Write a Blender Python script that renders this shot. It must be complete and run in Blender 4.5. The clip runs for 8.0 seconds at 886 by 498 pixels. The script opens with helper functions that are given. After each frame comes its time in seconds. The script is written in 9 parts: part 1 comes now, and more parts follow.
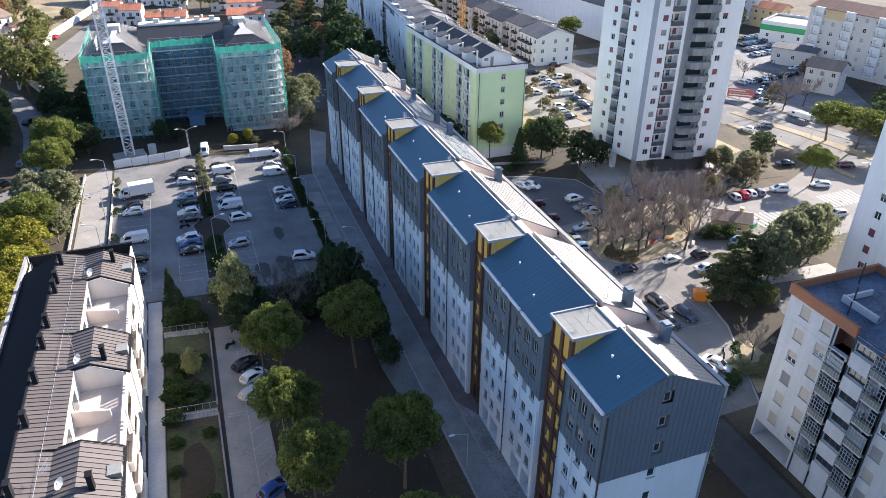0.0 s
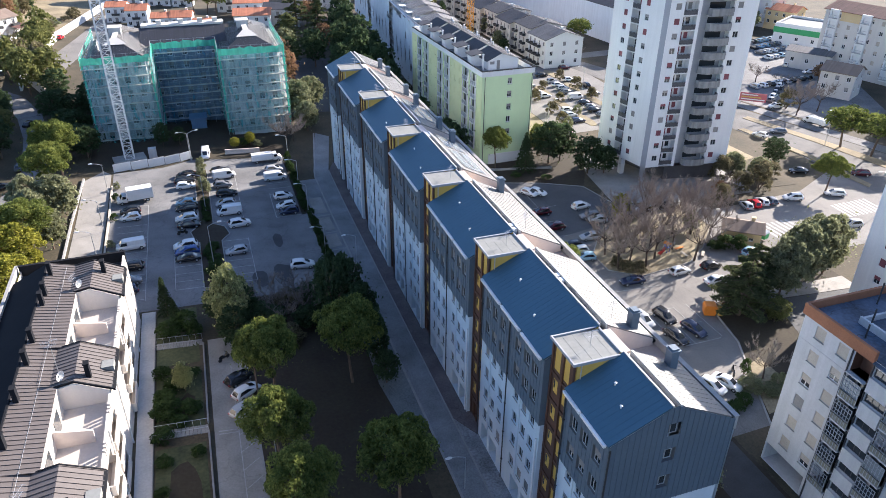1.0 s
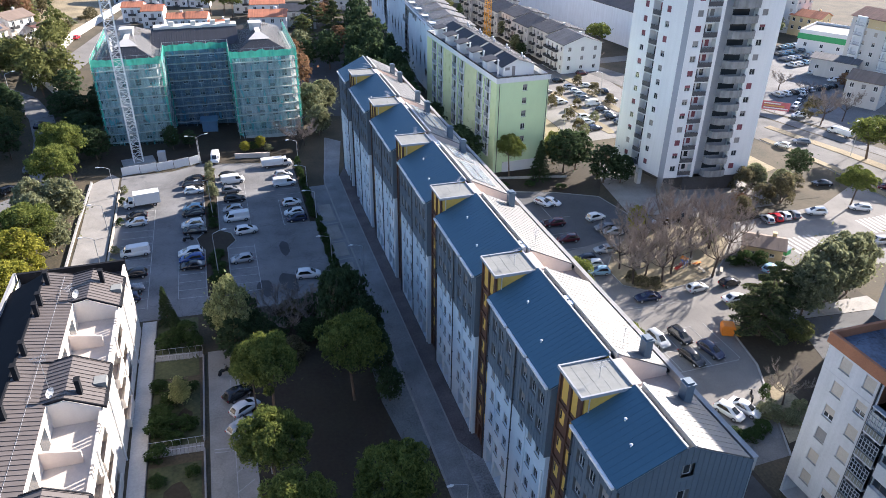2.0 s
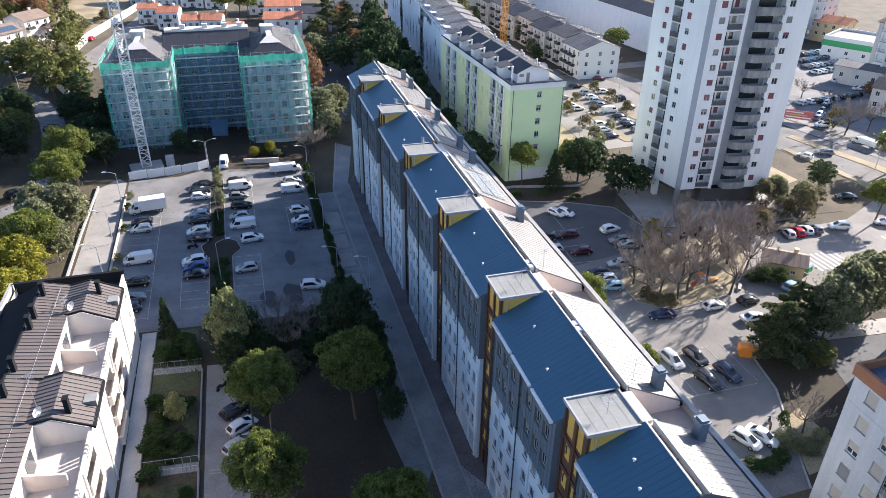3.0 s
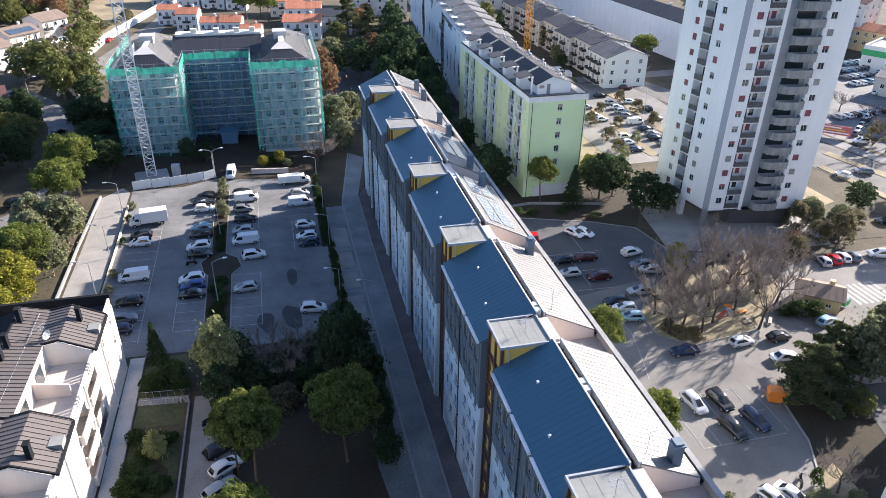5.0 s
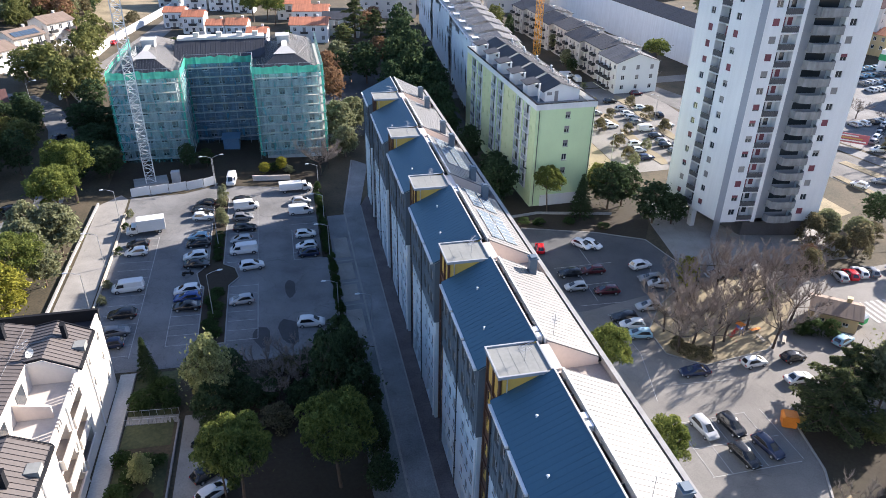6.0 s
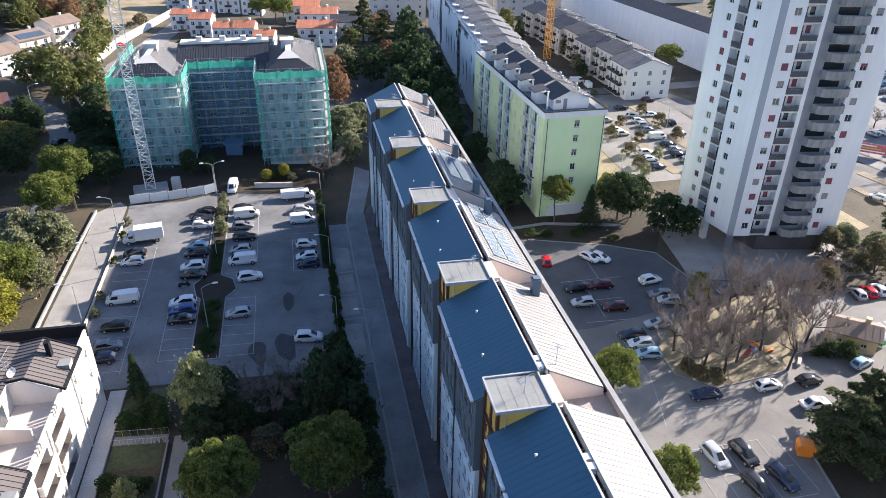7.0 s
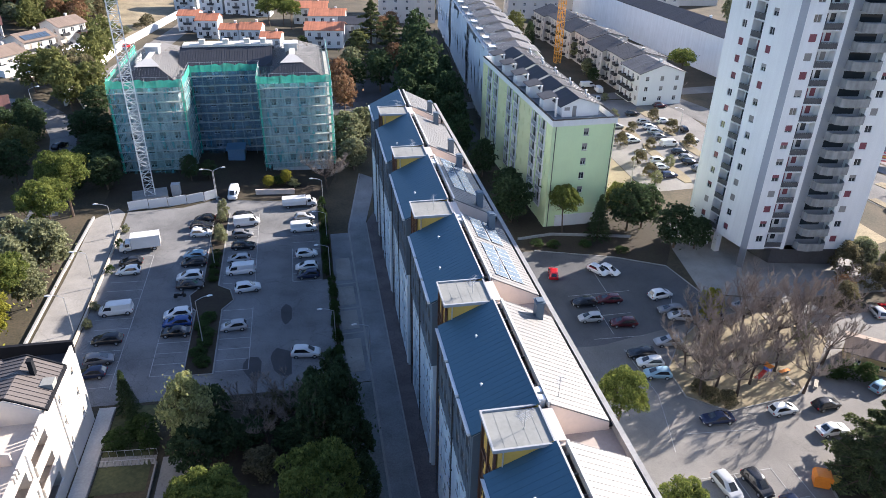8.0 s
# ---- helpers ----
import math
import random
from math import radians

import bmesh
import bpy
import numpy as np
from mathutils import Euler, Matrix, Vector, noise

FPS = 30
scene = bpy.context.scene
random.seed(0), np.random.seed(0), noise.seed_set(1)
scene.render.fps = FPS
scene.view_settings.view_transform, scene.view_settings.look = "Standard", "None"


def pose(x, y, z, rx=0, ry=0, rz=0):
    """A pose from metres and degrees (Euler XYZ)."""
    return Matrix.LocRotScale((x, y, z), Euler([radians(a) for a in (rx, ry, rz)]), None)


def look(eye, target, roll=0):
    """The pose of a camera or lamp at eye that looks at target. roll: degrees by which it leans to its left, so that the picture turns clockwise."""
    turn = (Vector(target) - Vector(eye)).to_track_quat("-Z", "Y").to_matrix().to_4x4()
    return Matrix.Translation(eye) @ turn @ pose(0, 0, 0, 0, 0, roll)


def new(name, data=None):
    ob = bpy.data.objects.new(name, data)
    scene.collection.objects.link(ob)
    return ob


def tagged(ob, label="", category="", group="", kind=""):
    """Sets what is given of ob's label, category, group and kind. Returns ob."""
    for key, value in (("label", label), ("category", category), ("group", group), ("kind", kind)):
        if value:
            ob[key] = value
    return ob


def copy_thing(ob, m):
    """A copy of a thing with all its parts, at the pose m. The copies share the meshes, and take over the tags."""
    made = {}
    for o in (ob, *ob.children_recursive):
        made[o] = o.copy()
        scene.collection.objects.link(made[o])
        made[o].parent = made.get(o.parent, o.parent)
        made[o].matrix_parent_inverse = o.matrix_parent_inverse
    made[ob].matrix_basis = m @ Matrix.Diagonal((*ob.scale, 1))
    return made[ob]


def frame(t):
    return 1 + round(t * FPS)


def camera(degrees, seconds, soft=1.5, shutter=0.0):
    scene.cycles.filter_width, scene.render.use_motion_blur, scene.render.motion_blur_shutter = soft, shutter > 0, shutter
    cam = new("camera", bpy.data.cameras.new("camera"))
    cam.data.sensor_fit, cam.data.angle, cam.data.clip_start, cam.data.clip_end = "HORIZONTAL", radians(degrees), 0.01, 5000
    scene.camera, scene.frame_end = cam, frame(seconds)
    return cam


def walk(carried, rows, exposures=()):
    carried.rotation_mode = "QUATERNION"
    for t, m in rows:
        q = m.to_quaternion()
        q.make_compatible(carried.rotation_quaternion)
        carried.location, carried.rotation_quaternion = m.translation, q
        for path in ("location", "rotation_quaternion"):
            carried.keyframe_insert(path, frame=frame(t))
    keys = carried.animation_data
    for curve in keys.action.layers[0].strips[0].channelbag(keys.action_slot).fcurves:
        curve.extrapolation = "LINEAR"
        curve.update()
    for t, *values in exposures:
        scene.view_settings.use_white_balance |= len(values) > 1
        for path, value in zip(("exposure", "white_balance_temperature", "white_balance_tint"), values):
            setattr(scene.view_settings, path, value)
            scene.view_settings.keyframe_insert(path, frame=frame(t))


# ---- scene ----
cam = camera(64.30, 8.0, 0.65)
PATH = [
    (0, (1.326, -0.971, 61.609), (1.922, 0.666, 60.626), 0.5),
    (0.5, (2.489, 0.422, 61.581), (3.074, 2.062, 60.598), 0.5),
    (1, (3.628, 1.903, 61.556), (4.199, 3.548, 60.572), 0.5),
    (1.5, (4.74, 3.416, 61.538), (5.29, 5.068, 60.555), 0.6),
    (3, (8.043, 8.022, 61.567), (8.528, 9.697, 60.588), 0.8),
    (3.5, (9.144, 9.583, 61.607), (9.611, 11.263, 60.628), 0.8),
    (4, (10.209, 11.224, 61.622), (10.663, 12.908, 60.643), 0.8),
    (4.5, (11.296, 12.916, 61.625), (11.731, 14.604, 60.645), 0.9),
    (6, (14.427, 18.051, 61.504), (14.818, 19.752, 60.527), 0.9),
    (6.5, (15.392, 19.831, 61.5), (15.769, 21.535, 60.524), 1.0),
    (7, (16.354, 21.55, 61.484), (16.717, 23.259, 60.51), 1.0),
    (7.5, (17.251, 23.344, 61.457), (17.603, 25.056, 60.483), 1.1),
    (8, (18.133, 25.179, 61.412), (18.469, 26.894, 60.439), 1.1),
]
walk(cam, [(t, look(eye, target, roll)) for t, eye, target, roll in PATH], [(0, 1.72, 5760, 18), (8, 1.62, 5760, 18)])

# ---- light: low winter sun from beyond the block, clear sky ----
SUN_TO = Vector((0.86, 0.37, 0.402)).normalized()
sun = new("sun", bpy.data.lights.new("sun", "SUN"))
sun.data.energy, sun.data.angle, sun.data.color = 5.2, radians(0.55), (1.0, 0.87, 0.67)
sun.matrix_world = look((0, 0, 90), Vector((0, 0, 90)) - SUN_TO)
world = bpy.data.worlds.new("sky")
scene.world = world
world.use_nodes = True
sky = world.node_tree.nodes.new("ShaderNodeTexSky")
sky.sky_type, sky.sun_disc = "NISHITA", False
sky.sun_elevation, sky.sun_rotation = math.asin(SUN_TO.z), math.atan2(SUN_TO.x, SUN_TO.y)
sky.air_density, sky.dust_density, sky.ozone_density = 1.0, 0.6, 1.5
back = world.node_tree.nodes["Background"]
back.inputs["Strength"].default_value = 0.085
world.node_tree.links.new(sky.outputs[0], back.inputs["Color"])


# ---- materials ----
def material(name, colour, rough=0.7, vary=0.25, fine=6.0, coarse=0.25, bump=0.15, metal=0.0, tint=None, island=0.0, each=0.0, streak=0.0, spec=0.5, cracks=0.0):
    """Colour with grain at a fine and a coarse scale (cycles per metre), bump and optional streaks down the walls."""
    m = bpy.data.materials.new(name)
    m.use_nodes = True
    nt = m.node_tree
    bsdf = nt.nodes["Principled BSDF"]
    n, l = nt.nodes.new, nt.links.new
    bsdf.inputs["Roughness"].default_value, bsdf.inputs["Metallic"].default_value = rough, metal
    bsdf.inputs["Specular IOR Level"].default_value = spec
    place = n("ShaderNodeNewGeometry")
    a, b = n("ShaderNodeTexNoise"), n("ShaderNodeTexNoise")
    for tex, scale, detail in ((a, fine, 3), (b, coarse, 5)):
        tex.inputs["Scale"].default_value, tex.inputs["Detail"].default_value = scale, detail
        l(place.outputs["Position"], tex.inputs["Vector"])
    add = n("ShaderNodeMath")
    add.operation = "MULTIPLY_ADD"
    l(b.outputs["Fac"], add.inputs[0])
    add.inputs[1].default_value = 1.3
    l(a.outputs["Fac"], add.inputs[2])
    out = add.outputs[0]
    if streak:
        mp, c = n("ShaderNodeMapping"), n("ShaderNodeTexNoise")
        mp.inputs["Scale"].default_value = (1.6, 1.6, 0.07)
        l(place.outputs["Position"], mp.inputs["Vector"])
        l(mp.outputs[0], c.inputs["Vector"])
        c.inputs["Scale"].default_value, c.inputs["Detail"].default_value = 1.0, 4
        s = n("ShaderNodeMath")
        s.operation = "MULTIPLY_ADD"
        l(c.outputs["Fac"], s.inputs[0])
        s.inputs[1].default_value = streak
        l(out, s.inputs[2])
        out = s.outputs[0]
    if each or island:
        src = n("ShaderNodeObjectInfo").outputs["Random"] if each else place.outputs["Random Per Island"]
        e = n("ShaderNodeMath")
        e.operation = "MULTIPLY_ADD"
        l(src, e.inputs[0])
        e.inputs[1].default_value = each or island
        l(out, e.inputs[2])
        out = e.outputs[0]
    top = 2.3 + streak + each + island
    span = n("ShaderNodeMapRange")
    span.inputs["From Min"].default_value, span.inputs["From Max"].default_value = top * 0.27, top * 0.73
    l(out, span.inputs["Value"])
    mix = n("ShaderNodeMix")
    mix.data_type = "RGBA"
    lo = [max(0, c * (1 - vary)) for c in colour]
    hi = [min(1, c * (1 + vary)) for c in (tint or colour)]
    mix.inputs["A"].default_value, mix.inputs["B"].default_value = (*lo, 1), (*hi, 1)
    l(span.outputs[0], mix.inputs["Factor"])
    paint = mix.outputs["Result"]
    if cracks:
        # wandering cracks, tar seams and oily stains
        warp, cell, edge, stain, dim = n("ShaderNodeTexNoise"), n("ShaderNodeTexVoronoi"), n("ShaderNodeMapRange"), n("ShaderNodeMapRange"), n("ShaderNodeMix")
        warp.inputs["Scale"].default_value, warp.inputs["Detail"].default_value = 0.5, 4
        l(place.outputs["Position"], warp.inputs["Vector"])
        bend = n("ShaderNodeVectorMath")
        bend.operation = "MULTIPLY_ADD"
        l(warp.outputs["Color"], bend.inputs[0])
        bend.inputs[1].default_value = (3.0, 3.0, 0.0)
        l(place.outputs["Position"], bend.inputs[2])
        cell.feature = "DISTANCE_TO_EDGE"
        cell.inputs["Scale"].default_value = 0.17
        l(bend.outputs[0], cell.inputs["Vector"])
        edge.inputs["From Min"].default_value, edge.inputs["From Max"].default_value = 0.004, 0.014
        edge.inputs["To Min"].default_value = 1 - cracks
        l(cell.outputs["Distance"], edge.inputs["Value"])
        blot = n("ShaderNodeTexNoise")
        blot.inputs["Scale"].default_value, blot.inputs["Detail"].default_value, blot.inputs["Roughness"].default_value = 0.33, 8, 0.68
        l(place.outputs["Position"], blot.inputs["Vector"])
        stain.inputs["From Min"].default_value, stain.inputs["From Max"].default_value = 0.36, 0.5
        stain.inputs["To Min"].default_value = 1 - 0.7 * cracks
        l(blot.outputs["Fac"], stain.inputs["Value"])
        both = n("ShaderNodeMath")
        both.operation = "MULTIPLY"
        l(edge.outputs[0], both.inputs[0])
        l(stain.outputs[0], both.inputs[1])
        dim.data_type, dim.blend_type = "RGBA", "MULTIPLY"
        dim.inputs["Factor"].default_value = 1.0
        l(paint, dim.inputs["A"])
        l(both.outputs[0], dim.inputs["B"])
        paint = dim.outputs["Result"]
    l(paint, bsdf.inputs["Base Color"])
    if bump:
        bp = n("ShaderNodeBump")
        bp.inputs["Strength"].default_value, bp.inputs["Distance"].default_value = bump, 0.03
        l(a.outputs["Fac"], bp.inputs["Height"])
        l(bp.outputs[0], bsdf.inputs["Normal"])
    return m


M = {}
M["asphalt"] = material("worn_asphalt", (0.112, 0.114, 0.118), 0.9, 0.5, 9, 0.12, 0.3, tint=(0.175, 0.174, 0.172), cracks=0.22)
# asphalt with cast shade put into its colour
M["asphalt_shade"] = material("shade_toned_asphalt", (0.058, 0.062, 0.068), 0.9, 0.45, 9, 0.12, 0.3, tint=(0.088, 0.09, 0.093), cracks=0.14)
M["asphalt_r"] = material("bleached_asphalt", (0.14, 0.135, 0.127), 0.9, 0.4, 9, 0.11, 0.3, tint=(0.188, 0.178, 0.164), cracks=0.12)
# road grey lowered for the tree shadows lying across it
M["asphalt_road"] = material("shadow_dimmed_road_asphalt", (0.085, 0.084, 0.084), 0.9, 0.45, 9, 0.14, 0.3, tint=(0.13, 0.126, 0.12), cracks=0.16)
M["patch"] = material("fresh_asphalt_patch", (0.05, 0.05, 0.052), 0.9, 0.3, 7, 0.5, 0.2)
M["paving"] = material("concrete_paving", (0.26, 0.248, 0.228), 0.85, 0.3, 5, 0.3, 0.2, cracks=0.12)
M["brown_paving"] = material("dark_brown_paving", (0.098, 0.082, 0.082), 0.9, 0.35, 5, 0.4, 0.2, tint=(0.135, 0.112, 0.108), cracks=0.2)
M["yard"] = material("old_grey_yard_surface", (0.115, 0.135, 0.142), 0.9, 0.45, 5, 0.2, 0.3, tint=(0.15, 0.165, 0.165), cracks=0.2)
M["walk"] = material("dark_walk_asphalt", (0.19, 0.195, 0.2), 0.9, 0.45, 6, 0.25, 0.2, cracks=0.12)
M["dusty"] = material("dusty_grey_paving", (0.15, 0.15, 0.155), 0.9, 0.6, 4, 0.3, 0.2, tint=(0.24, 0.245, 0.25), cracks=0.2)
# concrete paled in colour for light bounced off the house wall
M["bounce_lit_concrete"] = material("bounce_toned_concrete", (0.42, 0.41, 0.385), 0.85, 0.25, 4, 0.3, 0.15)
M["kerb"] = material("kerb_concrete", (0.25, 0.245, 0.235), 0.85, 0.25, 4, 0.6, 0.2)
M["line"] = material("road_paint", (0.33, 0.33, 0.32), 0.8, 0.45, 5, 1.2, 0.05)
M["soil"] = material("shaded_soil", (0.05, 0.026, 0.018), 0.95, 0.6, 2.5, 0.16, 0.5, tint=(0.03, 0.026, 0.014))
M["grass"] = material("rough_grass", (0.036, 0.042, 0.017), 0.95, 0.6, 3, 0.15, 0.6, tint=(0.066, 0.05, 0.03))
M["dry"] = material("dry_grass", (0.165, 0.135, 0.08), 0.95, 0.5, 3, 0.15, 0.4, tint=(0.25, 0.205, 0.125))
M["lawn"] = material("shaded_lawn", (0.032, 0.056, 0.02), 0.95, 0.6, 2.2, 0.25, 0.6, tint=(0.07, 0.075, 0.032))
M["panel_olive"] = material("dull_olive_panel", (0.17, 0.165, 0.13), 0.7, 0.2, 4, 0.4, 0.03, each=0.6)
M["sand"] = material("trodden_sand", (0.27, 0.22, 0.145), 0.95, 0.45, 3, 0.22, 0.4, tint=(0.19, 0.16, 0.095))
M["white_wall"] = material("white_render", (0.70, 0.70, 0.685), 0.85, 0.07, 5, 0.3, 0.06, streak=0.6)
M["block_white"] = material("pale_blue_white_render", (0.50, 0.56, 0.60), 0.85, 0.1, 5, 0.3, 0.06, streak=0.8)
M["warm_white"] = material("warm_white_render", (0.60, 0.555, 0.50), 0.85, 0.1, 5, 0.3, 0.06, streak=0.7)
M["warm_tile"] = material("warm_terrace_tiles", (0.48, 0.43, 0.38), 0.8, 0.12, 4, 0.5, 0.1)
M["old_white"] = material("weathered_white_render", (0.44, 0.44, 0.445), 0.85, 0.2, 5, 0.35, 0.08, streak=1.4)
M["tower_wall"] = material("tower_white_panel", (0.68, 0.68, 0.67), 0.8, 0.12, 5, 0.2, 0.05, streak=1.5)
# shade grey of the corner face and recess; plain grey elsewhere
M["tower_grey"] = material("tower_grey_strip", (0.30, 0.315, 0.335), 0.8, 0.1, 5, 0.3, 0.05, streak=0.8)
M["concrete"] = material("weathered_concrete", (0.29, 0.285, 0.275), 0.9, 0.3, 4, 0.4, 0.15, streak=1.5)
M["clad"] = material("grey_seam_cladding", (0.122, 0.16, 0.20), 0.55, 0.12, 4, 0.25, 0.05, metal=0.3, each=0.3)
M["seam"] = material("grey_sheet_seam", (0.2, 0.197, 0.19), 0.6, 0.1, 4, 0.4, 0.0)
M["wing_wall"] = material("pale_grey_primer", (0.50, 0.53, 0.55), 0.9, 0.3, 4, 0.3, 0.1, streak=1.6)
# puts sunlight on the hipped roofs' east pitches; plain grey on the walkway
M["underlay"] = material("roof_grey_and_lit_pitch", (0.15, 0.147, 0.145), 0.85, 0.35, 4, 0.4, 0.15)
# lime render brightened in colour for light grazing the gable
M["gable_green"] = material("lit_lime_render", (0.60, 0.73, 0.43), 0.85, 0.07, 5, 0.3, 0.05, streak=0.5)
M["ridge_cap"] = material("grey_white_flashing", (0.46, 0.46, 0.45), 0.55, 0.12, 4, 0.4, 0.0)
M["blue_roof"] = material("blue_grey_metal_roof", (0.055, 0.12, 0.168), 0.5, 0.08, 4, 0.2, 0.04, metal=0.3, each=0.25)
M["pale_roof"] = material("pale_metal_roof", (0.15, 0.148, 0.145), 0.55, 0.1, 4, 0.2, 0.05, metal=0.15, each=0.3)
M["bare_metal"] = material("bare_sheet_metal", (0.66, 0.66, 0.66), 0.38, 0.1, 4, 0.4, 0.05, metal=0.5)
M["box_roof"] = material("pale_grey_roof_sheet", (0.25, 0.255, 0.24), 0.95, 0.15, 3, 0.5, 0.08, spec=0.1)
M["yellow"] = material("ochre_yellow_panel", (0.56, 0.36, 0.075), 0.65, 0.1, 4, 0.4, 0.05)
M["brown"] = material("rust_brown_panel", (0.085, 0.04, 0.026), 0.6, 0.25, 4, 0.4, 0.05)
M["pink"] = material("pinkish_plaster", (0.60, 0.52, 0.46), 0.9, 0.1, 4, 0.4, 0.06, streak=0.8)
M["floor_tile"] = material("terrace_tiles", (0.34, 0.30, 0.27), 0.8, 0.15, 4, 0.5, 0.1)
M["pale_tile"] = material("pale_terrace_tiles", (0.58, 0.55, 0.50), 0.8, 0.1, 4, 0.5, 0.1)
M["brown_roof"] = material("taupe_sheet_roof", (0.105, 0.09, 0.082), 0.55, 0.16, 3, 0.4, 0.06, each=0.5)
# trim paint; also carries the shade of the house's back pitch and end parapet
M["dark_trim"] = material("dark_trim_and_shade", (0.016, 0.017, 0.02), 0.9, 0.2, 4, 0.5, 0.03, spec=0.08)
M["dark_roof"] = material("dark_tile_roof", (0.032, 0.034, 0.042), 0.7, 0.3, 5, 0.4, 0.3, island=0.6)
M["grey_tile"] = material("grey_tile_roof", (0.115, 0.115, 0.12), 0.8, 0.3, 5, 0.4, 0.3, island=0.6)
M["terracotta"] = material("terracotta_tiles", (0.44, 0.165, 0.085), 0.85, 0.3, 5, 0.5, 0.3, island=0.6)
M["tan_tile"] = material("sunbleached_tan_tiles", (0.20, 0.15, 0.115), 0.85, 0.25, 5, 0.5, 0.3, island=0.5)
# recess wall: blue shade is mixed into the grey
M["site_wall"] = material("recess_shade_wall", (0.15, 0.20, 0.27), 0.9, 0.3, 4, 0.4, 0.1, streak=1.0)
M["frame_grey"] = material("mid_grey_window_frame", (0.36, 0.37, 0.38), 0.5, 0.1, 5, 0.5, 0.0)
M["maroon"] = material("maroon_roof_tiles", (0.12, 0.055, 0.045), 0.85, 0.3, 5, 0.5, 0.3, island=0.5)
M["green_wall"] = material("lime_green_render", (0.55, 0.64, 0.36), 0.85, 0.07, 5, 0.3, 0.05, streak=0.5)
M["yellow_wall"] = material("pale_yellow_green_render", (0.64, 0.65, 0.36), 0.85, 0.07, 5, 0.3, 0.05, streak=0.5)
M["cream"] = material("cream_render", (0.56, 0.53, 0.49), 0.85, 0.12, 5, 0.3, 0.06, streak=1.0)
M["ochre_wall"] = material("ochre_render", (0.58, 0.44, 0.24), 0.85, 0.12, 5, 0.3, 0.06, streak=1.0)
M["brick_band"] = material("brown_brick_band", (0.26, 0.105, 0.05), 0.85, 0.22, 8, 0.6, 0.15)
M["membrane"] = material("grey_bitumen_roof", (0.06, 0.085, 0.125), 0.7, 0.7, 3, 0.3, 0.1, cracks=0.5)
M["glass"] = material("window_glass", (0.03, 0.036, 0.042), 0.07, 0.4, 0.6, 0.2, 0.0, each=0.8, spec=0.8)
M["car_glass"] = material("car_glass", (0.018, 0.02, 0.023), 0.06, 0.2, 0.6, 0.2, 0.0, spec=0.9)
M["frosted"] = material("pale_balcony_glazing", (0.22, 0.24, 0.25), 0.2, 0.4, 0.8, 0.4, 0.0, each=1.0, spec=0.7)
M["frame"] = material("white_window_frame", (0.74, 0.74, 0.73), 0.5, 0.08, 5, 0.5, 0.0)
M["frame_dark"] = material("grey_window_reveal", (0.12, 0.125, 0.13), 0.5, 0.1, 5, 0.5, 0.0)
M["shut_red"] = material("faded_red_roller_shutter", (0.17, 0.045, 0.06), 0.6, 0.25, 6, 0.5, 0.0, each=0.8)
M["shut_grey"] = material("grey_roller_shutter", (0.22, 0.21, 0.20), 0.6, 0.25, 6, 0.5, 0.0, each=0.8)
M["shut_beige"] = material("beige_roller_shutter", (0.40, 0.35, 0.29), 0.6, 0.2, 6, 0.5, 0.0, each=0.8)
M["rail"] = material("dark_steel_rail", (0.05, 0.052, 0.055), 0.5, 0.2, 4, 0.5, 0.0, metal=0.4)
M["steel"] = material("galvanised_steel", (0.46, 0.47, 0.48), 0.5, 0.15, 4, 0.5, 0.0, metal=0.6)
M["crane_white"] = material("white_crane_paint", (0.66, 0.66, 0.65), 0.5, 0.12, 4, 0.5, 0.0)
M["crane_yellow"] = material("orange_yellow_crane_paint", (0.75, 0.36, 0.03), 0.5, 0.1, 4, 0.5, 0.0)
M["bark"] = material("tree_bark", (0.12, 0.085, 0.06), 0.95, 0.35, 5, 1.0, 0.4)
M["bare_bark"] = material("grey_brown_twigs", (0.24, 0.2, 0.17), 0.95, 0.3, 5, 0.6, 0.2)
M["dark_bark"] = material("dark_trunk_bark", (0.075, 0.055, 0.044), 0.95, 0.35, 5, 1.0, 0.4)
M["solar"] = material("solar_cells", (0.07, 0.10, 0.14), 0.22, 0.2, 2, 0.4, 0.0, spec=0.7)
M["board_pink"] = material("faded_pink_board", (0.42, 0.11, 0.13), 0.6, 0.2, 4, 0.4, 0.0)
M["orange"] = material("orange_plastic", (0.72, 0.22, 0.02), 0.5, 0.12, 4, 0.5, 0.0)
M["red"] = material("red_plastic", (0.55, 0.05, 0.03), 0.5, 0.12, 4, 0.5, 0.0)
M["porch_blue"] = material("blue_sheet_porch", (0.10, 0.19, 0.30), 0.6, 0.2, 4, 0.4, 0.05)
M["site_dark"] = material("dark_grey_lobby_wall", (0.075, 0.075, 0.08), 0.7, 0.3, 4, 0.4, 0.05)
# soot stains, with the stair recess's deep shade also darkening the grey
M["stair_concrete"] = material("sooty_shaded_concrete", (0.22, 0.22, 0.215), 0.9, 0.5, 1.5, 0.5, 0.15, streak=2.5)
M["blue"] = material("blue_plastic", (0.06, 0.13, 0.42), 0.5, 0.12, 4, 0.5, 0.0)
M["green_pl"] = material("green_sheet", (0.05, 0.34, 0.12), 0.6, 0.12, 4, 0.5, 0.0)
M["rubber"] = material("tyre_rubber", (0.018, 0.018, 0.018), 0.85, 0.2, 4, 0.5, 0.0)
M["lamp_red"] = material("tail_light_red", (0.35, 0.015, 0.015), 0.25, 0.1, 4, 0.5, 0.0)
M["lamp_clear"] = material("clear_headlight", (0.65, 0.65, 0.66), 0.15, 0.1, 4, 0.5, 0.0)
M["tarp"] = material("pale_scaffold_sheet", (0.62, 0.66, 0.70), 0.8, 0.14, 3, 0.35, 0.3, streak=2.0)
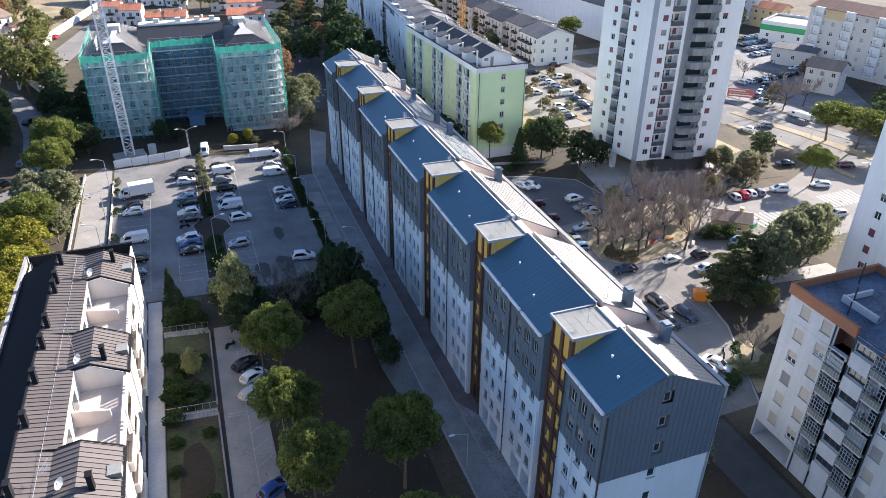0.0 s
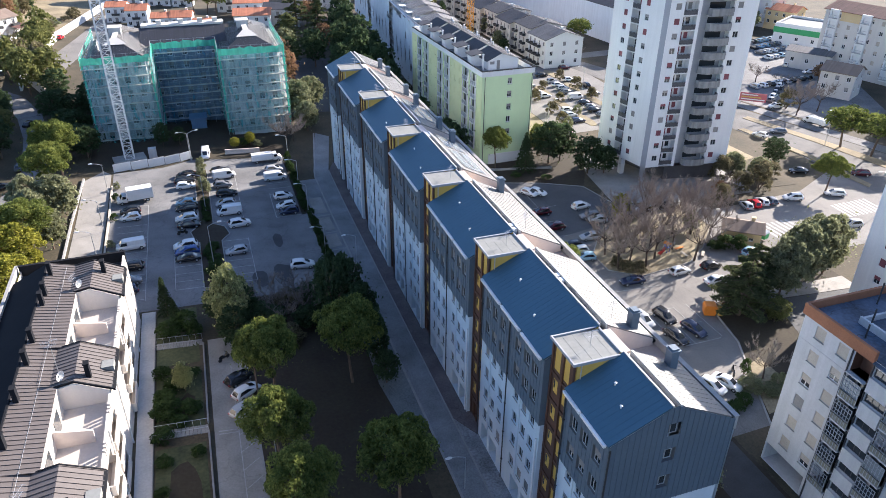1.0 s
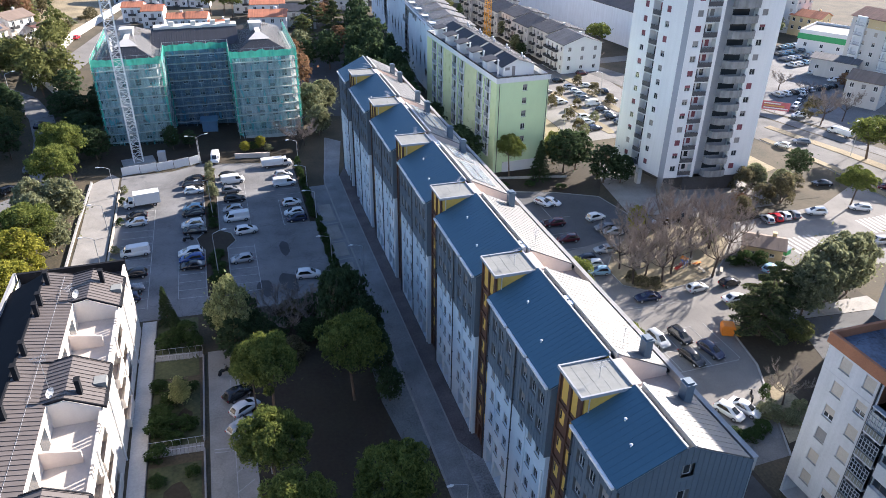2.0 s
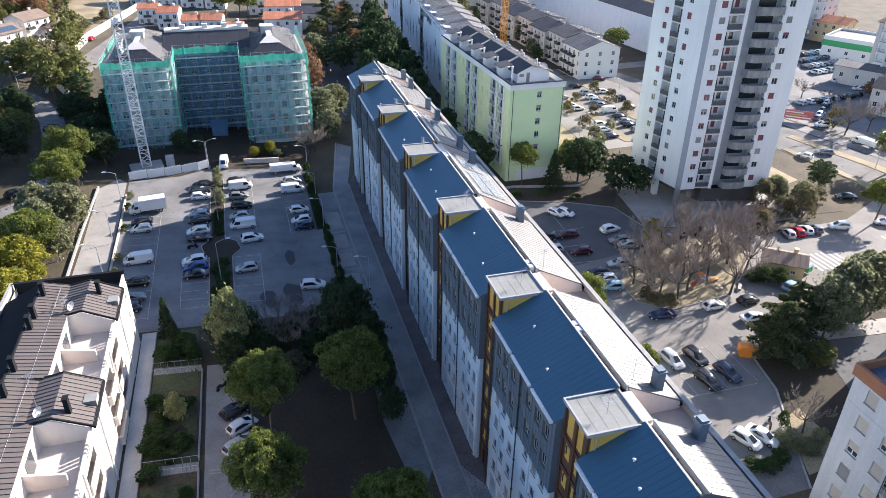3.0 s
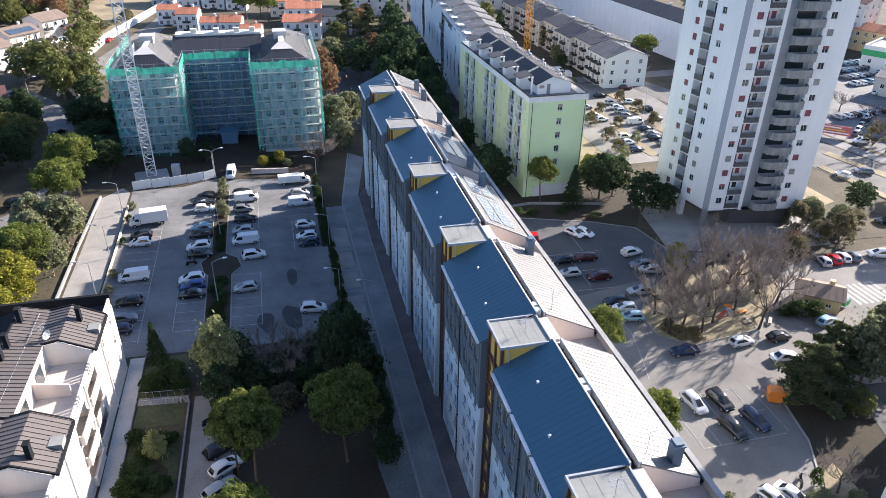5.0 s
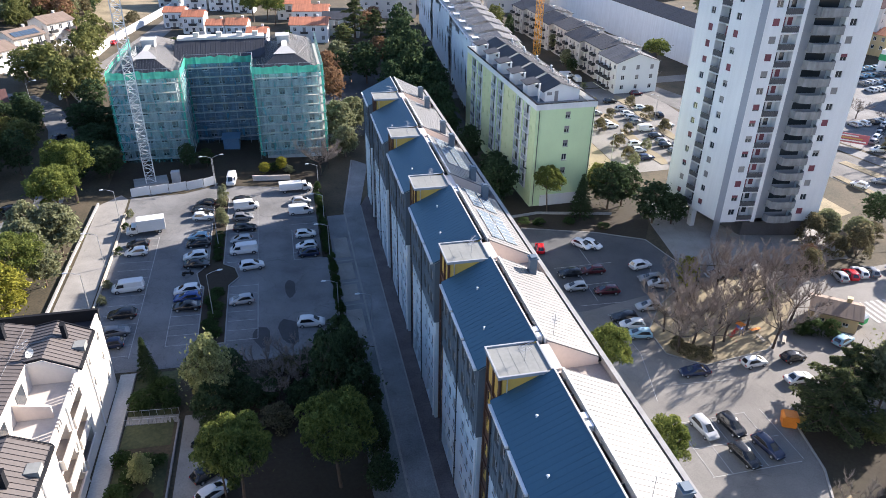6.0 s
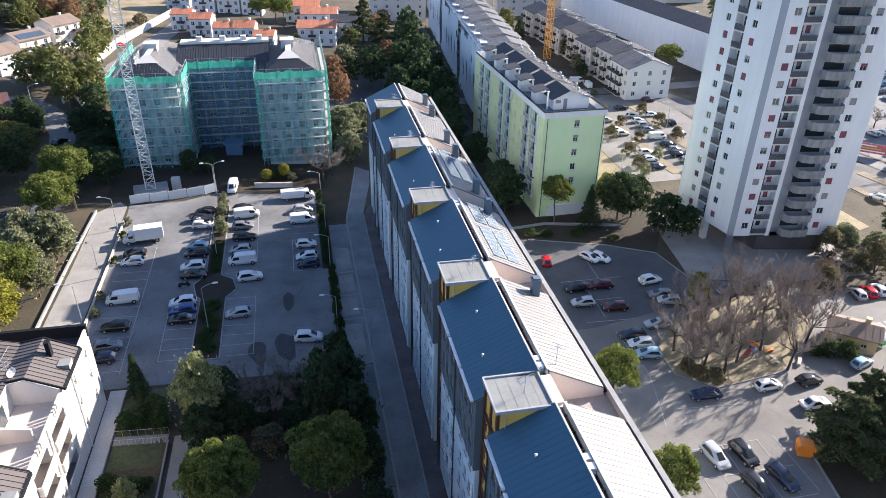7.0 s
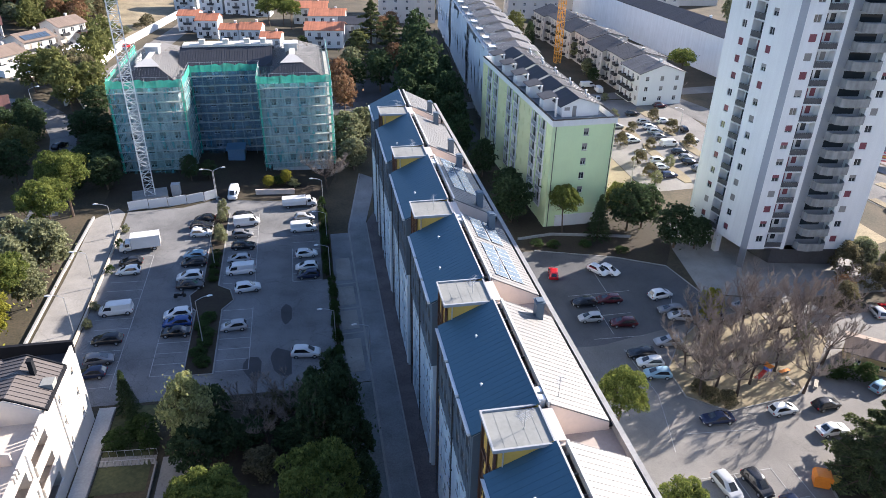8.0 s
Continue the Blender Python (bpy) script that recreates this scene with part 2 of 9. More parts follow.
M["stone"] = material("pale_retaining_stone", (0.42, 0.38, 0.31), 0.9, 0.22, 3, 0.4, 0.3)
PAINT = {
    "white": (0.68, 0.68, 0.67), "silver": (0.38, 0.39, 0.40), "grey": (0.16, 0.165, 0.175), "black": (0.015, 0.016, 0.019),
    "blue": (0.02, 0.055, 0.20), "navy": (0.018, 0.026, 0.06), "red": (0.42, 0.012, 0.018), "maroon": (0.07, 0.01, 0.014), "pale_blue": (0.25, 0.38, 0.47),
}
for key, rgb in PAINT.items():
    M["car_" + key] = material(key + "_car_paint", rgb, 0.22, 0.06, 3, 0.6, 0.0, spec=0.6)


def leafy(name, colour, vary=0.4, tint=None):
    m = material(name, colour, 0.75, vary, 2.0, 0.35, 0.0, tint=tint, island=0.9, spec=0.06)
    nt = m.node_tree
    bsdf, out = nt.nodes["Principled BSDF"], nt.nodes["Material Output"]
    thin, mix = nt.nodes.new("ShaderNodeBsdfTranslucent"), nt.nodes.new("ShaderNodeMixShader")
    nt.links.new(bsdf.inputs["Base Color"].links[0].from_socket, thin.inputs["Color"])
    mix.inputs[0].default_value = 0.4
    nt.links.new(bsdf.outputs[0], mix.inputs[1])
    nt.links.new(thin.outputs[0], mix.inputs[2])
    nt.links.new(mix.outputs[0], out.inputs["Surface"])
    return m


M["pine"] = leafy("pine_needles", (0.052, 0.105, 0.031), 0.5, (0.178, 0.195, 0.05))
M["cypress"] = leafy("dark_conifer_needles", (0.042, 0.068, 0.032), 0.45, (0.066, 0.096, 0.045))
M["cedar"] = leafy("cedar_needles", (0.05, 0.072, 0.036), 0.5, (0.10, 0.115, 0.05))
M["broad"] = leafy("broad_leaves", (0.105, 0.125, 0.042), 0.45, (0.175, 0.18, 0.065))
M["olive"] = leafy("grey_green_leaves", (0.15, 0.165, 0.09), 0.4, (0.24, 0.25, 0.14))
# sunlit crown put into the leaf colour; serves a yellowish shrub too
M["sunny"] = leafy("sun_toned_yellow_green_leaves", (0.18, 0.21, 0.085), 0.4, (0.36, 0.36, 0.16))
M["lime"] = leafy("sunny_yellow_green_leaves", (0.16, 0.18, 0.03), 0.45, (0.29, 0.275, 0.045))
M["autumn"] = leafy("russet_autumn_leaves", (0.21, 0.115, 0.06), 0.4, (0.27, 0.17, 0.10))
M["hedge"] = leafy("hedge_leaves", (0.034, 0.062, 0.02), 0.45, (0.055, 0.085, 0.028))
M["scrub"] = leafy("grey_olive_scrub_leaves", (0.10, 0.095, 0.055), 0.5, (0.17, 0.15, 0.085))

# net over the scaffold: half open weave
def net_material(name, colour, cover):
    m = bpy.data.materials.new(name)
    m.use_nodes = True
    nt = m.node_tree
    bsdf, out = nt.nodes["Principled BSDF"], nt.nodes["Material Output"]
    n, l = nt.nodes.new, nt.links.new
    place, tex, ramp = n("ShaderNodeNewGeometry"), n("ShaderNodeTexNoise"), n("ShaderNodeMapRange")
    mp = n("ShaderNodeMapping")
    mp.inputs["Scale"].default_value = (1.4, 1.4, 0.35)
    l(place.outputs["Position"], mp.inputs["Vector"])
    l(mp.outputs[0], tex.inputs["Vector"])
    tex.inputs["Scale"].default_value, tex.inputs["Detail"].default_value = 0.8, 5
    ramp.inputs["From Min"].default_value, ramp.inputs["From Max"].default_value = 0.3, 0.7
    ramp.inputs["To Min"].default_value, ramp.inputs["To Max"].default_value = cover - 0.26, cover + 0.26
    l(tex.outputs["Fac"], ramp.inputs["Value"])
    l(ramp.outputs[0], bsdf.inputs["Alpha"])
    bsdf.inputs["Base Color"].default_value, bsdf.inputs["Roughness"].default_value = (*colour, 1), 0.8
    thin, mix, clear, both = n("ShaderNodeBsdfTranslucent"), n("ShaderNodeMixShader"), n("ShaderNodeBsdfTransparent"), n("ShaderNodeMixShader")
    thin.inputs["Color"].default_value = (*colour, 1)
    l(bsdf.outputs[0], mix.inputs[1])
    l(thin.outputs[0], mix.inputs[2])
    mix.inputs[0].default_value = 0.3
    l(ramp.outputs[0], both.inputs[0])
    l(clear.outputs[0], both.inputs[1])
    l(mix.outputs[0], both.inputs[2])
    for link in list(bsdf.inputs["Alpha"].links):
        nt.links.remove(link)
    l(both.outputs[0], out.inputs["Surface"])
    return m


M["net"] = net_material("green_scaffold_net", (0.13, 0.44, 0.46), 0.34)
# bluer copy of the net, carrying the shade of the recess
M["net_shade"] = net_material("blue_shaded_scaffold_net", (0.10, 0.28, 0.42), 0.34)
M["net_dense"] = net_material("dense_green_net_edge", (0.07, 0.42, 0.31), 0.8)


# ---- building blocks ----
def quad(bm, pts, mi=0):
    f = bm.faces.new([bm.verts.new(p) for p in pts])
    f.material_index = mi
    return f


def box(bm, x0, x1, y0, y1, z0, z1, mi=0):
    v = [bm.verts.new((x, y, z)) for z in (z0, z1) for x, y in ((x0, y0), (x1, y0), (x1, y1), (x0, y1))]
    for ids in ((3, 2, 1, 0), (4, 5, 6, 7), (0, 1, 5, 4), (1, 2, 6, 5), (2, 3, 7, 6), (3, 0, 4, 7)):
        bm.faces.new([v[i] for i in ids]).material_index = mi


def prism(bm, pts, z0, z1, mi=0):
    """Upright prism over a plan polygon given anticlockwise."""
    lo, hi = [bm.verts.new((*p, z0)) for p in pts], [bm.verts.new((*p, z1)) for p in pts]
    bm.faces.new(hi).material_index = mi
    bm.faces.new(lo[::-1]).material_index = mi
    for i in range(len(pts)):
        j = (i + 1) % len(pts)
        bm.faces.new((lo[i], lo[j], hi[j], hi[i])).material_index = mi


def extrude_x(bm, profile, x0, x1, mi=0):
    """Solid with a (y, z) profile between two x."""
    a, b = [bm.verts.new((x0, *p)) for p in profile], [bm.verts.new((x1, *p)) for p in profile]
    bm.faces.new(a[::-1]).material_index = mi
    bm.faces.new(b).material_index = mi
    for i in range(len(profile)):
        j = (i + 1) % len(profile)
        bm.faces.new((a[i], a[j], b[j], b[i])).material_index = mi


def extrude_y(bm, profile, y0, y1, mi=0):
    """Solid with an (x, z) profile between two y."""
    a, b = [bm.verts.new((p[0], y0, p[1])) for p in profile], [bm.verts.new((p[0], y1, p[1])) for p in profile]
    bm.faces.new(a).material_index = mi
    bm.faces.new(b[::-1]).material_index = mi
    for i in range(len(profile)):
        j = (i + 1) % len(profile)
        bm.faces.new((a[j], a[i], b[i], b[j])).material_index = mi


def tube(bm, a, b, r0, r1=None, sides=6, mi=0):
    a, b = Vector(a), Vector(b)
    r1 = r0 if r1 is None else r1
    d = (b - a).normalized()
    u = d.orthogonal().normalized()
    w = d.cross(u)
    rings = []
    for p, r in ((a, r0), (b, r1)):
        rings.append([bm.verts.new(p + r * (math.cos(k * 2 * math.pi / sides) * u + math.sin(k * 2 * math.pi / sides) * w)) for k in range(sides)])
    for k in range(sides):
        j = (k + 1) % sides
        bm.faces.new((rings[0][k], rings[0][j], rings[1][j], rings[1][k])).material_index = mi
    bm.faces.new(rings[0][::-1]).material_index = mi
    bm.faces.new(rings[1]).material_index = mi


def part(name, bm, mats, parent=None, label="", m=None):
    """Links a bmesh as one mesh object under a thing or a part."""
    me = bpy.data.meshes.new(name)
    bmesh.ops.recalc_face_normals(bm, faces=bm.faces)
    bm.to_mesh(me)
    bm.free()
    for k in ([mats] if isinstance(mats, str) else mats):
        me.materials.append(M[k])
    if name == "body" and isinstance(mats, str) and mats.startswith("car_"):
        me.polygons.foreach_set("use_smooth", [True] * len(me.polygons))
        me.set_sharp_from_angle(angle=math.radians(38))
    return linked(name, me, parent, label, m)


def linked(name, me, parent=None, label="", m=None):
    ob = new(name, me)
    if m is not None:
        ob.matrix_basis = m
    if parent:
        ob.parent = parent
    if label:
        ob["label"] = label
    return ob


def raw(name, verts, faces, mats, parent=None, label="", m=None):
    me = bpy.data.meshes.new(name)
    me.from_pydata(verts, [], faces)
    me.materials.append(M[mats])
    return linked(name, me, parent, label, m)


def thing(name, x, y, z, rz=0.0, label="", category="", group="", kind=""):
    ob = new(name)
    ob.empty_display_size = 0.3
    ob.matrix_basis = pose(x, y, z, 0, 0, rz)
    return tagged(ob, label, category, group, kind)


# ---- lie of the land ----
def site(x, y):
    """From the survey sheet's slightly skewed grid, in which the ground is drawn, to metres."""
    w = 1 - 0.000134284 * x - 0.000226943 * y
    return (0.93931 * x - 0.006741 * y + 2.5183) / w, (0.02423 * x + 0.971138 * y + 3.07024) / w


def across(x):
    """From the roof sheet's width to metres over the long block."""
    return 28.5 + (x - 28.45) * 0.935


def smooth(a, b, v):
    t = min(1.0, max(0.0, (v - a) / (b - a)))
    return t * t * (3 - 2 * t)


def height(x, y):
    z = min(2.4, 0.06 * max(0.0, 15 - x))
    z += 0.03 * min(40, max(0.0, 100 - y)) * (1 - smooth(5, 25, x))
    z += 0.035 * max(0.0, min(y, 200) - 130) * (1 - smooth(30, 60, x))
    z -= 1.5 * smooth(80, 110, y) * smooth(45, 55, x)
    z += 0.07 * max(0.0, -30 - x) * smooth(140, 200, y)
    return z


def lay(name, pts, mat, up, label="", category="", kind="structure", parent=None, cell=4.0, thick=0.0):
    """A flat patch or slab draped over the land, its outline given in plan."""
    bm = bmesh.new()
    pts = [site(*p) for p in pts]
    bm.faces.new([bm.verts.new((x, y, 0)) for x, y in pts])
    xs, ys = [p[0] for p in pts], [p[1] for p in pts]
    for axis, lo, hi in ((0, min(xs), max(xs)), (1, min(ys), max(ys))):
        k = math.ceil(lo / cell + 1e-6)
        while k * cell < hi - 1e-6:
            co, no = [0, 0, 0], [0, 0, 0]
            co[axis], no[axis] = k * cell, 1
            bmesh.ops.bisect_plane(bm, geom=bm.verts[:] + bm.edges[:] + bm.faces[:], plane_co=co, plane_no=no)
            k += 1
    bmesh.ops.recalc_face_normals(bm, faces=bm.faces)
    for f in bm.faces:
        if f.normal.z < 0:
            f.normal_flip()
    for v in bm.verts:
        v.co.z = height(v.co.x, v.co.y) + up
    if thick:
        edge = [e for e in bm.edges if len(e.link_faces) == 1]
        out = bmesh.ops.extrude_edge_only(bm, edges=edge)
        for v in (g for g in out["geom"] if isinstance(g, bmesh.types.BMVert)):
            v.co.z -= thick
    me = bpy.data.meshes.new(name)
    bm.to_mesh(me)
    bm.free()
    me.materials.append(M[mat])
    ob = linked(name, me, parent, label)
    if not parent:
        tagged(ob, label, category, "", kind)
    return ob


def strip(pts, width, closed=False):
    """Plan outlines of straight pieces of that width along a line."""
    out = []
    for (ax, ay), (bx, by) in zip(pts, pts[1:]):
        d = math.hypot(bx - ax, by - ay)
        nx, ny = -(by - ay) / d * width / 2, (bx - ax) / d * width / 2
        out.append([(ax - nx, ay - ny), (bx - nx, by - ny), (bx + nx, by + ny), (ax + nx, ay + ny)])
    return out


# ---- ground ----
def ground():
    xs = [-1600, -900, -500, -300, -220] + list(range(-160, 301, 4)) + [360, 450, 600, 900, 1600]
    ys = [-1200, -600, -300, -150, -80] + list(range(-40, 401, 4)) + [470, 600, 800, 1100, 1800]
    verts = [(x, y, height(x, y)) for y in ys for x in xs]
    n = len(xs)
    faces = [(j * n + i, j * n + i + 1, (j + 1) * n + i + 1, (j + 1) * n + i) for j in range(len(ys) - 1) for i in range(n - 1)]
    ob = raw("ground", verts, faces, "grass")
    tagged(ob, "rough grassy ground with worn earth", "ground", "", "structure")


ground()


# ---- facades and windows ----
def facade(bm, o, ang, width, z0, z1, holes, depth=0.22, mi=0, mr=None):
    """A wall face from o along the direction ang with real openings (u0, u1, z0, z1[, depth]); the outside is to the right of the direction."""
    u, n = Vector((math.cos(radians(ang)), math.sin(radians(ang)), 0)), Vector((math.sin(radians(ang)), -math.cos(radians(ang)), 0))
    o = Vector((o[0], o[1], 0))
    mr = mi if mr is None else mr

    def p(a, z, d=0.0):
        return o + u * a - n * d + Vector((0, 0, z))

    us = sorted({0.0, width, *(round(v, 4) for h in holes for v in h[:2])})
    zs = sorted({z0, z1, *(round(v, 4) for h in holes for v in h[2:4])})
    for a, b in zip(us, us[1:]):
        for c, d in zip(zs, zs[1:]):
            mu, mz = (a + b) / 2, (c + d) / 2
            if not any(h[0] < mu < h[1] and h[2] < mz < h[3] for h in holes):
                quad(bm, (p(a, c), p(b, c), p(b, d), p(a, d)), mi)
    for h in holes:
        a, b, c, d = h[:4]
        k = h[4] if len(h) > 4 else depth
        quad(bm, (p(a, c), p(b, c), p(b, c, k), p(a, c, k)), mr)
        quad(bm, (p(a, d), p(a, d, k), p(b, d, k), p(b, d)), mr)
        quad(bm, (p(a, c), p(a, c, k), p(a, d, k), p(a, d)), mr)
        quad(bm, (p(b, c), p(b, d), p(b, d, k), p(b, c, k)), mr)
        quad(bm, (p(a, c, k), p(b, c, k), p(b, d, k), p(a, d, k)), mr)


CACHE = {}


def window_meshes(w, h, frame_mat, leaves, shutter, drop):
    key = (w, h, frame_mat, leaves, shutter, drop)
    if key not in CACHE:
        made = []
        bm = bmesh.new()
        t = 0.07
        box(bm, 0, w, 0.0, 0.07, 0, t)
        box(bm, 0, w, 0.0, 0.07, h - t, h)
        for k in range(leaves + 1):
            x = k * (w - t) / leaves
            box(bm, x, x + t, 0.0, 0.07, t, h - t)
        me = bpy.data.meshes.new("window")
        bm.to_mesh(me)
        bm.free()
        me.materials.append(M[frame_mat])
        made.append(me)
        bm = bmesh.new()
        box(bm, t * 0.6, w - t * 0.6, 0.03, 0.05, t * 0.6, h - t * 0.6)
        me = bpy.data.meshes.new("pane")
        bm.to_mesh(me)
        bm.free()
        me.materials.append(M["glass"])
        made.append(me)
        bm = bmesh.new()
        box(bm, -0.06, w + 0.06, -0.2, 0.0, -0.05, -0.005)
        me = bpy.data.meshes.new("sill")
        bm.to_mesh(me)
        bm.free()
        me.materials.append(M["concrete"])
        made.append(me)
        if shutter:
            bm = bmesh.new()
            n = max(3, int(h * drop / 0.16))
            line = []
            for k in range(n):
                z, d = h - k * h * drop / n, h * drop / n
                line += [(-0.035, z), (-0.035, z - d + 0.012), (-0.018, z - d + 0.012), (-0.018, z - d)]
            extrude_x(bm, line + [(-0.01, h - h * drop), (-0.01, h)], 0.01, w - 0.01)
            bmesh.ops.recalc_face_normals(bm, faces=bm.faces)
            me = bpy.data.meshes.new("shutter")
            bm.to_mesh(me)
            bm.free()
            me.materials.append(M[shutter])
            made.append(me)
        CACHE[key] = made
    return CACHE[key]


def window(parent, base, w, h, frame_mat="frame", leaves=2, shutter=None, drop=1.0, sill=True):
    """A window with frame, pane, sill and roller shutter, its lower left corner at the pose base (outside towards -y)."""
    me = window_meshes(w, h, frame_mat, leaves, shutter, drop)
    ob = linked("window", me[0], parent, "", base)
    linked("pane", me[1], ob)
    if sill:
        linked("sill", me[2], ob)
    if shutter:
        linked("shutter", me[3], ob)
    return ob


def on_wall(base, o, ang, u, z, depth):
    """The pose, under a thing standing at base, of a spot u along a wall and z up, set back by depth."""
    a = radians(ang)
    return base @ pose(o[0] + math.cos(a) * u - math.sin(a) * depth, o[1] + math.sin(a) * u + math.cos(a) * depth, z, 0, 0, ang)


def seams(bm, a, b, side, count_step, r=0.03, mi=0):
    """Standing seams on a roof plane: a, b are the lower and upper ends of the first seam, side the vector along the eave."""
    a, b, side = Vector(a), Vector(b), Vector(side)
    n = int(side.length / count_step)
    up = (b - a).cross(side).normalized()
    up = up if up.z > 0 else -up
    w = side.normalized() * r
    for k in range(1, n):
        o = side * (k / n)
        p = [a + o - w, a + o + w, b + o + w, b + o - w]
        q = [v + up * 0.05 for v in p]
        quad(bm, q, mi)
        quad(bm, (p[0], q[0], q[3], p[3]), mi)
        quad(bm, (p[1], p[2], q[2], q[1]), mi)
        quad(bm, (p[0], p[1], q[1], q[0]), mi)


def plain_window(parent, base, w, h, shutter=None, drop=1.0):
    """A distant window in one mesh: frame, glass and roller shutter."""
    key = ("plain", w, h, shutter, drop)
    if key not in CACHE:
        bm = bmesh.new()
        t = 0.07
        box(bm, 0, w, 0, 0.07, 0, t)
        box(bm, 0, w, 0, 0.07, h - t, h)
        for k in range(3):
            x = k * (w - t) / 2
            box(bm, x, x + t, 0, 0.07, t, h - t)
        box(bm, 0.04, w - 0.04, 0.03, 0.05, 0.04, h - 0.04, 1)
        box(bm, -0.05, w + 0.05, -0.18, 0.0, -0.05, -0.005, 0)
        if shutter:
            box(bm, 0.01, w - 0.01, -0.035, -0.012, h - h * drop + 0.01, h, 2)
        me = bpy.data.meshes.new("window")
        bm.to_mesh(me)
        bm.free()
        for m in ("frame", "glass", shutter or "glass"):
            me.materials.append(M[m])
        CACHE[key] = me
    ob = linked("window", CACHE[key], parent, "", base)
    ob["kind"] = "stuff"
    return ob


# ---- roads, car parks and paths ----
def kerb_line(pts, width=0.25, up=0.14, label="concrete kerb"):
    for q in strip(pts, width):
        lay("kerb", q, "kerb", up, label, "kerb", "structure", None, 4.0, 0.3)


def blob(cx, cy, rx, ry, rz=0.0, n=14, seed=1):
    r = random.Random(seed)
    out = []
    for k in range(n):
        a = 2 * math.pi * k / n
        s = 1 + r.uniform(-0.14, 0.14)
        x, y = rx * s * math.cos(a), ry * s * math.sin(a)
        out.append((cx + x * math.cos(rz) - y * math.sin(rz), cy + x * math.sin(rz) + y * math.cos(rz)))
    return out


LOT = [(-18.6, 96), (17.6, 96), (17.6, 150), (4, 151.5), (-3, 152.5), (-9, 149.5), (-19, 148.5)]
lay("car_park", LOT, "asphalt", 0.05, "worn grey asphalt car park with patched cracks", "car park")
lay("road", [(-25.2, 80), (-20.2, 80), (-19.6, 100), (-19.4, 148), (-21, 150), (-24.5, 146)], "paving", 0.06, "pale concrete lane between low walls", "road")
lay("road", [(-4.2, 10), (1.0, 10), (1.4, 60), (1.2, 86), (-3.5, 86)], "paving", 0.05, "narrow grey asphalt lane", "road")
lay("pavement", [(-12.6, 10), (-10.7, 10), (-10.6, 95.5), (-12.6, 95.5)], "bounce_lit_concrete", 0.12, "concrete walk beside the house, paled for bounced light", "pavement")
lay("pavement", [(22.4, 10), (25.4, 10), (25.6, 140), (29.5, 158), (26.5, 161), (22.2, 140)], "walk", 0.05, "grey asphalt footpath", "pavement")
lay("pavement", [(25.6, 61), (27.2, 58), (29.3, 55), (29.3, 148), (25.7, 140)], "brown_paving", 0.035, "dark reddish worn paving along the facade", "pavement")
lay("pavement", [(25.5, 10), (29.3, 10), (29.3, 54.9), (27.2, 57.9), (25.6, 60.9)], "dusty", 0.035, "dusty grey paving along the facade", "pavement")
lay("pavement", [(18.3, 96), (22.3, 96), (22.1, 137), (18.6, 137)], "walk", 0.03, "old concrete yard strip", "pavement")
lay("grass", [(18.6, 10), (22.15, 10), (22.15, 61), (20.6, 58), (19.2, 61)], "grass", 0.05, "thin shaded grass beside the footpath", "grass")
lay("pavement", [(19.2, 61.1), (20.6, 58.1), (22.2, 61.1), (22.2, 95.8), (19.2, 95.8), (18.6, 84), (18.2, 70)], "yard", 0.06, "old grey yard strip beside the footpath", "pavement")
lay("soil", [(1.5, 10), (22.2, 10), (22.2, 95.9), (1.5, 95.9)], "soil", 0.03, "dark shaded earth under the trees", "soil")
UPPER = [(57.6, 98.6), (79, 102.2), (80, 108), (78, 117.5), (70, 122), (56, 127), (52, 127), (52, 98.6)]
RIGHT = [(54.5, 46), (64, 46), (69, 56), (71.6, 61), (73.5, 70), (86, 72.5), (101, 77), (130, 76), (150, 74), (150, 112), (122, 100), (100, 99), (94, 104), (80, 108), (78, 117.5), (70, 122), (56, 127), (52, 127), (52, 60)]
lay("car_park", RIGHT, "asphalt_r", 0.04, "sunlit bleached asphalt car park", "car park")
# the tower's shadow on this lot is painted as darker asphalt
lay("car_park", UPPER, "asphalt_shade", 0.055, "darker asphalt car park below the tower", "car park")
lay("pavement", [(80, 108.5), (94, 104.2), (112, 103), (113, 111), (113, 131), (86, 133), (82, 123)], "paving", 0.06, "pale paved forecourt of the tower", "pavement")
lay("car_park", [(88, 146), (121, 146), (122, 204), (98, 206), (88, 176)], "asphalt_r", 0.04, "pale asphalt car park beyond the green block", "car park")
for k, y in enumerate((150, 163, 176, 189)):
    lay("planting_island", blob(99.6, y + 4, 1.5, 5.2, 0, 12, k + 30), "sand", 0.14, "trodden sandy island with sparse plants", "island", cell=3.0, thick=0.2)
    lay("planting_island", blob(110.2, y + 4, 1.4, 5.0, 0, 12, k + 40), "sand", 0.14, "trodden sandy island with sparse plants", "island", cell=3.0, thick=0.2)
lay("soil", [(76, 144), (87.8, 144), (87.8, 178), (97.6, 206), (78, 206)], "sand", 0.03, "dry trodden earth beside the green block", "soil")
lay("road", [(60, 205.5), (160, 207), (160, 213), (60, 211)], "asphalt_r", 0.045, "narrow asphalt street", "road")
lay("road", [(136.5, 70), (150, 60), (172, 70), (158, 108), (144.5, 152), (126, 205), (118, 204), (131, 146), (137, 118)], "asphalt_road", 0.07, "two-lane road, tree shadows dimmed into its grey", "road")
lay("road", [(158.6, 107), (163, 108), (156.5, 130), (150, 152), (145.6, 152)], "asphalt", 0.05, "grey side road in the shade", "road")
lay("median", [(137.6, 96), (139.4, 97), (139.6, 114), (136.2, 134), (134.2, 134), (137.6, 114)], "dry", 0.2, "dry grass median between kerbs", "island", thick=0.3)
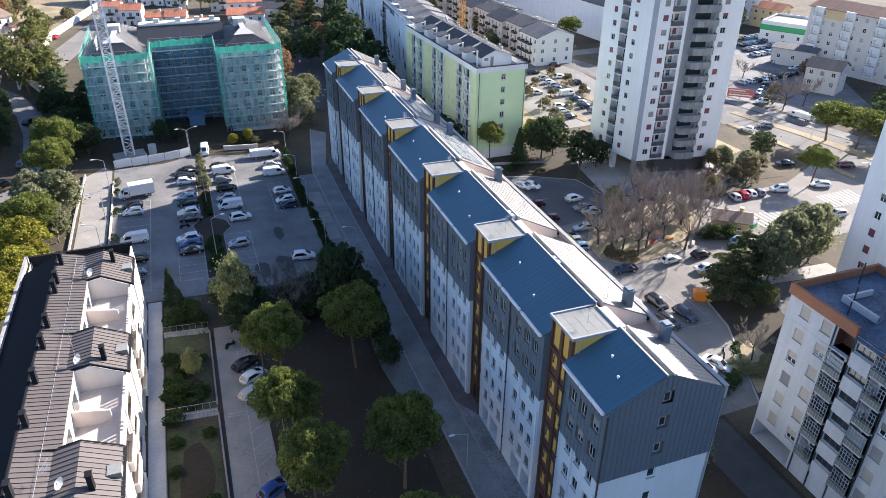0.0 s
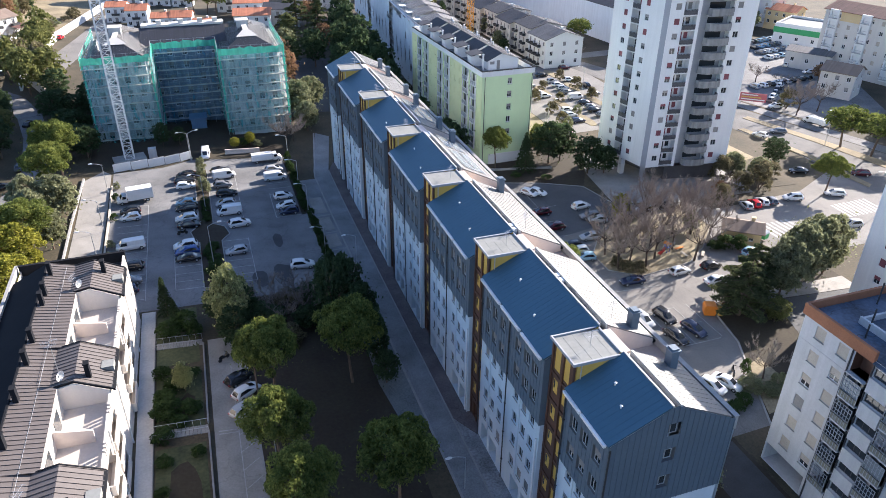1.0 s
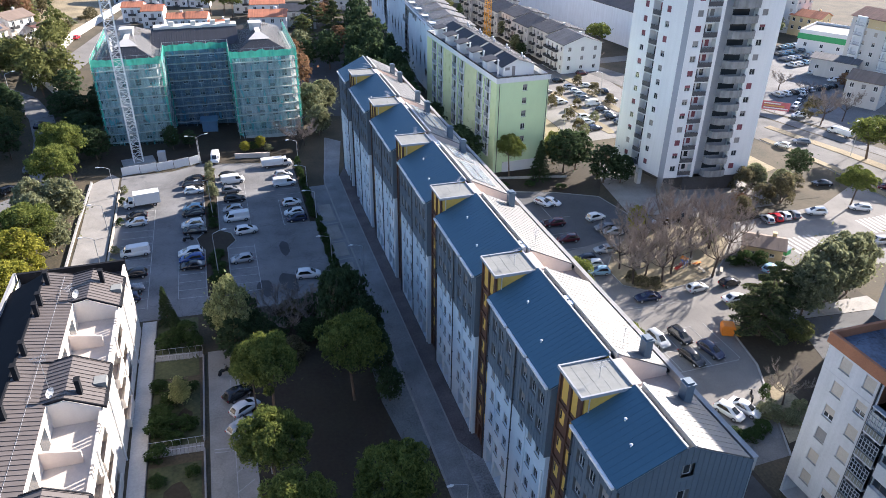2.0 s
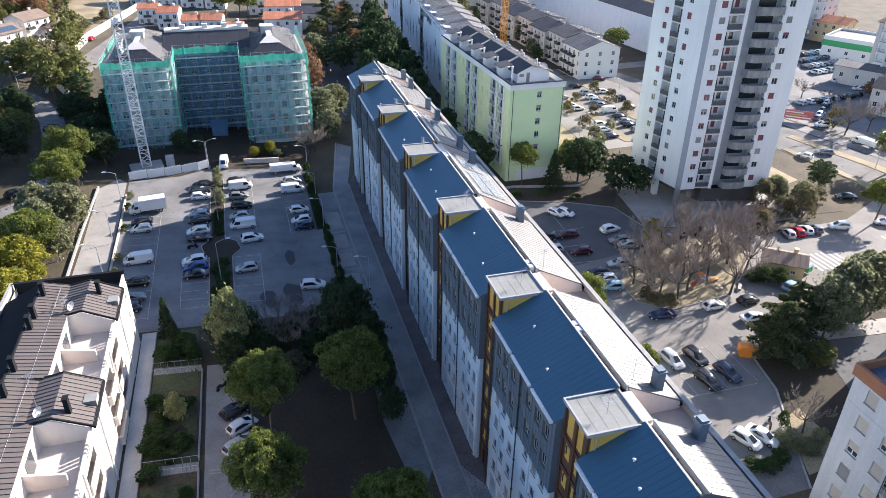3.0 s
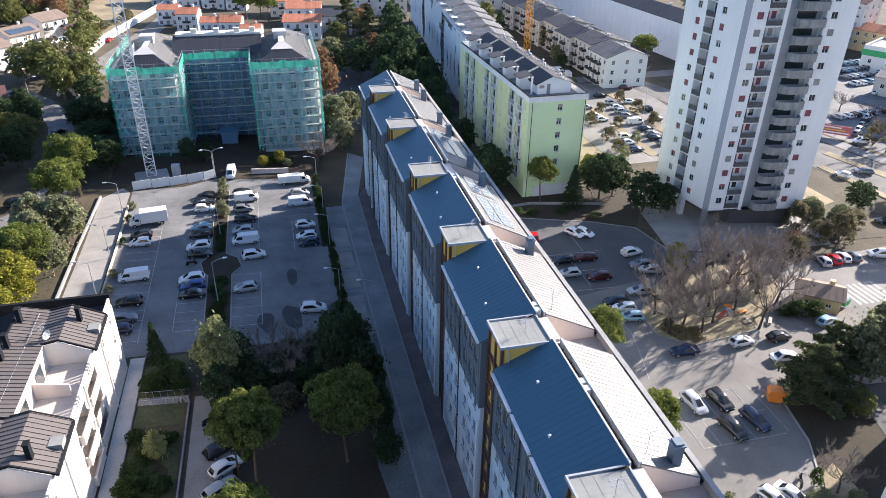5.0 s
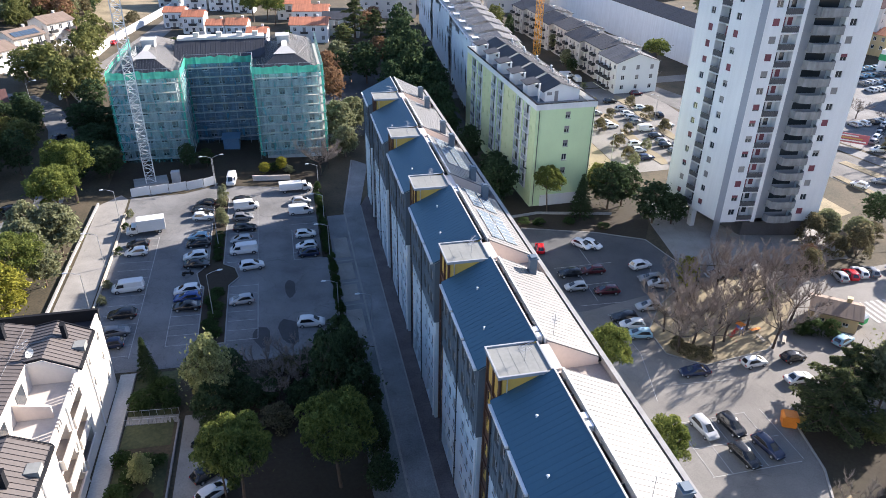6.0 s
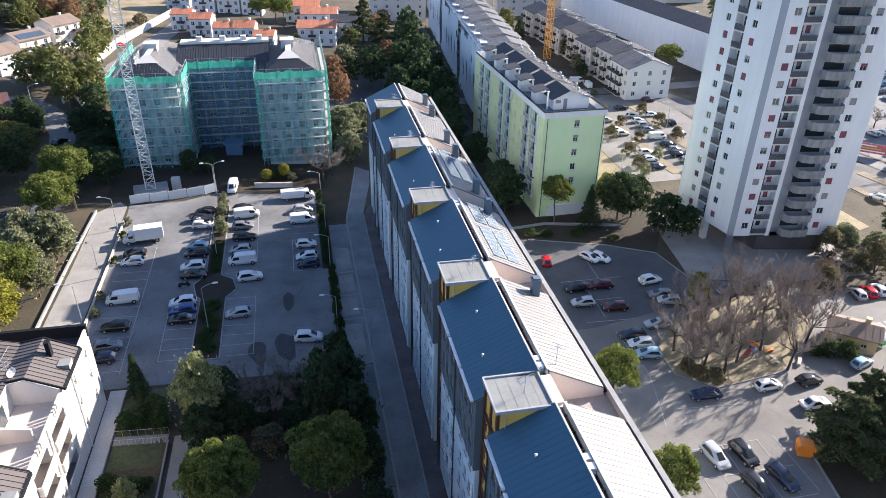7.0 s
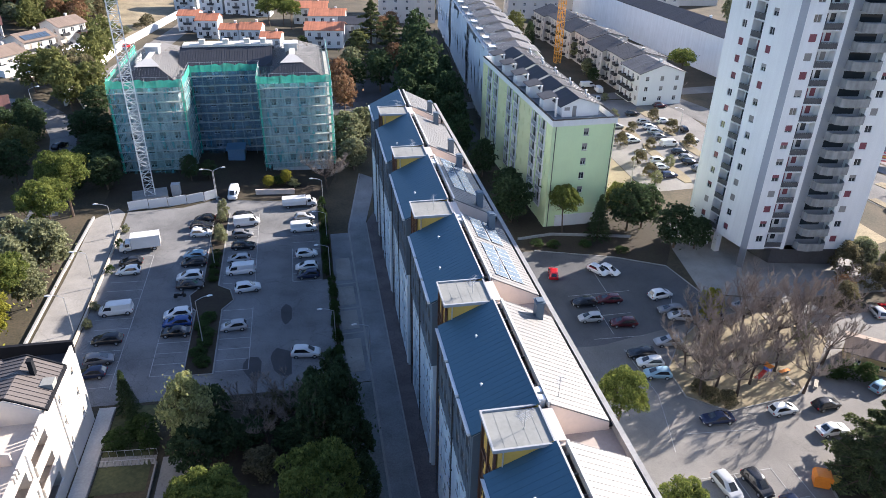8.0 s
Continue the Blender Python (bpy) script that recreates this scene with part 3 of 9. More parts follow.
lay("median", [(151.0, 100), (154.6, 101), (149.4, 122), (143.6, 141), (141.2, 140.4), (147, 120)], "dry", 0.16, "raised dry island by the road", "island", thick=0.3)
lay("car_park", [(158, 132), (182, 128), (225, 200), (196, 206), (148, 160)], "asphalt", 0.05, "asphalt yard with rows of parked cars", "car park")
lay("road", [(-46, 215), (-36, 262), (-20, 345), (-14, 345), (-28, 262), (-38, 213)], "asphalt_r", 0.06, "grey hillside street", "road")
for q in strip([(-66, 208), (-53, 207), (-45, 198), (-39.5, 185), (-36.5, 172), (-35, 158), (-34, 148), (-37, 142), (-47, 134)], 5.4):
    lay("road", q, "asphalt", 0.07, "worn asphalt lane winding down the wooded slope", "road")
lay("soil", [(-8, 152.8), (4, 152.2), (18, 151), (22, 165), (22, 200), (-24, 200), (-24, 152)], "soil", 0.02, "bare building-site yard", "yard")
lay("soil", [(17, 175), (60, 172), (60, 225), (17, 225)], "patch", 0.03, "shaded sports court", "court")
for y0, y1 in ((10, 65.2), (67.4, 79.6), (81.2, 95.4)):
    lay("lawn", [(-10.4, y0), (-4.7, y0), (-4.7, y1), (-10.4, y1)], "lawn", 0.05, "shaded garden lawn with a bare patch", "lawn")
lay("bare_patch", blob(-7.4, 56.5, 1.9, 5.5, 0, 14, 5), "soil", 0.07, "bare brown patch worn in the lawn", "patch")
lay("bare_patch", blob(-6.6, 72.6, 1.0, 2.2, 0, 12, 8), "soil", 0.07, "bare brown patch worn in the lawn", "patch")
# dry slopes
lay("grass", [(-45.5, 224), (-41.9, 262), (-30.4, 312), (-20, 350), (-15, 380), (-60, 380), (-58, 300), (-50, 245)], "dry", 0.04, "dry yellow grass on the slope", "grass")
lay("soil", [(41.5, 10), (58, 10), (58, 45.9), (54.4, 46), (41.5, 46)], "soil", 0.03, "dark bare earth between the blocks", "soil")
lay("pavement", [(52.6, 10), (57.4, 10), (57.4, 45.5), (54.6, 45.8), (51.4, 40)], "patch", 0.06, "dark path beside the balcony block", "pavement")
lay("grass", [(41.5, 46.1), (54.4, 46.1), (51.9, 60), (51.9, 127), (41.5, 127)], "grass", 0.02, "thin shaded grass along the wall", "grass")
lay("grass", [(64.2, 45.9), (100, 45), (101, 76.8), (86, 72.3), (73.6, 69.8), (71.7, 61), (69.1, 56)], "soil", 0.02, "shaded grass with bare earth", "grass")
# drive darkened in colour for the shade of the trees
lay("road", [(82.4, 67.3), (83.2, 64), (81.4, 58), (83, 50), (100, 48), (101, 66), (86.8, 67.6)], "asphalt_shade", 0.05, "asphalt drive behind the cedars, tree shade in its colour", "road")
lay("pavement", [(82.6, 67.4), (86.8, 67.7), (101, 66.1), (101, 69.6), (87, 70.6), (82.8, 69.8)], "paving", 0.07, "pale pavement under the trees", "pavement")
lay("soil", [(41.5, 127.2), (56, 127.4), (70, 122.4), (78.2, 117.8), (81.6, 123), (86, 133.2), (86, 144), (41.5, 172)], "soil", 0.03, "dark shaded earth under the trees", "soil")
PLAY = [(64.5, 91), (64.0, 85), (68.2, 81.1), (79.1, 82.2), (85, 86), (92.3, 92.8), (93.4, 103.5), (76, 101.6), (69.5, 97.1)]
lay("playground", PLAY, "sand", 0.1, "sandy playground with dry turf", "playground", cell=3.0, thick=0.2)
kerb_line(PLAY + PLAY[:1], 0.16, 0.14, "pale kerb round the playground")
lay("grass", [(113.4, 104), (124, 103), (126, 124), (121, 136), (113.4, 131)], "grass", 0.06, "worn grass verge", "grass")
lay("grass", [(118, 116), (125.4, 118), (124.4, 128), (119, 132)], "dry", 0.1, "dry grass beside the road", "grass")
lay("grass", [(65.2, 47.6), (72.4, 48.4), (72.0, 57.2), (69.8, 56.4), (67.4, 52.6)], "dry", 0.06, "sunlit dry grass under the bare tree", "grass")
# islands in the left car park
ISLE = [(-3.2, 100.5), (0.7, 100.5), (0.7, 115.6), (2.3, 118), (1.6, 121), (-0.4, 122.5), (-0.2, 146.5), (-2.9, 146.5), (-2.9, 122.5), (-4.6, 120), (-3.9, 116.5), (-3.2, 115.6)]
lay("planting_island", ISLE, "soil", 0.16, "dark planted island with kerbs", "island", cell=3.0, thick=0.25)
kerb_line(ISLE + ISLE[:1], 0.18, 0.2, "worn kerb of the planted island")
lay("planting_strip", [(17.7, 96), (18.5, 96), (18.6, 121.5), (17.7, 121.5)], "soil", 0.15, "dark planted strip beside the car park", "island", thick=0.25)
lay("planting_strip", [(16.6, 122.5), (18.4, 122.5), (18.2, 148), (16.6, 148)], "soil", 0.15, "dark planted strip beside the car park", "island", thick=0.25)
kerb_line([(22.3, 10), (22.3, 96), (22.1, 138), (26.2, 161)], 0.3, 0.1, "kerb along the footpath")
kerb_line([(25.5, 10), (25.65, 140)], 0.2, 0.09, "low kerb along the facade")
kerb_line([(1.45, 10), (1.45, 86)], 0.18, 0.12)
kerb_line([(64, 46), (69, 56), (71.6, 61), (73.5, 70), (86, 72.5), (101, 77)], 0.25, 0.16)
kerb_line([(51.9, 60), (51.9, 127)], 0.25, 0.16)
kerb_line([(56, 127.2), (70, 122.2), (78, 117.7), (80, 108.2)], 0.2, 0.12, "worn kerb")
kerb_line([(18.3, 107), (22.3, 107)], 0.3, 0.05)
kerb_line([(18.3, 113.5), (22.3, 113.5)], 0.3, 0.05)
kerb_line([(18.5, 120.5), (22.3, 120.5)], 0.3, 0.05)
# darker repairs
for k, (cx, cy, rx, ry) in enumerate([(10.6, 113.6, 0.9, 2.6), (6.0, 101.2, 1.3, 2.6), (10.4, 102, 1.9, 3.2)]):
    lay("asphalt_patch", blob(cx, cy, rx, ry, 0.1 * k, 14, k), "patch", 0.062, "dark repaired patch of asphalt", "patch")


for y0, y1 in ((98.2, 105.6), (108.0, 112.8), (114.4, 119.6), (121.6, 128.5)):
    lay("concrete_pad", [(19.0, y0), (21.6, y0), (21.5, y1), (19.0, y1)], "paving", 0.07, "pale bare concrete pad in the yard", "pad", thick=0.1)


def bay_lines(lines, up=0.075, width=0.1):
    for q in (s for l in lines for s in strip(l, width)):
        lay("bay_line", q, "line", up, "faded white bay line", "marking")


rows = [[(-17.4, y), (-12.2, y + 0.1)] for y in np.arange(99.5, 133, 2.55)] + [[(-12.2, 99), (-12.0, 133)]]
rows += [[(-7.6, y), (-3.3, y)] for y in np.arange(101, 116, 2.4)] + [[(-7.6, 101), (-7.6, 116)]]
rows += [[(0.9, y), (5.4, y)] for y in np.arange(101, 116, 2.4)] + [[(5.4, 101), (5.4, 116)]]
rows += [[(-7.4, y), (-3.1, y)] for y in np.arange(122.5, 147, 2.45)]
rows += [[(0.2, y), (5.2, y)] for y in np.arange(123, 147, 2.45)] + [[(5.4, 123), (5.4, 146)]]
rows += [[(11.6, y), (16.4, y)] for y in np.arange(122.5, 148, 2.5)] + [[(11.6, 122.5), (11.6, 133)]]
bay_lines(rows)
bay_lines([[(x, 63 + (x - 58) * 0.0), (x - 0.1, 71.6)] for x in np.arange(58, 70.5, 2.45)] + [[(58, 67.4), (69.7, 67)], [(58, 71.7), (67.9, 71.5)], [(57.8, 63), (69.8, 62.7)]], 0.07)
bay_lines([[(57, 100.2), (65, 99.6)], [(60.5, 101), (60.8, 112)], [(57, 112), (68, 111.6)], [(57, 106), (65.5, 105.7)], [(70, 100), (74, 108)], [(64, 112), (64.2, 120)], [(60.4, 86), (60.4, 97)], [(60.4, 86), (57.6, 76)], [(60.5, 78.5), (70, 77.5)]], 0.07)
bay_lines([[(1.1, y), (-0.9, y - 1.5)] for y in np.arange(52, 78, 2.9)] + [[(-0.95, 45), (-0.75, 79)]], 0.08, 0.1)
bay_lines([[(-3.2, 66.4), (-0.9, 66.2)], [(-3.2, 65.9), (-0.9, 65.7)]], 0.08, 0.16)
# zebra crossings
for k in range(7):
    x = 100.6 + k * 1.15
    lay("zebra_stripe", [(x, 84), (x + 0.6, 84.1), (x + 0.9, 90), (x + 0.3, 89.9)], "line", 0.075, "white zebra crossing stripe", "marking")
for k in range(9):
    x = 121 + k * 1.1
    lay("zebra_stripe", [(x, 86), (x + 0.6, 86), (x + 1.6, 92), (x + 1.0, 92)], "line", 0.075, "white zebra crossing stripe", "marking")
# walls of the lane
def low_wall(pts, h, t, mat, label):
    for q in strip(pts, t):
        lay("wall", q, mat, h, label, "wall", "structure", None, 4.0, h + 0.6)


low_wall([(-25.6, 80), (-25.4, 128), (-24.6, 146.5)], 0.45, 0.3, "concrete", "low weathered concrete wall along the lane")
low_wall([(-19.0, 96), (-19.0, 142)], 0.45, 0.3, "stone", "pale stone wall between lane and car park")
low_wall([(-44, 205), (-45.6, 222), (-41.5, 262), (-30, 312), (-22, 345)], 2.3, 0.6, "white_wall", "tall pale retaining wall of the hillside street")
low_wall([(-32, 186), (-40, 205), (-44, 214)], 2.4, 0.5, "stone", "sunlit pale stone wall on the slope")
low_wall([(-66.5, 228.5), (-56.0, 243.0), (-52.0, 259.5)], 1.9, 4.5, "white_wall", "pale villa terrace with parapet")
low_wall([(-62.0, 226.0), (-52.0, 240.5), (-48.6, 256)], 0.5, 2.5, "stone", "pale lower garden terrace")
low_wall([(4.4, 154.2), (12.2, 154.0)], 1.1, 0.3, "pink", "low pinkish planter wall by the gate")
low_wall([(54, 131.5), (61, 132.2), (76, 128.5)], 0.5, 0.3, "concrete", "low concrete wall of the green block's yard")


# ---- the long block with grey cladding, blue roof and ochre stair towers ----
XL, XR = 28.45, 41.1
EAVE, BAND = 22.25, 14.4
Y0, STEP, STAIR = 41.7, 18.7, 4.0
STAIRS = [(Y0 + STEP * k, Y0 + STEP * k + STAIR) for k in range(6)]
SECTIONS = [(34.7, Y0)] + [(STAIRS[k][1], STAIRS[k + 1][0]) for k in range(5)] + [(STAIRS[5][1], 148.0)]
FLOORS = [4.55 + 3.06 * k for k in range(6)]


def left_z(x):
    return EAVE + (x - 28.3) * 0.446


def right_z(x):
    return 24.6 - (x - 34.8) * 0.465


def main_block():
    b = thing("apartment_block", across(34.5), 90, 0.12, 0, "long white block with grey seam cladding and blue metal roof", "apartment block")
    b.scale = (0.935, 1, 1)
    base = Matrix.Translation((-34.5, -90, 0))
    rnd = random.Random(5)
    for si, (ya, yb) in enumerate(SECTIONS):
        length = yb - ya
        ends = []
        if si > 0:
            ends += [ya + v for v in (1.75, 3.5, 5.5)]
        if si < 6:
            ends += [yb - v for v in (1.75, 3.5, 5.5)]
        # white lower wall with open ground floor
        bm = bmesh.new()
        holes = []
        for yc in ends:
            for z in FLOORS[:4]:
                u = yb - yc
                holes.append((u - 0.5, u + 0.5, z - 0.7, z + 0.7))
        gaps = [(0.9, 2.7), (3.3, 5.4)]
        gaps = (gaps if si < 6 else []) + ([(length - q, length - p) for p, q in gaps] if si > 0 else [])
        for p, q in gaps:
            holes.append((p, q, 0.02, 2.7, 3.0))
        facade(bm, (XL + 0.16, yb), -90, length, -1.8, BAND, holes, 0.2)
        for y in ([ya] if si > 0 else []) + ([yb] if si < 6 else []):
            quad(bm, ((XL + 0.16, y, -1.8), (XR, y, -1.8), (XR, y, BAND), (XL + 0.16, y, BAND)))
        facade(bm, (XR, ya), 90, length, -1.8, 21.3, [])
        # shallow upright fins between the bays
        for yc in ends[1::3]:
            box(bm, XL + 0.02, XL + 0.16, yc + 0.78, yc + 1.02, 2.9, BAND - 0.02)
        part("wall", bm, "block_white", b, "white rendered wall", base)
        # grey seam cladding of the two upper floors
        bm = bmesh.new()
        holes = [(yb - yc - 0.62, yb - yc + 0.62, z - 0.8, z + 0.75) for yc in ends for z in FLOORS[4:]]
        facade(bm, (XL, yb), -90, length, BAND, EAVE, holes, 0.3, 0, 1)
        quad(bm, ((XL, ya, BAND), (XL, yb, BAND), (XL + 0.2, yb, BAND), (XL + 0.2, ya, BAND)))
        for y, s in ((ya, -1), (yb, 1)):
            if not (si == 0 and s < 0) and not (si == 6 and s > 0):
                quad(bm, ((XL, y, BAND), (XL + 2, y, BAND), (XL + 2, y, left_z(XL + 2)), (XL, y, EAVE)))
        n = int(length / 0.58)
        for k in range(n + 1):
            y = ya + 0.02 + (length - 0.04) * k / n
            spans = [(BAND, EAVE)]
            if any(abs(y - yc) < 0.68 for yc in ends):
                spans = [(BAND, FLOORS[4] - 0.8), (FLOORS[4] + 0.75, FLOORS[5] - 0.8), (FLOORS[5] + 0.75, EAVE)]
            for c, d in spans:
                box(bm, XL - 0.045, XL, y - 0.02, y + 0.02, c, d)
        part("cladding", bm, ["clad", "frame_dark"], b, "grey standing-seam cladding", base)
        for yc in ends:
            for z in FLOORS[:4]:
                mat = rnd.choice([None, "shut_grey", "frosted"])
                window(b, on_wall(base, (XL + 0.16, yb), -90, yb - yc - 0.5, z - 0.7, 0.12), 1.0, 1.4, "frame_grey", 2, mat, rnd.choice([0.5, 1.0]))
            for z in FLOORS[4:]:
                window(b, on_wall(base, (XL, yb), -90, yb - yc - 0.45, z - 0.78, 0.2), 0.9, 1.35, "frame_grey", 2, rnd.choice([None, None, "shut_grey"]), 0.55, False)
        # pitches laid in long standing-seam sheets
        z = 0.14
        ya2, yb2 = (ya - 0.12 if si == 0 else ya), (yb + 0.12 if si == 6 else yb)
        ra, rb = ya2, yb2
        for x0, x1, rule, step, mat, h in ((28.25, 33.9, left_z, 0.61, "blue_roof", 0.012), (40.35, 34.8, right_z, 0.62, "pale_roof", 0.03)):
            n = round((yb2 - ya2) / step)
            w = (yb2 - ya2) / n
            bm = bmesh.new()
            extrude_y(bm, [(x0, rule(x0)), (x1, rule(x1)), (x1, rule(x1) + 0.1), (x0, rule(x0) + 0.1)], ya2, yb2)
            part("roof", bm, mat, b, "roof deck", base)
            key = ("sheet", mat, round(w, 4))
            if key not in CACHE:
                bm = bmesh.new()
                extrude_y(bm, [(x0, rule(x0) + 0.1), (x1, rule(x1) + 0.1), (x1, rule(x1) + z), (x0, rule(x0) + z)], 0.0, w)
                extrude_y(bm, [(x0, rule(x0) + z), (x1, rule(x1) + z), (x1, rule(x1) + z + h), (x0, rule(x0) + z + h)], w - 0.03, w)
                bm.faces.ensure_lookup_table()
                for f in bm.faces[6:]:
                    f.material_index = 1 if mat == "pale_roof" else 0
                me = bpy.data.meshes.new("sheet")
                bmesh.ops.recalc_face_normals(bm, faces=bm.faces)
                bm.to_mesh(me)
                bm.free()
                me.materials.append(M[mat])
                me.materials.append(M["seam"])
                CACHE[key] = me
            for k in range(n):
                linked("sheet", CACHE[key], b, "", base @ Matrix.Translation((0, ya2 + k * w, 0)))
        # end walls of the right pitch towards the terraces
        for y, o in ((ra, 0.0), (rb, -0.25)):
            if (si == 0 and y == ra) or (si == 6 and y == rb):
                continue
            bm = bmesh.new()
            extrude_y(bm, [(34.8, 20.6), (40.6, 20.6), (40.35, right_z(40.35) - 0.01), (34.8, right_z(34.8) - 0.01)], y + o, y + o + 0.25)
            part("terrace_wall", bm, "pink", b, "pinkish plastered terrace wall", base)
        # white flashings and the sunk walkway along the ridge
        bm = bmesh.new()
        extrude_y(bm, [(33.88, left_z(33.9)), (34.0, left_z(33.9)), (34.0, left_z(33.9) + 0.24), (33.84, left_z(33.9) + 0.24)], ya2, yb2)
        extrude_y(bm, [(34.66, 24.2), (34.84, 24.2), (34.9, 24.85), (34.66, 24.88)], ra, rb)
        part("ridge_flashing", bm, "ridge_cap", b, "white metal ridge flashing", base)
        bm = bmesh.new()
        box(bm, 34.0, 34.66, ya, yb, 23.3, 23.4)
        box(bm, 34.005, 34.06, ya, yb, 23.4, 24.6)
        n = int(length / 1.8)
        for k in range(n):
            y = ya + (k + 0.5) * length / n
            box(bm, 34.06, 34.66, y - 0.05, y + 0.05, 24.2, 24.35)
        part("walkway", bm, "underlay", b, "sunk grey walkway along the ridge", base)
        # gutters: pale lengths at the left eave, dark channel and parapet at the right
        cuts = [ya + length * v for v in ((0.02, 0.3, 0.33, 0.62, 0.65, 0.98) if length > 10 else (0.02, 0.55, 0.58, 0.97))]
        for c, d in zip(cuts[::2], cuts[1::2]):
            bm = bmesh.new()
            extrude_y(bm, [(27.98, 22.05), (28.25, 22.05), (28.25, 22.28), (27.94, 22.36)], c, d)
            part("gutter", bm, "frame", b, "pale metal eaves gutter", base)
        bm = bmesh.new()
        box(bm, 40.36, 40.72, ra, rb, 21.5, 21.72)
        part("box_gutter", bm, "dark_trim", b, "dark box gutter", base)
        # rain pipes
        for y in ([ya + length / 2] if length > 10 else []) + [yb - 0.25 if si < 6 else ya + 0.3]:
            bm = bmesh.new()
            tube(bm, (XL - 0.12, y, 0.2), (XL - 0.12, y, 22.1), 0.075, None, 8)
            for z in (3, 7, 11, 15, 19):
                box(bm, XL - 0.22, XL, y - 0.1, y + 0.1, z, z + 0.08)
            part("rain_pipe", bm, "rail", b, "dark rain pipe", base)
        bm = bmesh.new()
        tube(bm, (XL + 0.03, ya + 0.35, 0.1), (XL + 0.03, ya + 0.35, 12.5), 0.1, None, 8)
        part("rain_pipe", bm, "frame", b, "white rain pipe", base)
    # parapet on the lit side
    bm = bmesh.new()
    box(bm, 40.72, XR, 34.58, 148.12, 20.6, 22.0)
    box(bm, 40.66, XR + 0.06, 34.56, 148.14, 22.0, 22.06)
    part("parapet", bm, "concrete", b, "grey parapet coping", base)
    # gable ends
    for y, ang, o in ((34.7, 0, (XL, 34.7)), (148.0, 180, (40.75, 148.0))):
        w = 40.75 - XL
        c = 34.45 - XL if ang == 0 else 40.75 - 34.45
        bm = bmesh.new()
        rows = FLOORS[:4]
        facade(bm, o, ang, w, -1.8, BAND, [(c - 0.45, c + 0.45, z - 0.62, z + 0.62) for z in rows], 0.2)
        part("wall", bm, "block_white", b, "white rendered gable wall", base)
        bm = bmesh.new()
        rows2 = [16.75, 19.75]
        s = -1 if ang == 0 else 1
        yo = y + s * 0.14
        facade(bm, (o[0], yo), ang, w, BAND, 21.5, [(c - 0.6, c + 0.6, z - 0.7, z + 0.7) for z in rows2], 0.3, 0, 1)

        def zt(x):
            return left_z(x) if x < 34.4 else right_z(x)

        for xs in ((XL, 33.85), (33.85, 35.05), (35.05, 40.75)):
            lo = 21.5 if xs[0] != 33.85 else 23.1
            up = [(xs[1], yo, zt(xs[1])), (xs[0], yo, zt(xs[0]))]
            if xs[0] == 33.85:
                up = [(35.05, yo, zt(35.05)), (34.4, yo, 24.85), (33.85, yo, zt(33.85))]
                quad(bm, ((33.85, yo, 21.5), (35.05, yo, 21.5), (35.05, yo, 21.85), (33.85, yo, 21.85)))
                box(bm, 33.85, 35.05, yo + (0.28 if s < 0 else -0.3), yo + (0.3 if s < 0 else -0.28), 21.85, 23.1, 1)
            quad(bm, [(xs[0], yo, lo), (xs[1], yo, lo)] + up)
        quad(bm, ((XL, yo, BAND), (40.75, yo, BAND), (40.75, y, BAND), (XL, y, BAND)))
        quad(bm, ((40.75, yo, BAND), (40.75, y, BAND), (40.75, y, zt(40.75)), (40.75, yo, zt(40.75))))
        quad(bm, ((XL, yo, BAND), (XL, y, BAND), (XL, y, EAVE), (XL, yo, EAVE)))
        n = 22
        for k in range(n + 1):
            x = XL + 0.02 + (w - 0.04) * k / n
            spans = [(BAND, zt(x) - 0.02)]
            if abs(x - 34.45) < 0.66:
                spans = [(BAND, 16.05), (17.45, 19.05), (20.45, 21.5), (23.1, zt(x) - 0.02)]
            for p, q in spans:
                box(bm, x - 0.02, x + 0.02, min(yo, yo + s * 0.045), max(yo, yo + s * 0.045), p, q)
        part("cladding", bm, ["clad", "frame_dark"], b, "grey seam cladding of the gable", base)
        for z in rows:
            window(b, on_wall(base, o, ang, c - 0.45, z - 0.62, 0.12), 0.9, 1.24, "frame", 1)
        for z in rows2 + [22.47]:
            window(b, on_wall(base, (o[0], yo), ang, c - 0.4 + 0.1, z - 0.55, 0.2), 0.7, 1.0, "frame_grey", 1, None, 1.0, False)
        bm = bmesh.new()
        tube(bm, (XL - 0.05, yo + s * 0.1, 0.2), (XL - 0.05, yo + s * 0.1, 22.0), 0.09, None, 8)
        part("rain_pipe", bm, "rail", b, "dark corner rain pipe", base)
    # stair towers
    for k, (ya, yb) in enumerate(STAIRS):
        bm = bmesh.new()
        facade(bm, (29.2, yb), -90, yb - ya, -1.8, 24.45, [(0.6, 1.4, z - 0.75, z + 0.75, 0.12) for z in FLOORS] + [(2.3, 2.9, z - 0.9, z + 0.8, 0.12) for z in FLOORS] + [(0.5, 1.5, 21.6, 24.1, 0.12), (2.2, 3.1, 21.6, 24.1, 0.12), (0.8, 2.2, 0.02, 2.3, 0.6)], 0.12)
        for z in FLOORS + [1.6]:
            box(bm, 29.06, 29.2, ya + 0.1, yb - 0.1, z + 1.15, z + 1.45)
        for y in (ya + 0.2, ya + 1.9, yb - 0.2):
            box(bm, 29.02, 29.2, y - 0.12, y + 0.12, 0.1, 24.4)
        part("stair_front", bm, "brown", b, "dark brown framed stair front", base)
        for z in FLOORS:
            for u0, u1, c, d in ((0.61, 1.39, z - 0.74, z + 0.74), (2.31, 2.89, z - 0.89, z + 0.79)):
                bm = bmesh.new()
                box(bm, 29.22, 29.31, yb - u1, yb - u0, c, d)
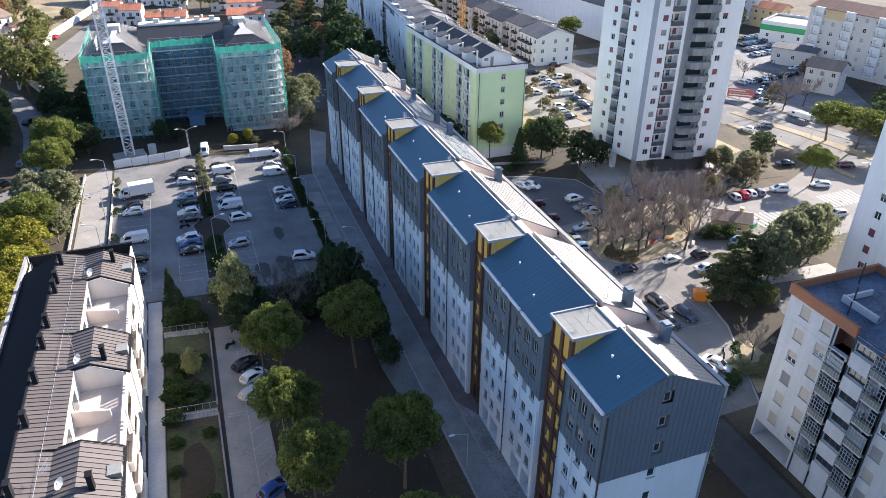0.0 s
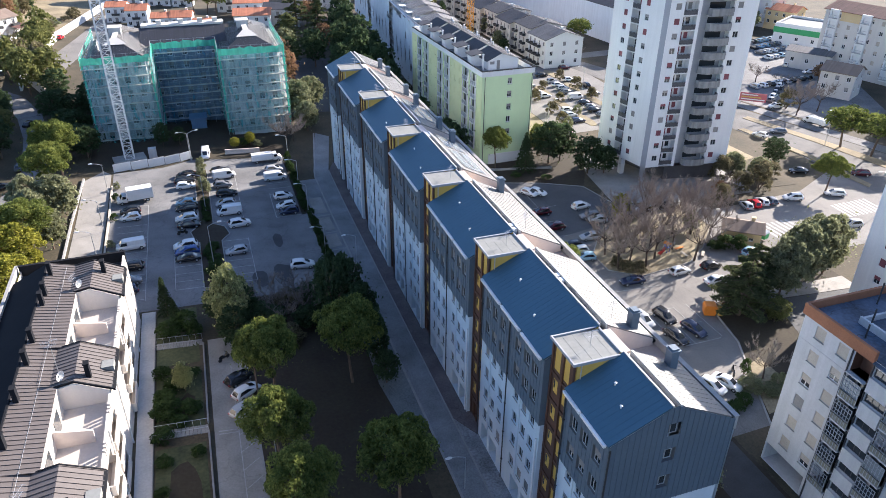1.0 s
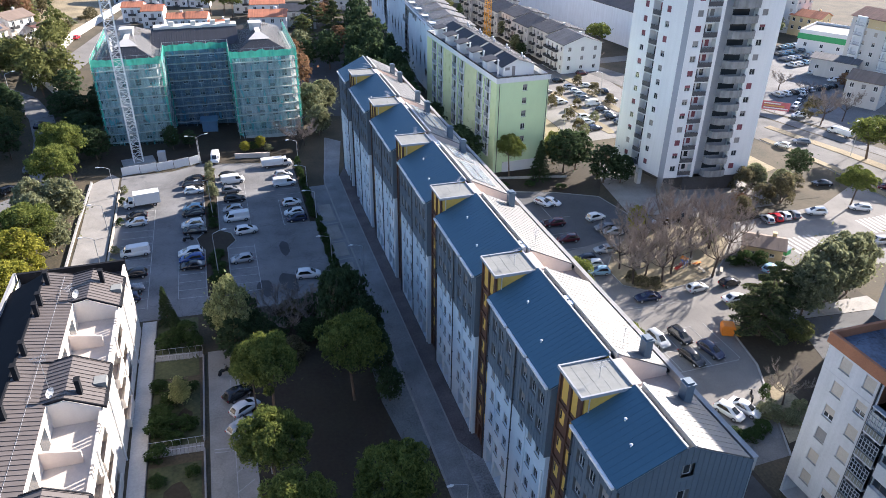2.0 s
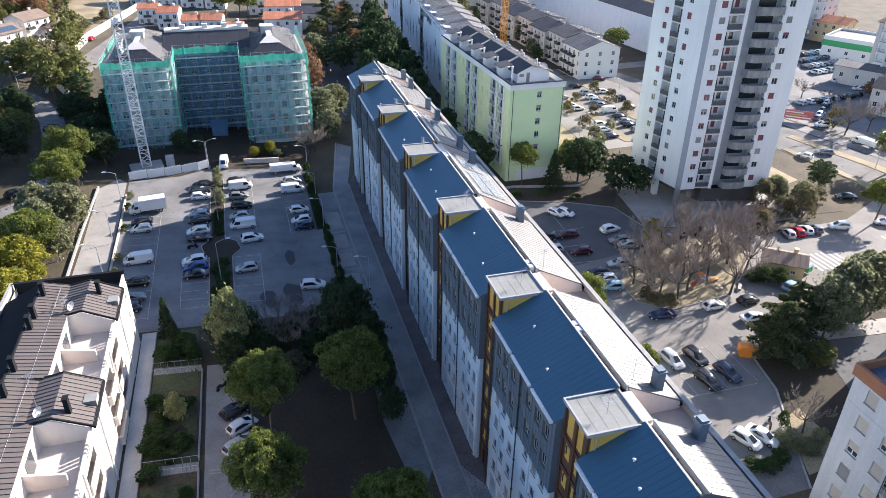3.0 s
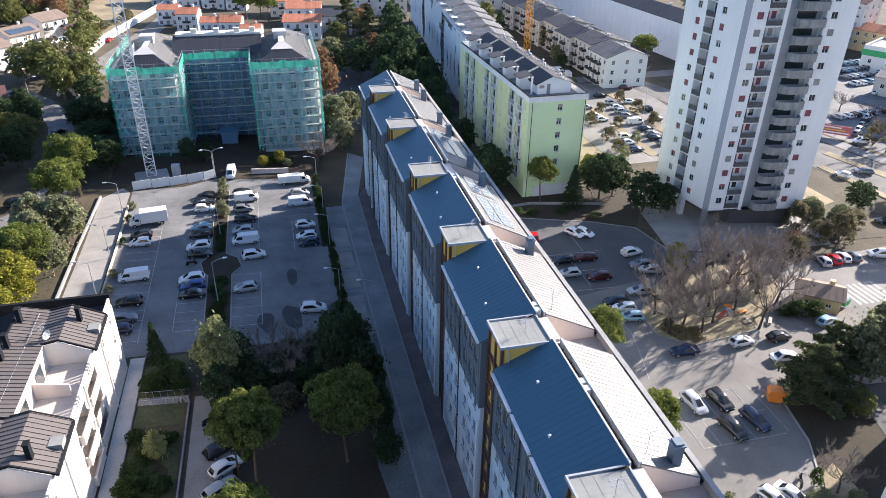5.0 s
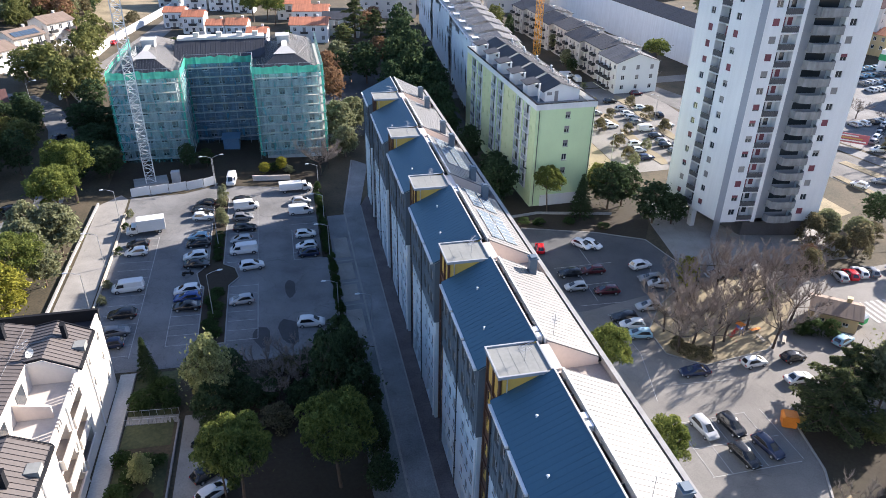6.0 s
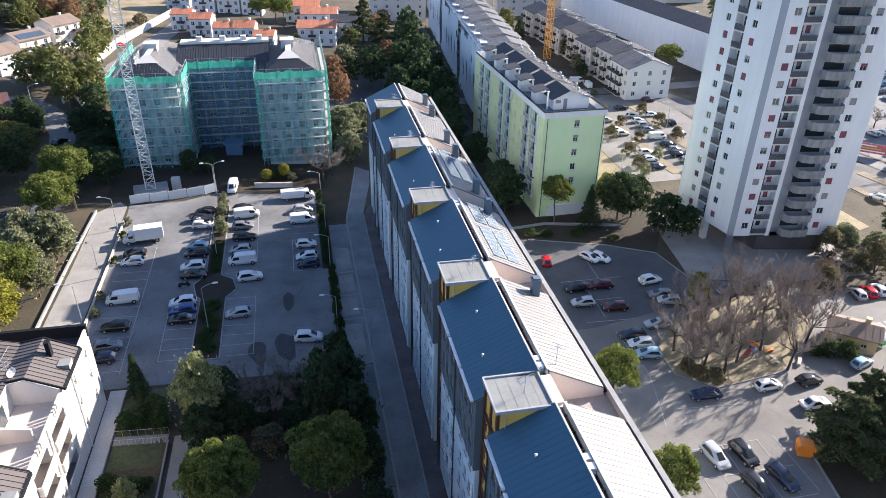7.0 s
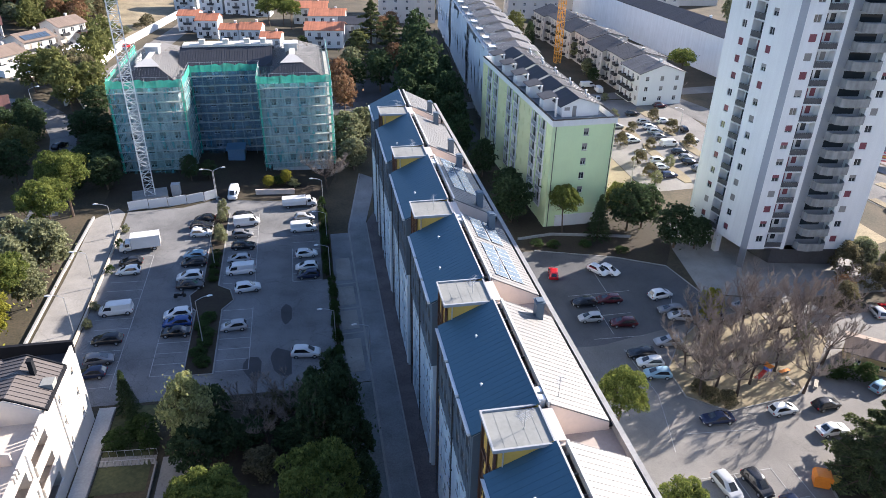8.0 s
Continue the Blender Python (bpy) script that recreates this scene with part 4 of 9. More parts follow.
                if u0 < 1:
                    box(bm, 29.20, 29.22, yb - u1 + 0.5, yb - u0 - 0.1, c + 0.5, d - 0.1, 1)
                part("panel", bm, ["yellow", "glass"], b, "ochre yellow panel", base)
        for u0, u1 in ((0.51, 1.49), (2.21, 3.09)):
            bm = bmesh.new()
            box(bm, 29.22, 29.31, yb - u1, yb - u0, 21.61, 24.09)
            part("panel", bm, "yellow", b, "tall ochre yellow panel", base)
        bm = bmesh.new()
        for y in (ya, yb - 0.12):
            extrude_y(bm, [(29.32, left_z(29.32) + 0.1), (33.75, left_z(33.75) + 0.1), (33.75, 24.42), (29.32, 24.42)], y, y + 0.12)
        box(bm, 29.3, 33.75, ya + 0.12, yb - 0.12, 22.5, 24.42)
        part("stair_head", bm, "yellow", b, "ochre yellow stair head wall", base)
        bm = bmesh.new()
        box(bm, 28.9, 33.85, ya - 0.1, yb + 0.1, 24.42, 24.6)
        for x in (29.9, 30.9, 31.9, 32.9):
            box(bm, x - 0.02, x + 0.02, ya + 0.1, yb - 0.1, 24.6, 24.612)
        part("stair_roof", bm, "box_roof", b, "flat pale grey sheet roof", base)
        bm = bmesh.new()
        for q in ((28.84, 29.0, ya - 0.14, yb + 0.14), (33.75, 33.9, ya - 0.14, yb + 0.14), (29.0, 33.75, ya - 0.14, ya + 0.02), (29.0, 33.75, yb - 0.02, yb + 0.14)):
            box(bm, *q, 24.45, 24.74)
        part("roof_edge", bm, "tower_grey", b, "pale metal roof edge", base)
        bm = bmesh.new()
        tube(bm, (29.7, ya - 0.08, 22.95), (29.7, ya - 0.08, 24.4), 0.06, None, 6)
        part("rain_pipe", bm, "steel", b, "", base)
        # loggia terrace on the lit side
        bm = bmesh.new()
        box(bm, 33.9, 40.72, ya, yb, 20.3, 21.25)
        part("terrace_floor", bm, "floor_tile", b, "tiled roof terrace floor", base)
        bm = bmesh.new()
        box(bm, 34.0, 35.0, ya + 0.01, yb - 0.01, 21.25, 24.3)
        box(bm, 33.9, 34.9, ya + 0.3, yb - 0.3, 24.3, 24.52)
        part("terrace_back", bm, "pink", b, "pinkish terrace back wall", base)
        bm = bmesh.new()
        box(bm, 31.2, 40.9, ya + 0.005, yb - 0.005, -1.8, 20.3)
        part("core_wall", bm, "white_wall", b, "", base)
        # chimneys
        for y in {1: [], 2: [ya - 1.35]}.get(k, [ya - 1.35, yb + 0.7]):
            bm = bmesh.new()
            box(bm, 38.1, 38.9, y, y + 0.85, right_z(38.9) - 0.3, 24.75)
            box(bm, 38.0, 39.0, y - 0.1, y + 0.95, 24.75, 24.85)
            box(bm, 38.15, 38.85, y + 0.05, y + 0.8, 24.85, 25.0)
            part("chimney", bm, "clad", b, "sheet-clad box chimney", base)
    return b


main_block()


def solar_array(y0, y1):
    s = thing("solar_array", across(37.4), (y0 + y1) / 2, right_z(37.4) + 0.32, 0, "glass solar panels lying on the pale roof", "solar panels")
    s.scale = (0.935, 1, 1)
    n = int((y1 - y0) / 1.02)
    a = math.atan(0.465)
    for i in range(n):
        for j in range(2):
            bm = bmesh.new()
            box(bm, -0.82, 0.82, -0.49, 0.49, 0, 0.04)
            box(bm, -0.78, 0.78, -0.45, 0.45, 0.04, 0.045, 1)
            x = -0.95 + j * 1.75
            part("panel", bm, ["bare_metal", "solar"], s, "", pose(x, y0 + 0.51 + i * 1.02 - (y0 + y1) / 2, -x * 0.465, 0, math.degrees(a), 0))


solar_array(84.2, 91.6)
solar_array(92.4, 98.0)
solar_array(106.0, 117.2)


def gable_roof(bm, w, d, z, rise, over=0.5, strips=0.45, thick=0.15, mi=0):
    """Two pitches over a w by d plan centred on the origin, ridge along x, laid in strips."""
    n = max(3, int((w + 2 * over) / strips))
    for s in (-1, 1):
        for k in range(n):
            x0, x1 = -w / 2 - over + k * (w + 2 * over) / n, -w / 2 - over + (k + 1) * (w + 2 * over) / n
            lift = 0.018 * (k % 2)
            e = rise * over / (d / 2)
            p = [(x0, s * (d / 2 + over), z - e + lift), (x1, s * (d / 2 + over), z - e + lift), (x1, 0, z + rise + lift), (x0, 0, z + rise + lift)]
            q = [(a, b, c + thick) for a, b, c in p]
            quad(bm, q, mi)
            quad(bm, p[::-1], mi)
            quad(bm, (p[0], p[1], q[1], q[0]), mi)
            quad(bm, (p[0], q[0], q[3], p[3]), mi)
            quad(bm, (p[1], p[2], q[2], q[1]), mi)


def house(name, x, y, rz, w, d, floors, roof, wall, label, category="house", rise=1.8, z=None, bays=None, balcony=(), shut="shut_grey", storey=2.95, over=0.5, foot=0.0, win=(1.1, 1.35), seed=1):
    """A house on a w (along its front, local x) by d plan; its front faces local -y."""
    x, y = site(x, y)
    z0 = height(x, y) if z is None else z
    b = thing(name, x, y, z0, rz, label, category)
    h = floors * storey + 0.3 + foot
    rnd = random.Random(seed)
    bm = bmesh.new()
    jobs = []
    for o, ang, length, n in (((-w / 2, -d / 2), 0, w, bays if bays is not None else max(2, int(w / 2.8))), ((w / 2, -d / 2), 90, d, max(1, int(d / 3.6))), ((w / 2, d / 2), 180, w, 0), ((-w / 2, d / 2), 270, d, max(1, int(d / 3.6)))):
        holes = []
        if (ang == 270 and rz < -45) or (ang == 90 and rz > -45 and x > 40):
            n = 0
        for k in range(n):
            for f in range(floors):
                u, c = (k + 0.5) * length / n, foot + f * storey + 1.0
                ww, hh = win
                if ang == 0 and k in balcony:
                    c, hh = c - 0.85, win[1] + 0.85
                holes.append((u - ww / 2, u + ww / 2, c, c + hh))
                jobs.append((o, ang, u - ww / 2, c, ww, hh))
        facade(bm, o, ang, length, -2.5, h, holes, 0.2)
    if rise > 0:
        for s in (-1, 1):
            quad(bm, [(s * w / 2, -d / 2, h), (s * w / 2, d / 2, h), (s * w / 2, 0, h + rise)])
    part("wall", bm, wall, b, "")
    for o, ang, u, c, ww, hh in jobs:
        plain_window(b, on_wall(Matrix(), o, ang, u, c, 0.12), ww, hh, rnd.choice([None, shut, shut]), rnd.choice([0.4, 0.7, 1.0]))
    if rise > 0:
        bm = bmesh.new()
        gable_roof(bm, w, d, h, rise, over)
        part("roof", bm, roof, b, "")["kind"] = "stuff"
        bm = bmesh.new()
        box(bm, w * 0.2, w * 0.2 + 0.6, 0.2, 0.9, h + rise * 0.5, h + rise + 0.7)
        box(bm, w * 0.2 - 0.08, w * 0.2 + 0.68, 0.12, 0.98, h + rise + 0.7, h + rise + 0.8)
        part("chimney", bm, wall, b)
    else:
        bm = bmesh.new()
        box(bm, -w / 2 + 0.2, w / 2 - 0.2, -d / 2 + 0.2, d / 2 - 0.2, h - 0.4, h - 0.3)
        part("roof", bm, roof, b)
        bm = bmesh.new()
        for q in ((-w / 2, w / 2, -d / 2, -d / 2 + 0.25), (-w / 2, w / 2, d / 2 - 0.25, d / 2), (-w / 2, -w / 2 + 0.25, -d / 2 + 0.25, d / 2 - 0.25), (w / 2 - 0.25, w / 2, -d / 2 + 0.25, d / 2 - 0.25)):
            box(bm, *q, h, h + 0.5)
        part("parapet", bm, wall, b)
    for k in balcony:
        for f in range(floors):
            u, c = -w / 2 + (k + 0.5) * w / (bays or max(2, int(w / 2.8))), foot + f * storey + 0.05
            bm = bmesh.new()
            box(bm, u - 1.3, u + 1.3, -d / 2 - 1.15, -d / 2, c, c + 0.14)
            part("balcony", bm, wall, b)
            bm = bmesh.new()
            box(bm, u - 1.3, u + 1.3, -d / 2 - 1.15, -d / 2 - 1.1, c + 0.2, c + 1.05)
            for s in (-1.3, 1.25):
                box(bm, u + s, u + s + 0.05, -d / 2 - 1.15, -d / 2, c + 0.2, c + 1.05)
            part("balcony_rail", bm, "rail", b)
    return b


# ---- terrace-roofed building beside the lane ----
def taupe_house():
    b = thing("apartment_house", -16.6, 60, 2.6, 0, "white apartment house with taupe seam roof and roof terraces", "apartment house")
    b.scale = (0.93, 1, 1)
    base = Matrix.Translation((19.4, -60, -2.2))
    x0, x1, ya, yb = -26.3, -12.6, 14.0, 95.6
    prof = [(-26.5, 12.35), (-21.7, 14.7), (-18.4, 13.85), (-15.9, 14.25), (-12.2, 12.45)]

    def rz(x):
        for (a, c), (d, e) in zip(prof, prof[1:]):
            if x <= d:
                return c + (e - c) * (x - a) / (d - a)
        return prof[-1][1]

    # terraces cut into the lit pitch, two flats each; loggias below them on every floor
    cuts = [(73.0, 84.5), (54.4, 66.0), (35.8, 47.4), (17.2, 28.8)]
    ye = 91.5
    bm = bmesh.new()
    loggias = [(p, p + 4.3, 2.95 + 2.9 * f) for c, d in cuts for p in (c + 0.7, d - 5.0) for f in range(3)]
    holes = [(p - ya, q - ya, z, z + 2.15, 1.7) for p, q, z in loggias]
    end = [(y, z) for y in (88.4, 93.2) for z in (3.9, 6.8, 9.7)]
    holes += [(y - ya - 0.45, y - ya + 0.45, z, z + 1.3) for y, z in end]
    facade(bm, (x1, ya), 90, yb - ya, 0.0, 11.6, holes, 0.2)
    gable = [(x1 - v, 3.8 + 2.9 * f) for v in (3.0, 6.5, 10.5) for f in range(3)]
    facade(bm, (x1, yb), 180, x1 - x0, 0.0, 12.5, [(x1 - x - 0.5, x1 - x + 0.5, z, z + 1.4) for x, z in gable], 0.2)
    facade(bm, (x0, yb), 270, yb - ya, 0.0, 12.3, [])
    facade(bm, (x0, ya), 0, x1 - x0, 0.0, 12.3, [])
    for y in (ya, ye):
        quad(bm, [(x0 + 0.02, y, 11.4), (x1 - 0.02, y, 11.4)] + [(x, y, z) for x, z in prof[::-1]])
    # stretches of wall between the terraces up to the eaves, and the low end with its parapet
    for p, q in [(ya, cuts[3][0])] + [(cuts[k + 1][1], cuts[k][0]) for k in (2, 1, 0)] + [(cuts[0][1], ye)]:
        box(bm, x1 - 0.25, x1 - 0.002, p, q, 11.6, 12.42)
    box(bm, x1 - 0.25, x1 - 0.002, ye, yb - 0.3, 11.6, 12.5)
    part("wall", bm, "warm_white", b, "white rendered wall", base)
    rnd = random.Random(12)
    for k, (p, q, z) in enumerate(loggias):
        window(b, on_wall(base, (x1 - 1.6, ya), 90, p - ya + 0.5, z + 0.03, 0.0), 1.3, 2.05, "frame", 2, rnd.choice([None, "shut_beige"]), 0.5, False)
        window(b, on_wall(base, (x1 - 1.6, ya), 90, p - ya + 2.6, z + 0.75, 0.0), 1.2, 1.3, "frame", 2, rnd.choice([None, "shut_beige", "shut_grey"]), 0.7, False)
        bm = bmesh.new()
        out = x1 + (0.55 if k % 6 < 3 else 0.25)
        box(bm, x1 - 0.1, out, p, q, z - 0.2, z + 0.02)
        box(bm, out - 0.12, out, p, q, z + 0.02, z + 1.0)
        for y in (p, q - 0.12):
            box(bm, x1 + 0.004, out - 0.12, y, y + 0.12, z + 0.02, z + 1.0)
        box(bm, out - 0.15, out + 0.03, p - 0.03, q + 0.03, z + 1.0, z + 1.05)
        part("balcony", bm, "warm_white", b, "white balcony parapet", base)
        bm = bmesh.new()
        box(bm, x1 - 1.69, x1 - 0.2, p + 0.01, q - 0.01, z + 0.004, z + 0.02)
        part("balcony_floor", bm, "floor_tile", b, "", base)
    for y, z in end:
        window(b, on_wall(base, (x1, ya), 90, y - ya - 0.45, z, 0.12), 0.9, 1.3, "frame", 2, "shut_beige", 0.5)
    for x, z in gable:
        window(b, on_wall(base, (x1, yb), 180, x1 - x - 0.5, z, 0.12), 1.0, 1.4, "frame", 2, "shut_beige", 0.6)
    bm = bmesh.new()
    box(bm, x0 + 0.02, x1 - 0.26, ye + 0.02, yb - 0.32, 11.35, 11.5)
    part("end_roof", bm, "dark_roof", b, "low dark flat roof at the end", base)
    # end parapet coloured dark for the shade on its inner face
    bm = bmesh.new()
    box(bm, x0 - 0.2, x1 + 0.1, yb - 0.3, yb - 0.02, 11.4, 12.95)
    box(bm, x0 - 0.3, x1 + 0.16, yb - 0.34, yb + 0.1, 12.95, 13.0)
    part("end_parapet", bm, "dark_trim", b, "end parapet, inner-face shade painted dark", base)
    # roof: back pitch with its shade painted dark, taupe front pitch in seamed sheets
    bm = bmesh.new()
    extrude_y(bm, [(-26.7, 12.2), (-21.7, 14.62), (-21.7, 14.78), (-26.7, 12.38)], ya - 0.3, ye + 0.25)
    part("roof", bm, "dark_trim", b, "dark back pitch, shade put into its colour", base)
    bm = bmesh.new()
    box(bm, -27.1, -26.7, ya - 0.3, yb + 0.3, 11.9, 12.9)
    part("parapet", bm, "concrete", b, "pale back parapet", base)
    n = round((ye - ya) / 0.62)
    w = (ye - ya) / n
    shapes = {}
    for cut in (False, True):
        line = [prof[1], (-17.6, rz(-17.6))] if cut else prof[1:]
        bm = bmesh.new()
        for q, h in (((0.0, w - 0.05), 0.0), ((w - 0.05, w), 0.07)):
            top = [[bm.verts.new((x, y, z + 0.12 + h)) for x, z in line] for y in q]
            low = [[bm.verts.new((x, y, z + 0.03)) for x, z in line] for y in q]
            for i in range(len(line) - 1):
                bm.faces.new((top[0][i], top[0][i + 1], top[1][i + 1], top[1][i]))
                for u, v in ((top[0], low[0]), (top[1], low[1])):
                    bm.faces.new((u[i], u[i + 1], v[i + 1], v[i]))
            bm.faces.new((top[0][-1], top[1][-1], low[1][-1], low[0][-1]))
        me = bpy.data.meshes.new("sheet")
        bmesh.ops.recalc_face_normals(bm, faces=bm.faces)
        bm.to_mesh(me)
        bm.free()
        me.materials.append(M["brown_roof"])
        shapes[cut] = me
    for k in range(n):
        y = ya + k * w
        linked("sheet", shapes[any(c[0] < y + w / 2 < c[1] for c in cuts)], b, "", base @ Matrix.Translation((0, y, 0)))
    bm = bmesh.new()
    segs = [(ya, cuts[3][0])] + [(cuts[k + 1][1], cuts[k][0]) for k in (2, 1, 0)] + [(cuts[0][1], ye)]
    for c, d in segs:
        extrude_y(bm, [(-12.35, 12.35), (-12.1, 12.3), (-12.1, 12.62), (-12.35, 12.7)], c, d)
        for y in (c, d):
            line = prof[2:]
            for (p, q), (r, s) in zip(line, line[1:]):
                quad(bm, ((p, y - 0.08, q + 0.24), (r, y - 0.08, s + 0.24), (r, y + 0.08, s + 0.24), (p, y + 0.08, q + 0.24)))
                quad(bm, ((p, y - 0.08, q), (r, y - 0.08, s), (r, y - 0.08, s + 0.24), (p, y - 0.08, q + 0.24)))
    extrude_y(bm, [(-21.85, 14.65), (-21.55, 14.65), (-21.6, 14.95), (-21.8, 14.95)], ya, ye)
    part("roof_trim", bm, "dark_trim", b, "dark metal roof edges", base)
    # terraces
    for c, d in cuts:
        bm = bmesh.new()
        box(bm, -17.6, -12.75, c, d, 11.0, 11.2)
        part("terrace_floor", bm, "warm_tile", b, "pale tiled roof terrace", base)
        bm = bmesh.new()
        box(bm, -17.8, -17.58, c, d, 11.2, rz(-17.6) + 0.1)
        for y, s in ((c, 0.2), (d, -0.2)):
            extrude_y(bm, [(-17.58, 11.2), (-12.7, 11.2), (-12.7, 12.6), (-15.9, 14.2), (-17.58, 13.95)], min(y, y + s), max(y, y + s))
        # front parapet with three slits before each flat
        slits = [v + k * 0.55 for v in (c + 2.6, d - 3.4) for k in range(3)]
        for p, q in zip([c] + [v + 0.28 for v in slits], slits + [d]):
            box(bm, -12.85, -12.58, p, q, 11.2, 12.3)
        box(bm, -12.85, -12.58, c, d, 10.9, 11.2)
        part("terrace_wall", bm, "warm_white", b, "white terrace walls", base)
        m = (c + d) / 2
        bm = bmesh.new()
        extrude_y(bm, [(-17.57, 11.2), (-13.9, 11.2), (-13.9, 12.6), (-17.57, 13.3)], m - 0.12, m + 0.12)
        part("terrace_divider", bm, "pink", b, "beige terrace divider", base)
        for y in (c + 0.21, m + 0.13):
            bm = bmesh.new()
            box(bm, -17.57, -17.5, y + 1.0, y + 3.2, 11.2, 13.3)
            part("terrace_door", bm, "glass", b, "glazed terrace door", base)
        bm = bmesh.new()
        tube(bm, (-12.5, d + 3.2, 1.0), (-12.5, d + 3.2, 12.3), 0.11, None, 8)
        part("rain_pipe", bm, "frame", b, "white rain pipe", base)
        bm = bmesh.new()
        tube(bm, (-12.48, m, 1.0), (-12.48, m, 12.2), 0.1, None, 8)
        part("rain_pipe", bm, "frame", b, "white rain pipe", base)
        bm = bmesh.new()
        box(bm, -13.6, -12.3, d + 2.9, d + 4.2, 12.7, 13.35)
        part("skylight", bm, "box_roof", b, "grey roof hatch", base)
    # dark square flues behind the ridge and on the small gables
    for x, y in [(-21.0, v) for v in (88.8, 83.9, 81.7, 74.2, 70.2, 64.2, 57.7, 49.0, 45.6, 37.0)] + [(-14.6, v) for v in (89.1, 67.4, 48.8, 30.5)]:
        bm = bmesh.new()
        z = rz(x)
        box(bm, x - 0.24, x + 0.24, y - 0.32, y + 0.32, z - 0.2, z + 1.75)
        box(bm, x - 0.3, x + 0.3, y - 0.38, y + 0.38, z + 1.75, z + 1.86)
        part("flue", bm, "dark_trim", b, "dark square flue", base)
    bm = bmesh.new()
    tube(bm, (-19.3, ya + 1, rz(-19.3) + 0.35), (-19.3, ye - 1, rz(-19.3) + 0.35), 0.02, None, 5)
    for k in range(12):
        y = ya + 2 + k * 6.4
        box(bm, -19.35, -19.25, y - 0.04, y + 0.04, rz(-19.3) + 0.1, rz(-19.3) + 0.4)
    part("safety_line", bm, "steel", b, "pale safety line along the roof", base)


taupe_house()


# ---- scaffolded building under green netting ----
def scaffold_house():
    z = 2.2
    b = thing("scaffolded_building", 1.0, 178.8, z, 0, "U-shaped grey building wrapped in green scaffold netting", "building")
    base = Matrix.Translation((0, -175, -z))
    wings = [(-20.2, -8.9, 166.5, 194.0), (8.0, 19.9, 166.5, 194.0)]
    bm = bmesh.new()
    jobs = []

    def face(o, ang, length, n, holes_ok=True):
        holes = []
        for k in range(n):
            for f in range(6):
                u, c = (k + 0.5) * length / n, z + 1.6 + f * 3.05
                holes.append((u - 0.6, u + 0.6, c, c + 1.5))
                jobs.append((o, ang, u - 0.6, c, 1.2, 1.5))
        facade(bm, o, ang, length, -0.5, 21.2, holes, 0.25)

    for xa, xb, ya, yb in wings:
        face((xa, ya), 0, xb - xa, 4)
        facade(bm, (xb, yb), 180, xb - xa, -0.5, 21.2, [])
    face((-8.9, 166.5), 90, 10.5, 3)
    face((8.0, 177.0), 270, 10.5, 3)
    face((19.9, 166.5), 90, 27.5, 8)
    facade(bm, (-20.2, 194), 270, 27.5, -0.5, 21.2, [])
    part("wall", bm, "wing_wall", b, "pale grey primed wall behind the netting", base)
    # middle range set back: same wall, painted in its shade tone
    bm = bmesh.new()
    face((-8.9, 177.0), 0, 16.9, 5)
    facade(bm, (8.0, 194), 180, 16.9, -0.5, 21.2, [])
    part("wall", bm, "site_wall", b, "recessed grey wall, its shade put into the colour", base)
    for o, ang, u, c, w, h in jobs:
        plain_window(b, on_wall(base, o, ang, u, c, 0.15), w, h, "shut_grey", 0.6)
    # hipped tile roofs
    for (xa, xb, ya, yb) in wings:
        bm = bmesh.new()
        mx, e = (xa + xb) / 2, 0.5
        n = 46
        ridge = [(mx, ya + 6.0, 24.6), (mx, yb - 6.0, 24.6)]
        for s, X in ((-1, xa - e), (1, xb + e)):
            for k in range(96):
                t0, t1 = k / 96, (k + 1) / 96
                y0, y1 = ya - e + t0 * (yb - ya + 2 * e), ya - e + t1 * (yb - ya + 2 * e)

                def up(y):
                    f = min(1, (y - ya + e) / (6 + e), (yb + e - y) / (6 + e))
                    return (X + (mx - X) * f, y, 21.4 + 3.2 * f + 0.05 * (k % 2))

                quad(bm, ((X, y0, 21.4 + 0.05 * (k % 2)), (X, y1, 21.4 + 0.05 * (k % 2)), up(y1), up(y0)))
        for k in range(n):
            x0, x1 = xa - e + k / n * (xb - xa + 2 * e), xa - e + (k + 1) / n * (xb - xa + 2 * e)

            def up2(x):
                f = 1 - abs(x - mx) / (mx - xa + e)
                return (x, ya - e + (6 + e) * f, 21.4 + 3.2 * f + 0.05 * (k % 2))

            quad(bm, ((x0, ya - e, 21.4 + 0.05 * (k % 2)), (x1, ya - e, 21.4 + 0.05 * (k % 2)), up2(x1), up2(x0)))
        # east pitch is painted paler for the sun on its dark tiles
        bm.faces.ensure_lookup_table()
        for f in bm.faces[96:192]:
            f.material_index = 1
        quad(bm, ((mx - 2.6, ya + 3.9, 23.75), (mx + 2.4, ya + 3.9, 23.75), (mx + 0.5, ya + 6.4, 24.85), (mx - 0.7, ya + 6.4, 24.85)))
        quad(bm, ((mx - 0.7, ya + 6.4, 24.85), (mx + 0.5, ya + 6.4, 24.85), (mx + 0.5, ya + 12, 24.85), (mx - 0.7, ya + 12, 24.85)))
        bm.faces.ensure_lookup_table()
        for f in bm.faces[-2:]:
            f.material_index = 2
        part("roof", bm, ["dark_roof", "underlay", "pale_tile"], b, "dark tiled hipped roof with pale apex, sunlit pitch painted grey", base)["kind"] = "stuff"
        bm = bmesh.new()
        box(bm, mx - 1.6, mx + 1.0, ya + 12, ya + 15, 23.0, 25.6)
        box(bm, mx - 1.8, mx + 1.2, ya + 11.8, ya + 15.2, 25.6, 25.8)
        part("roof_house", bm, "old_white", b, "pale lift housing", base)
    bm = bmesh.new()
    n = 72
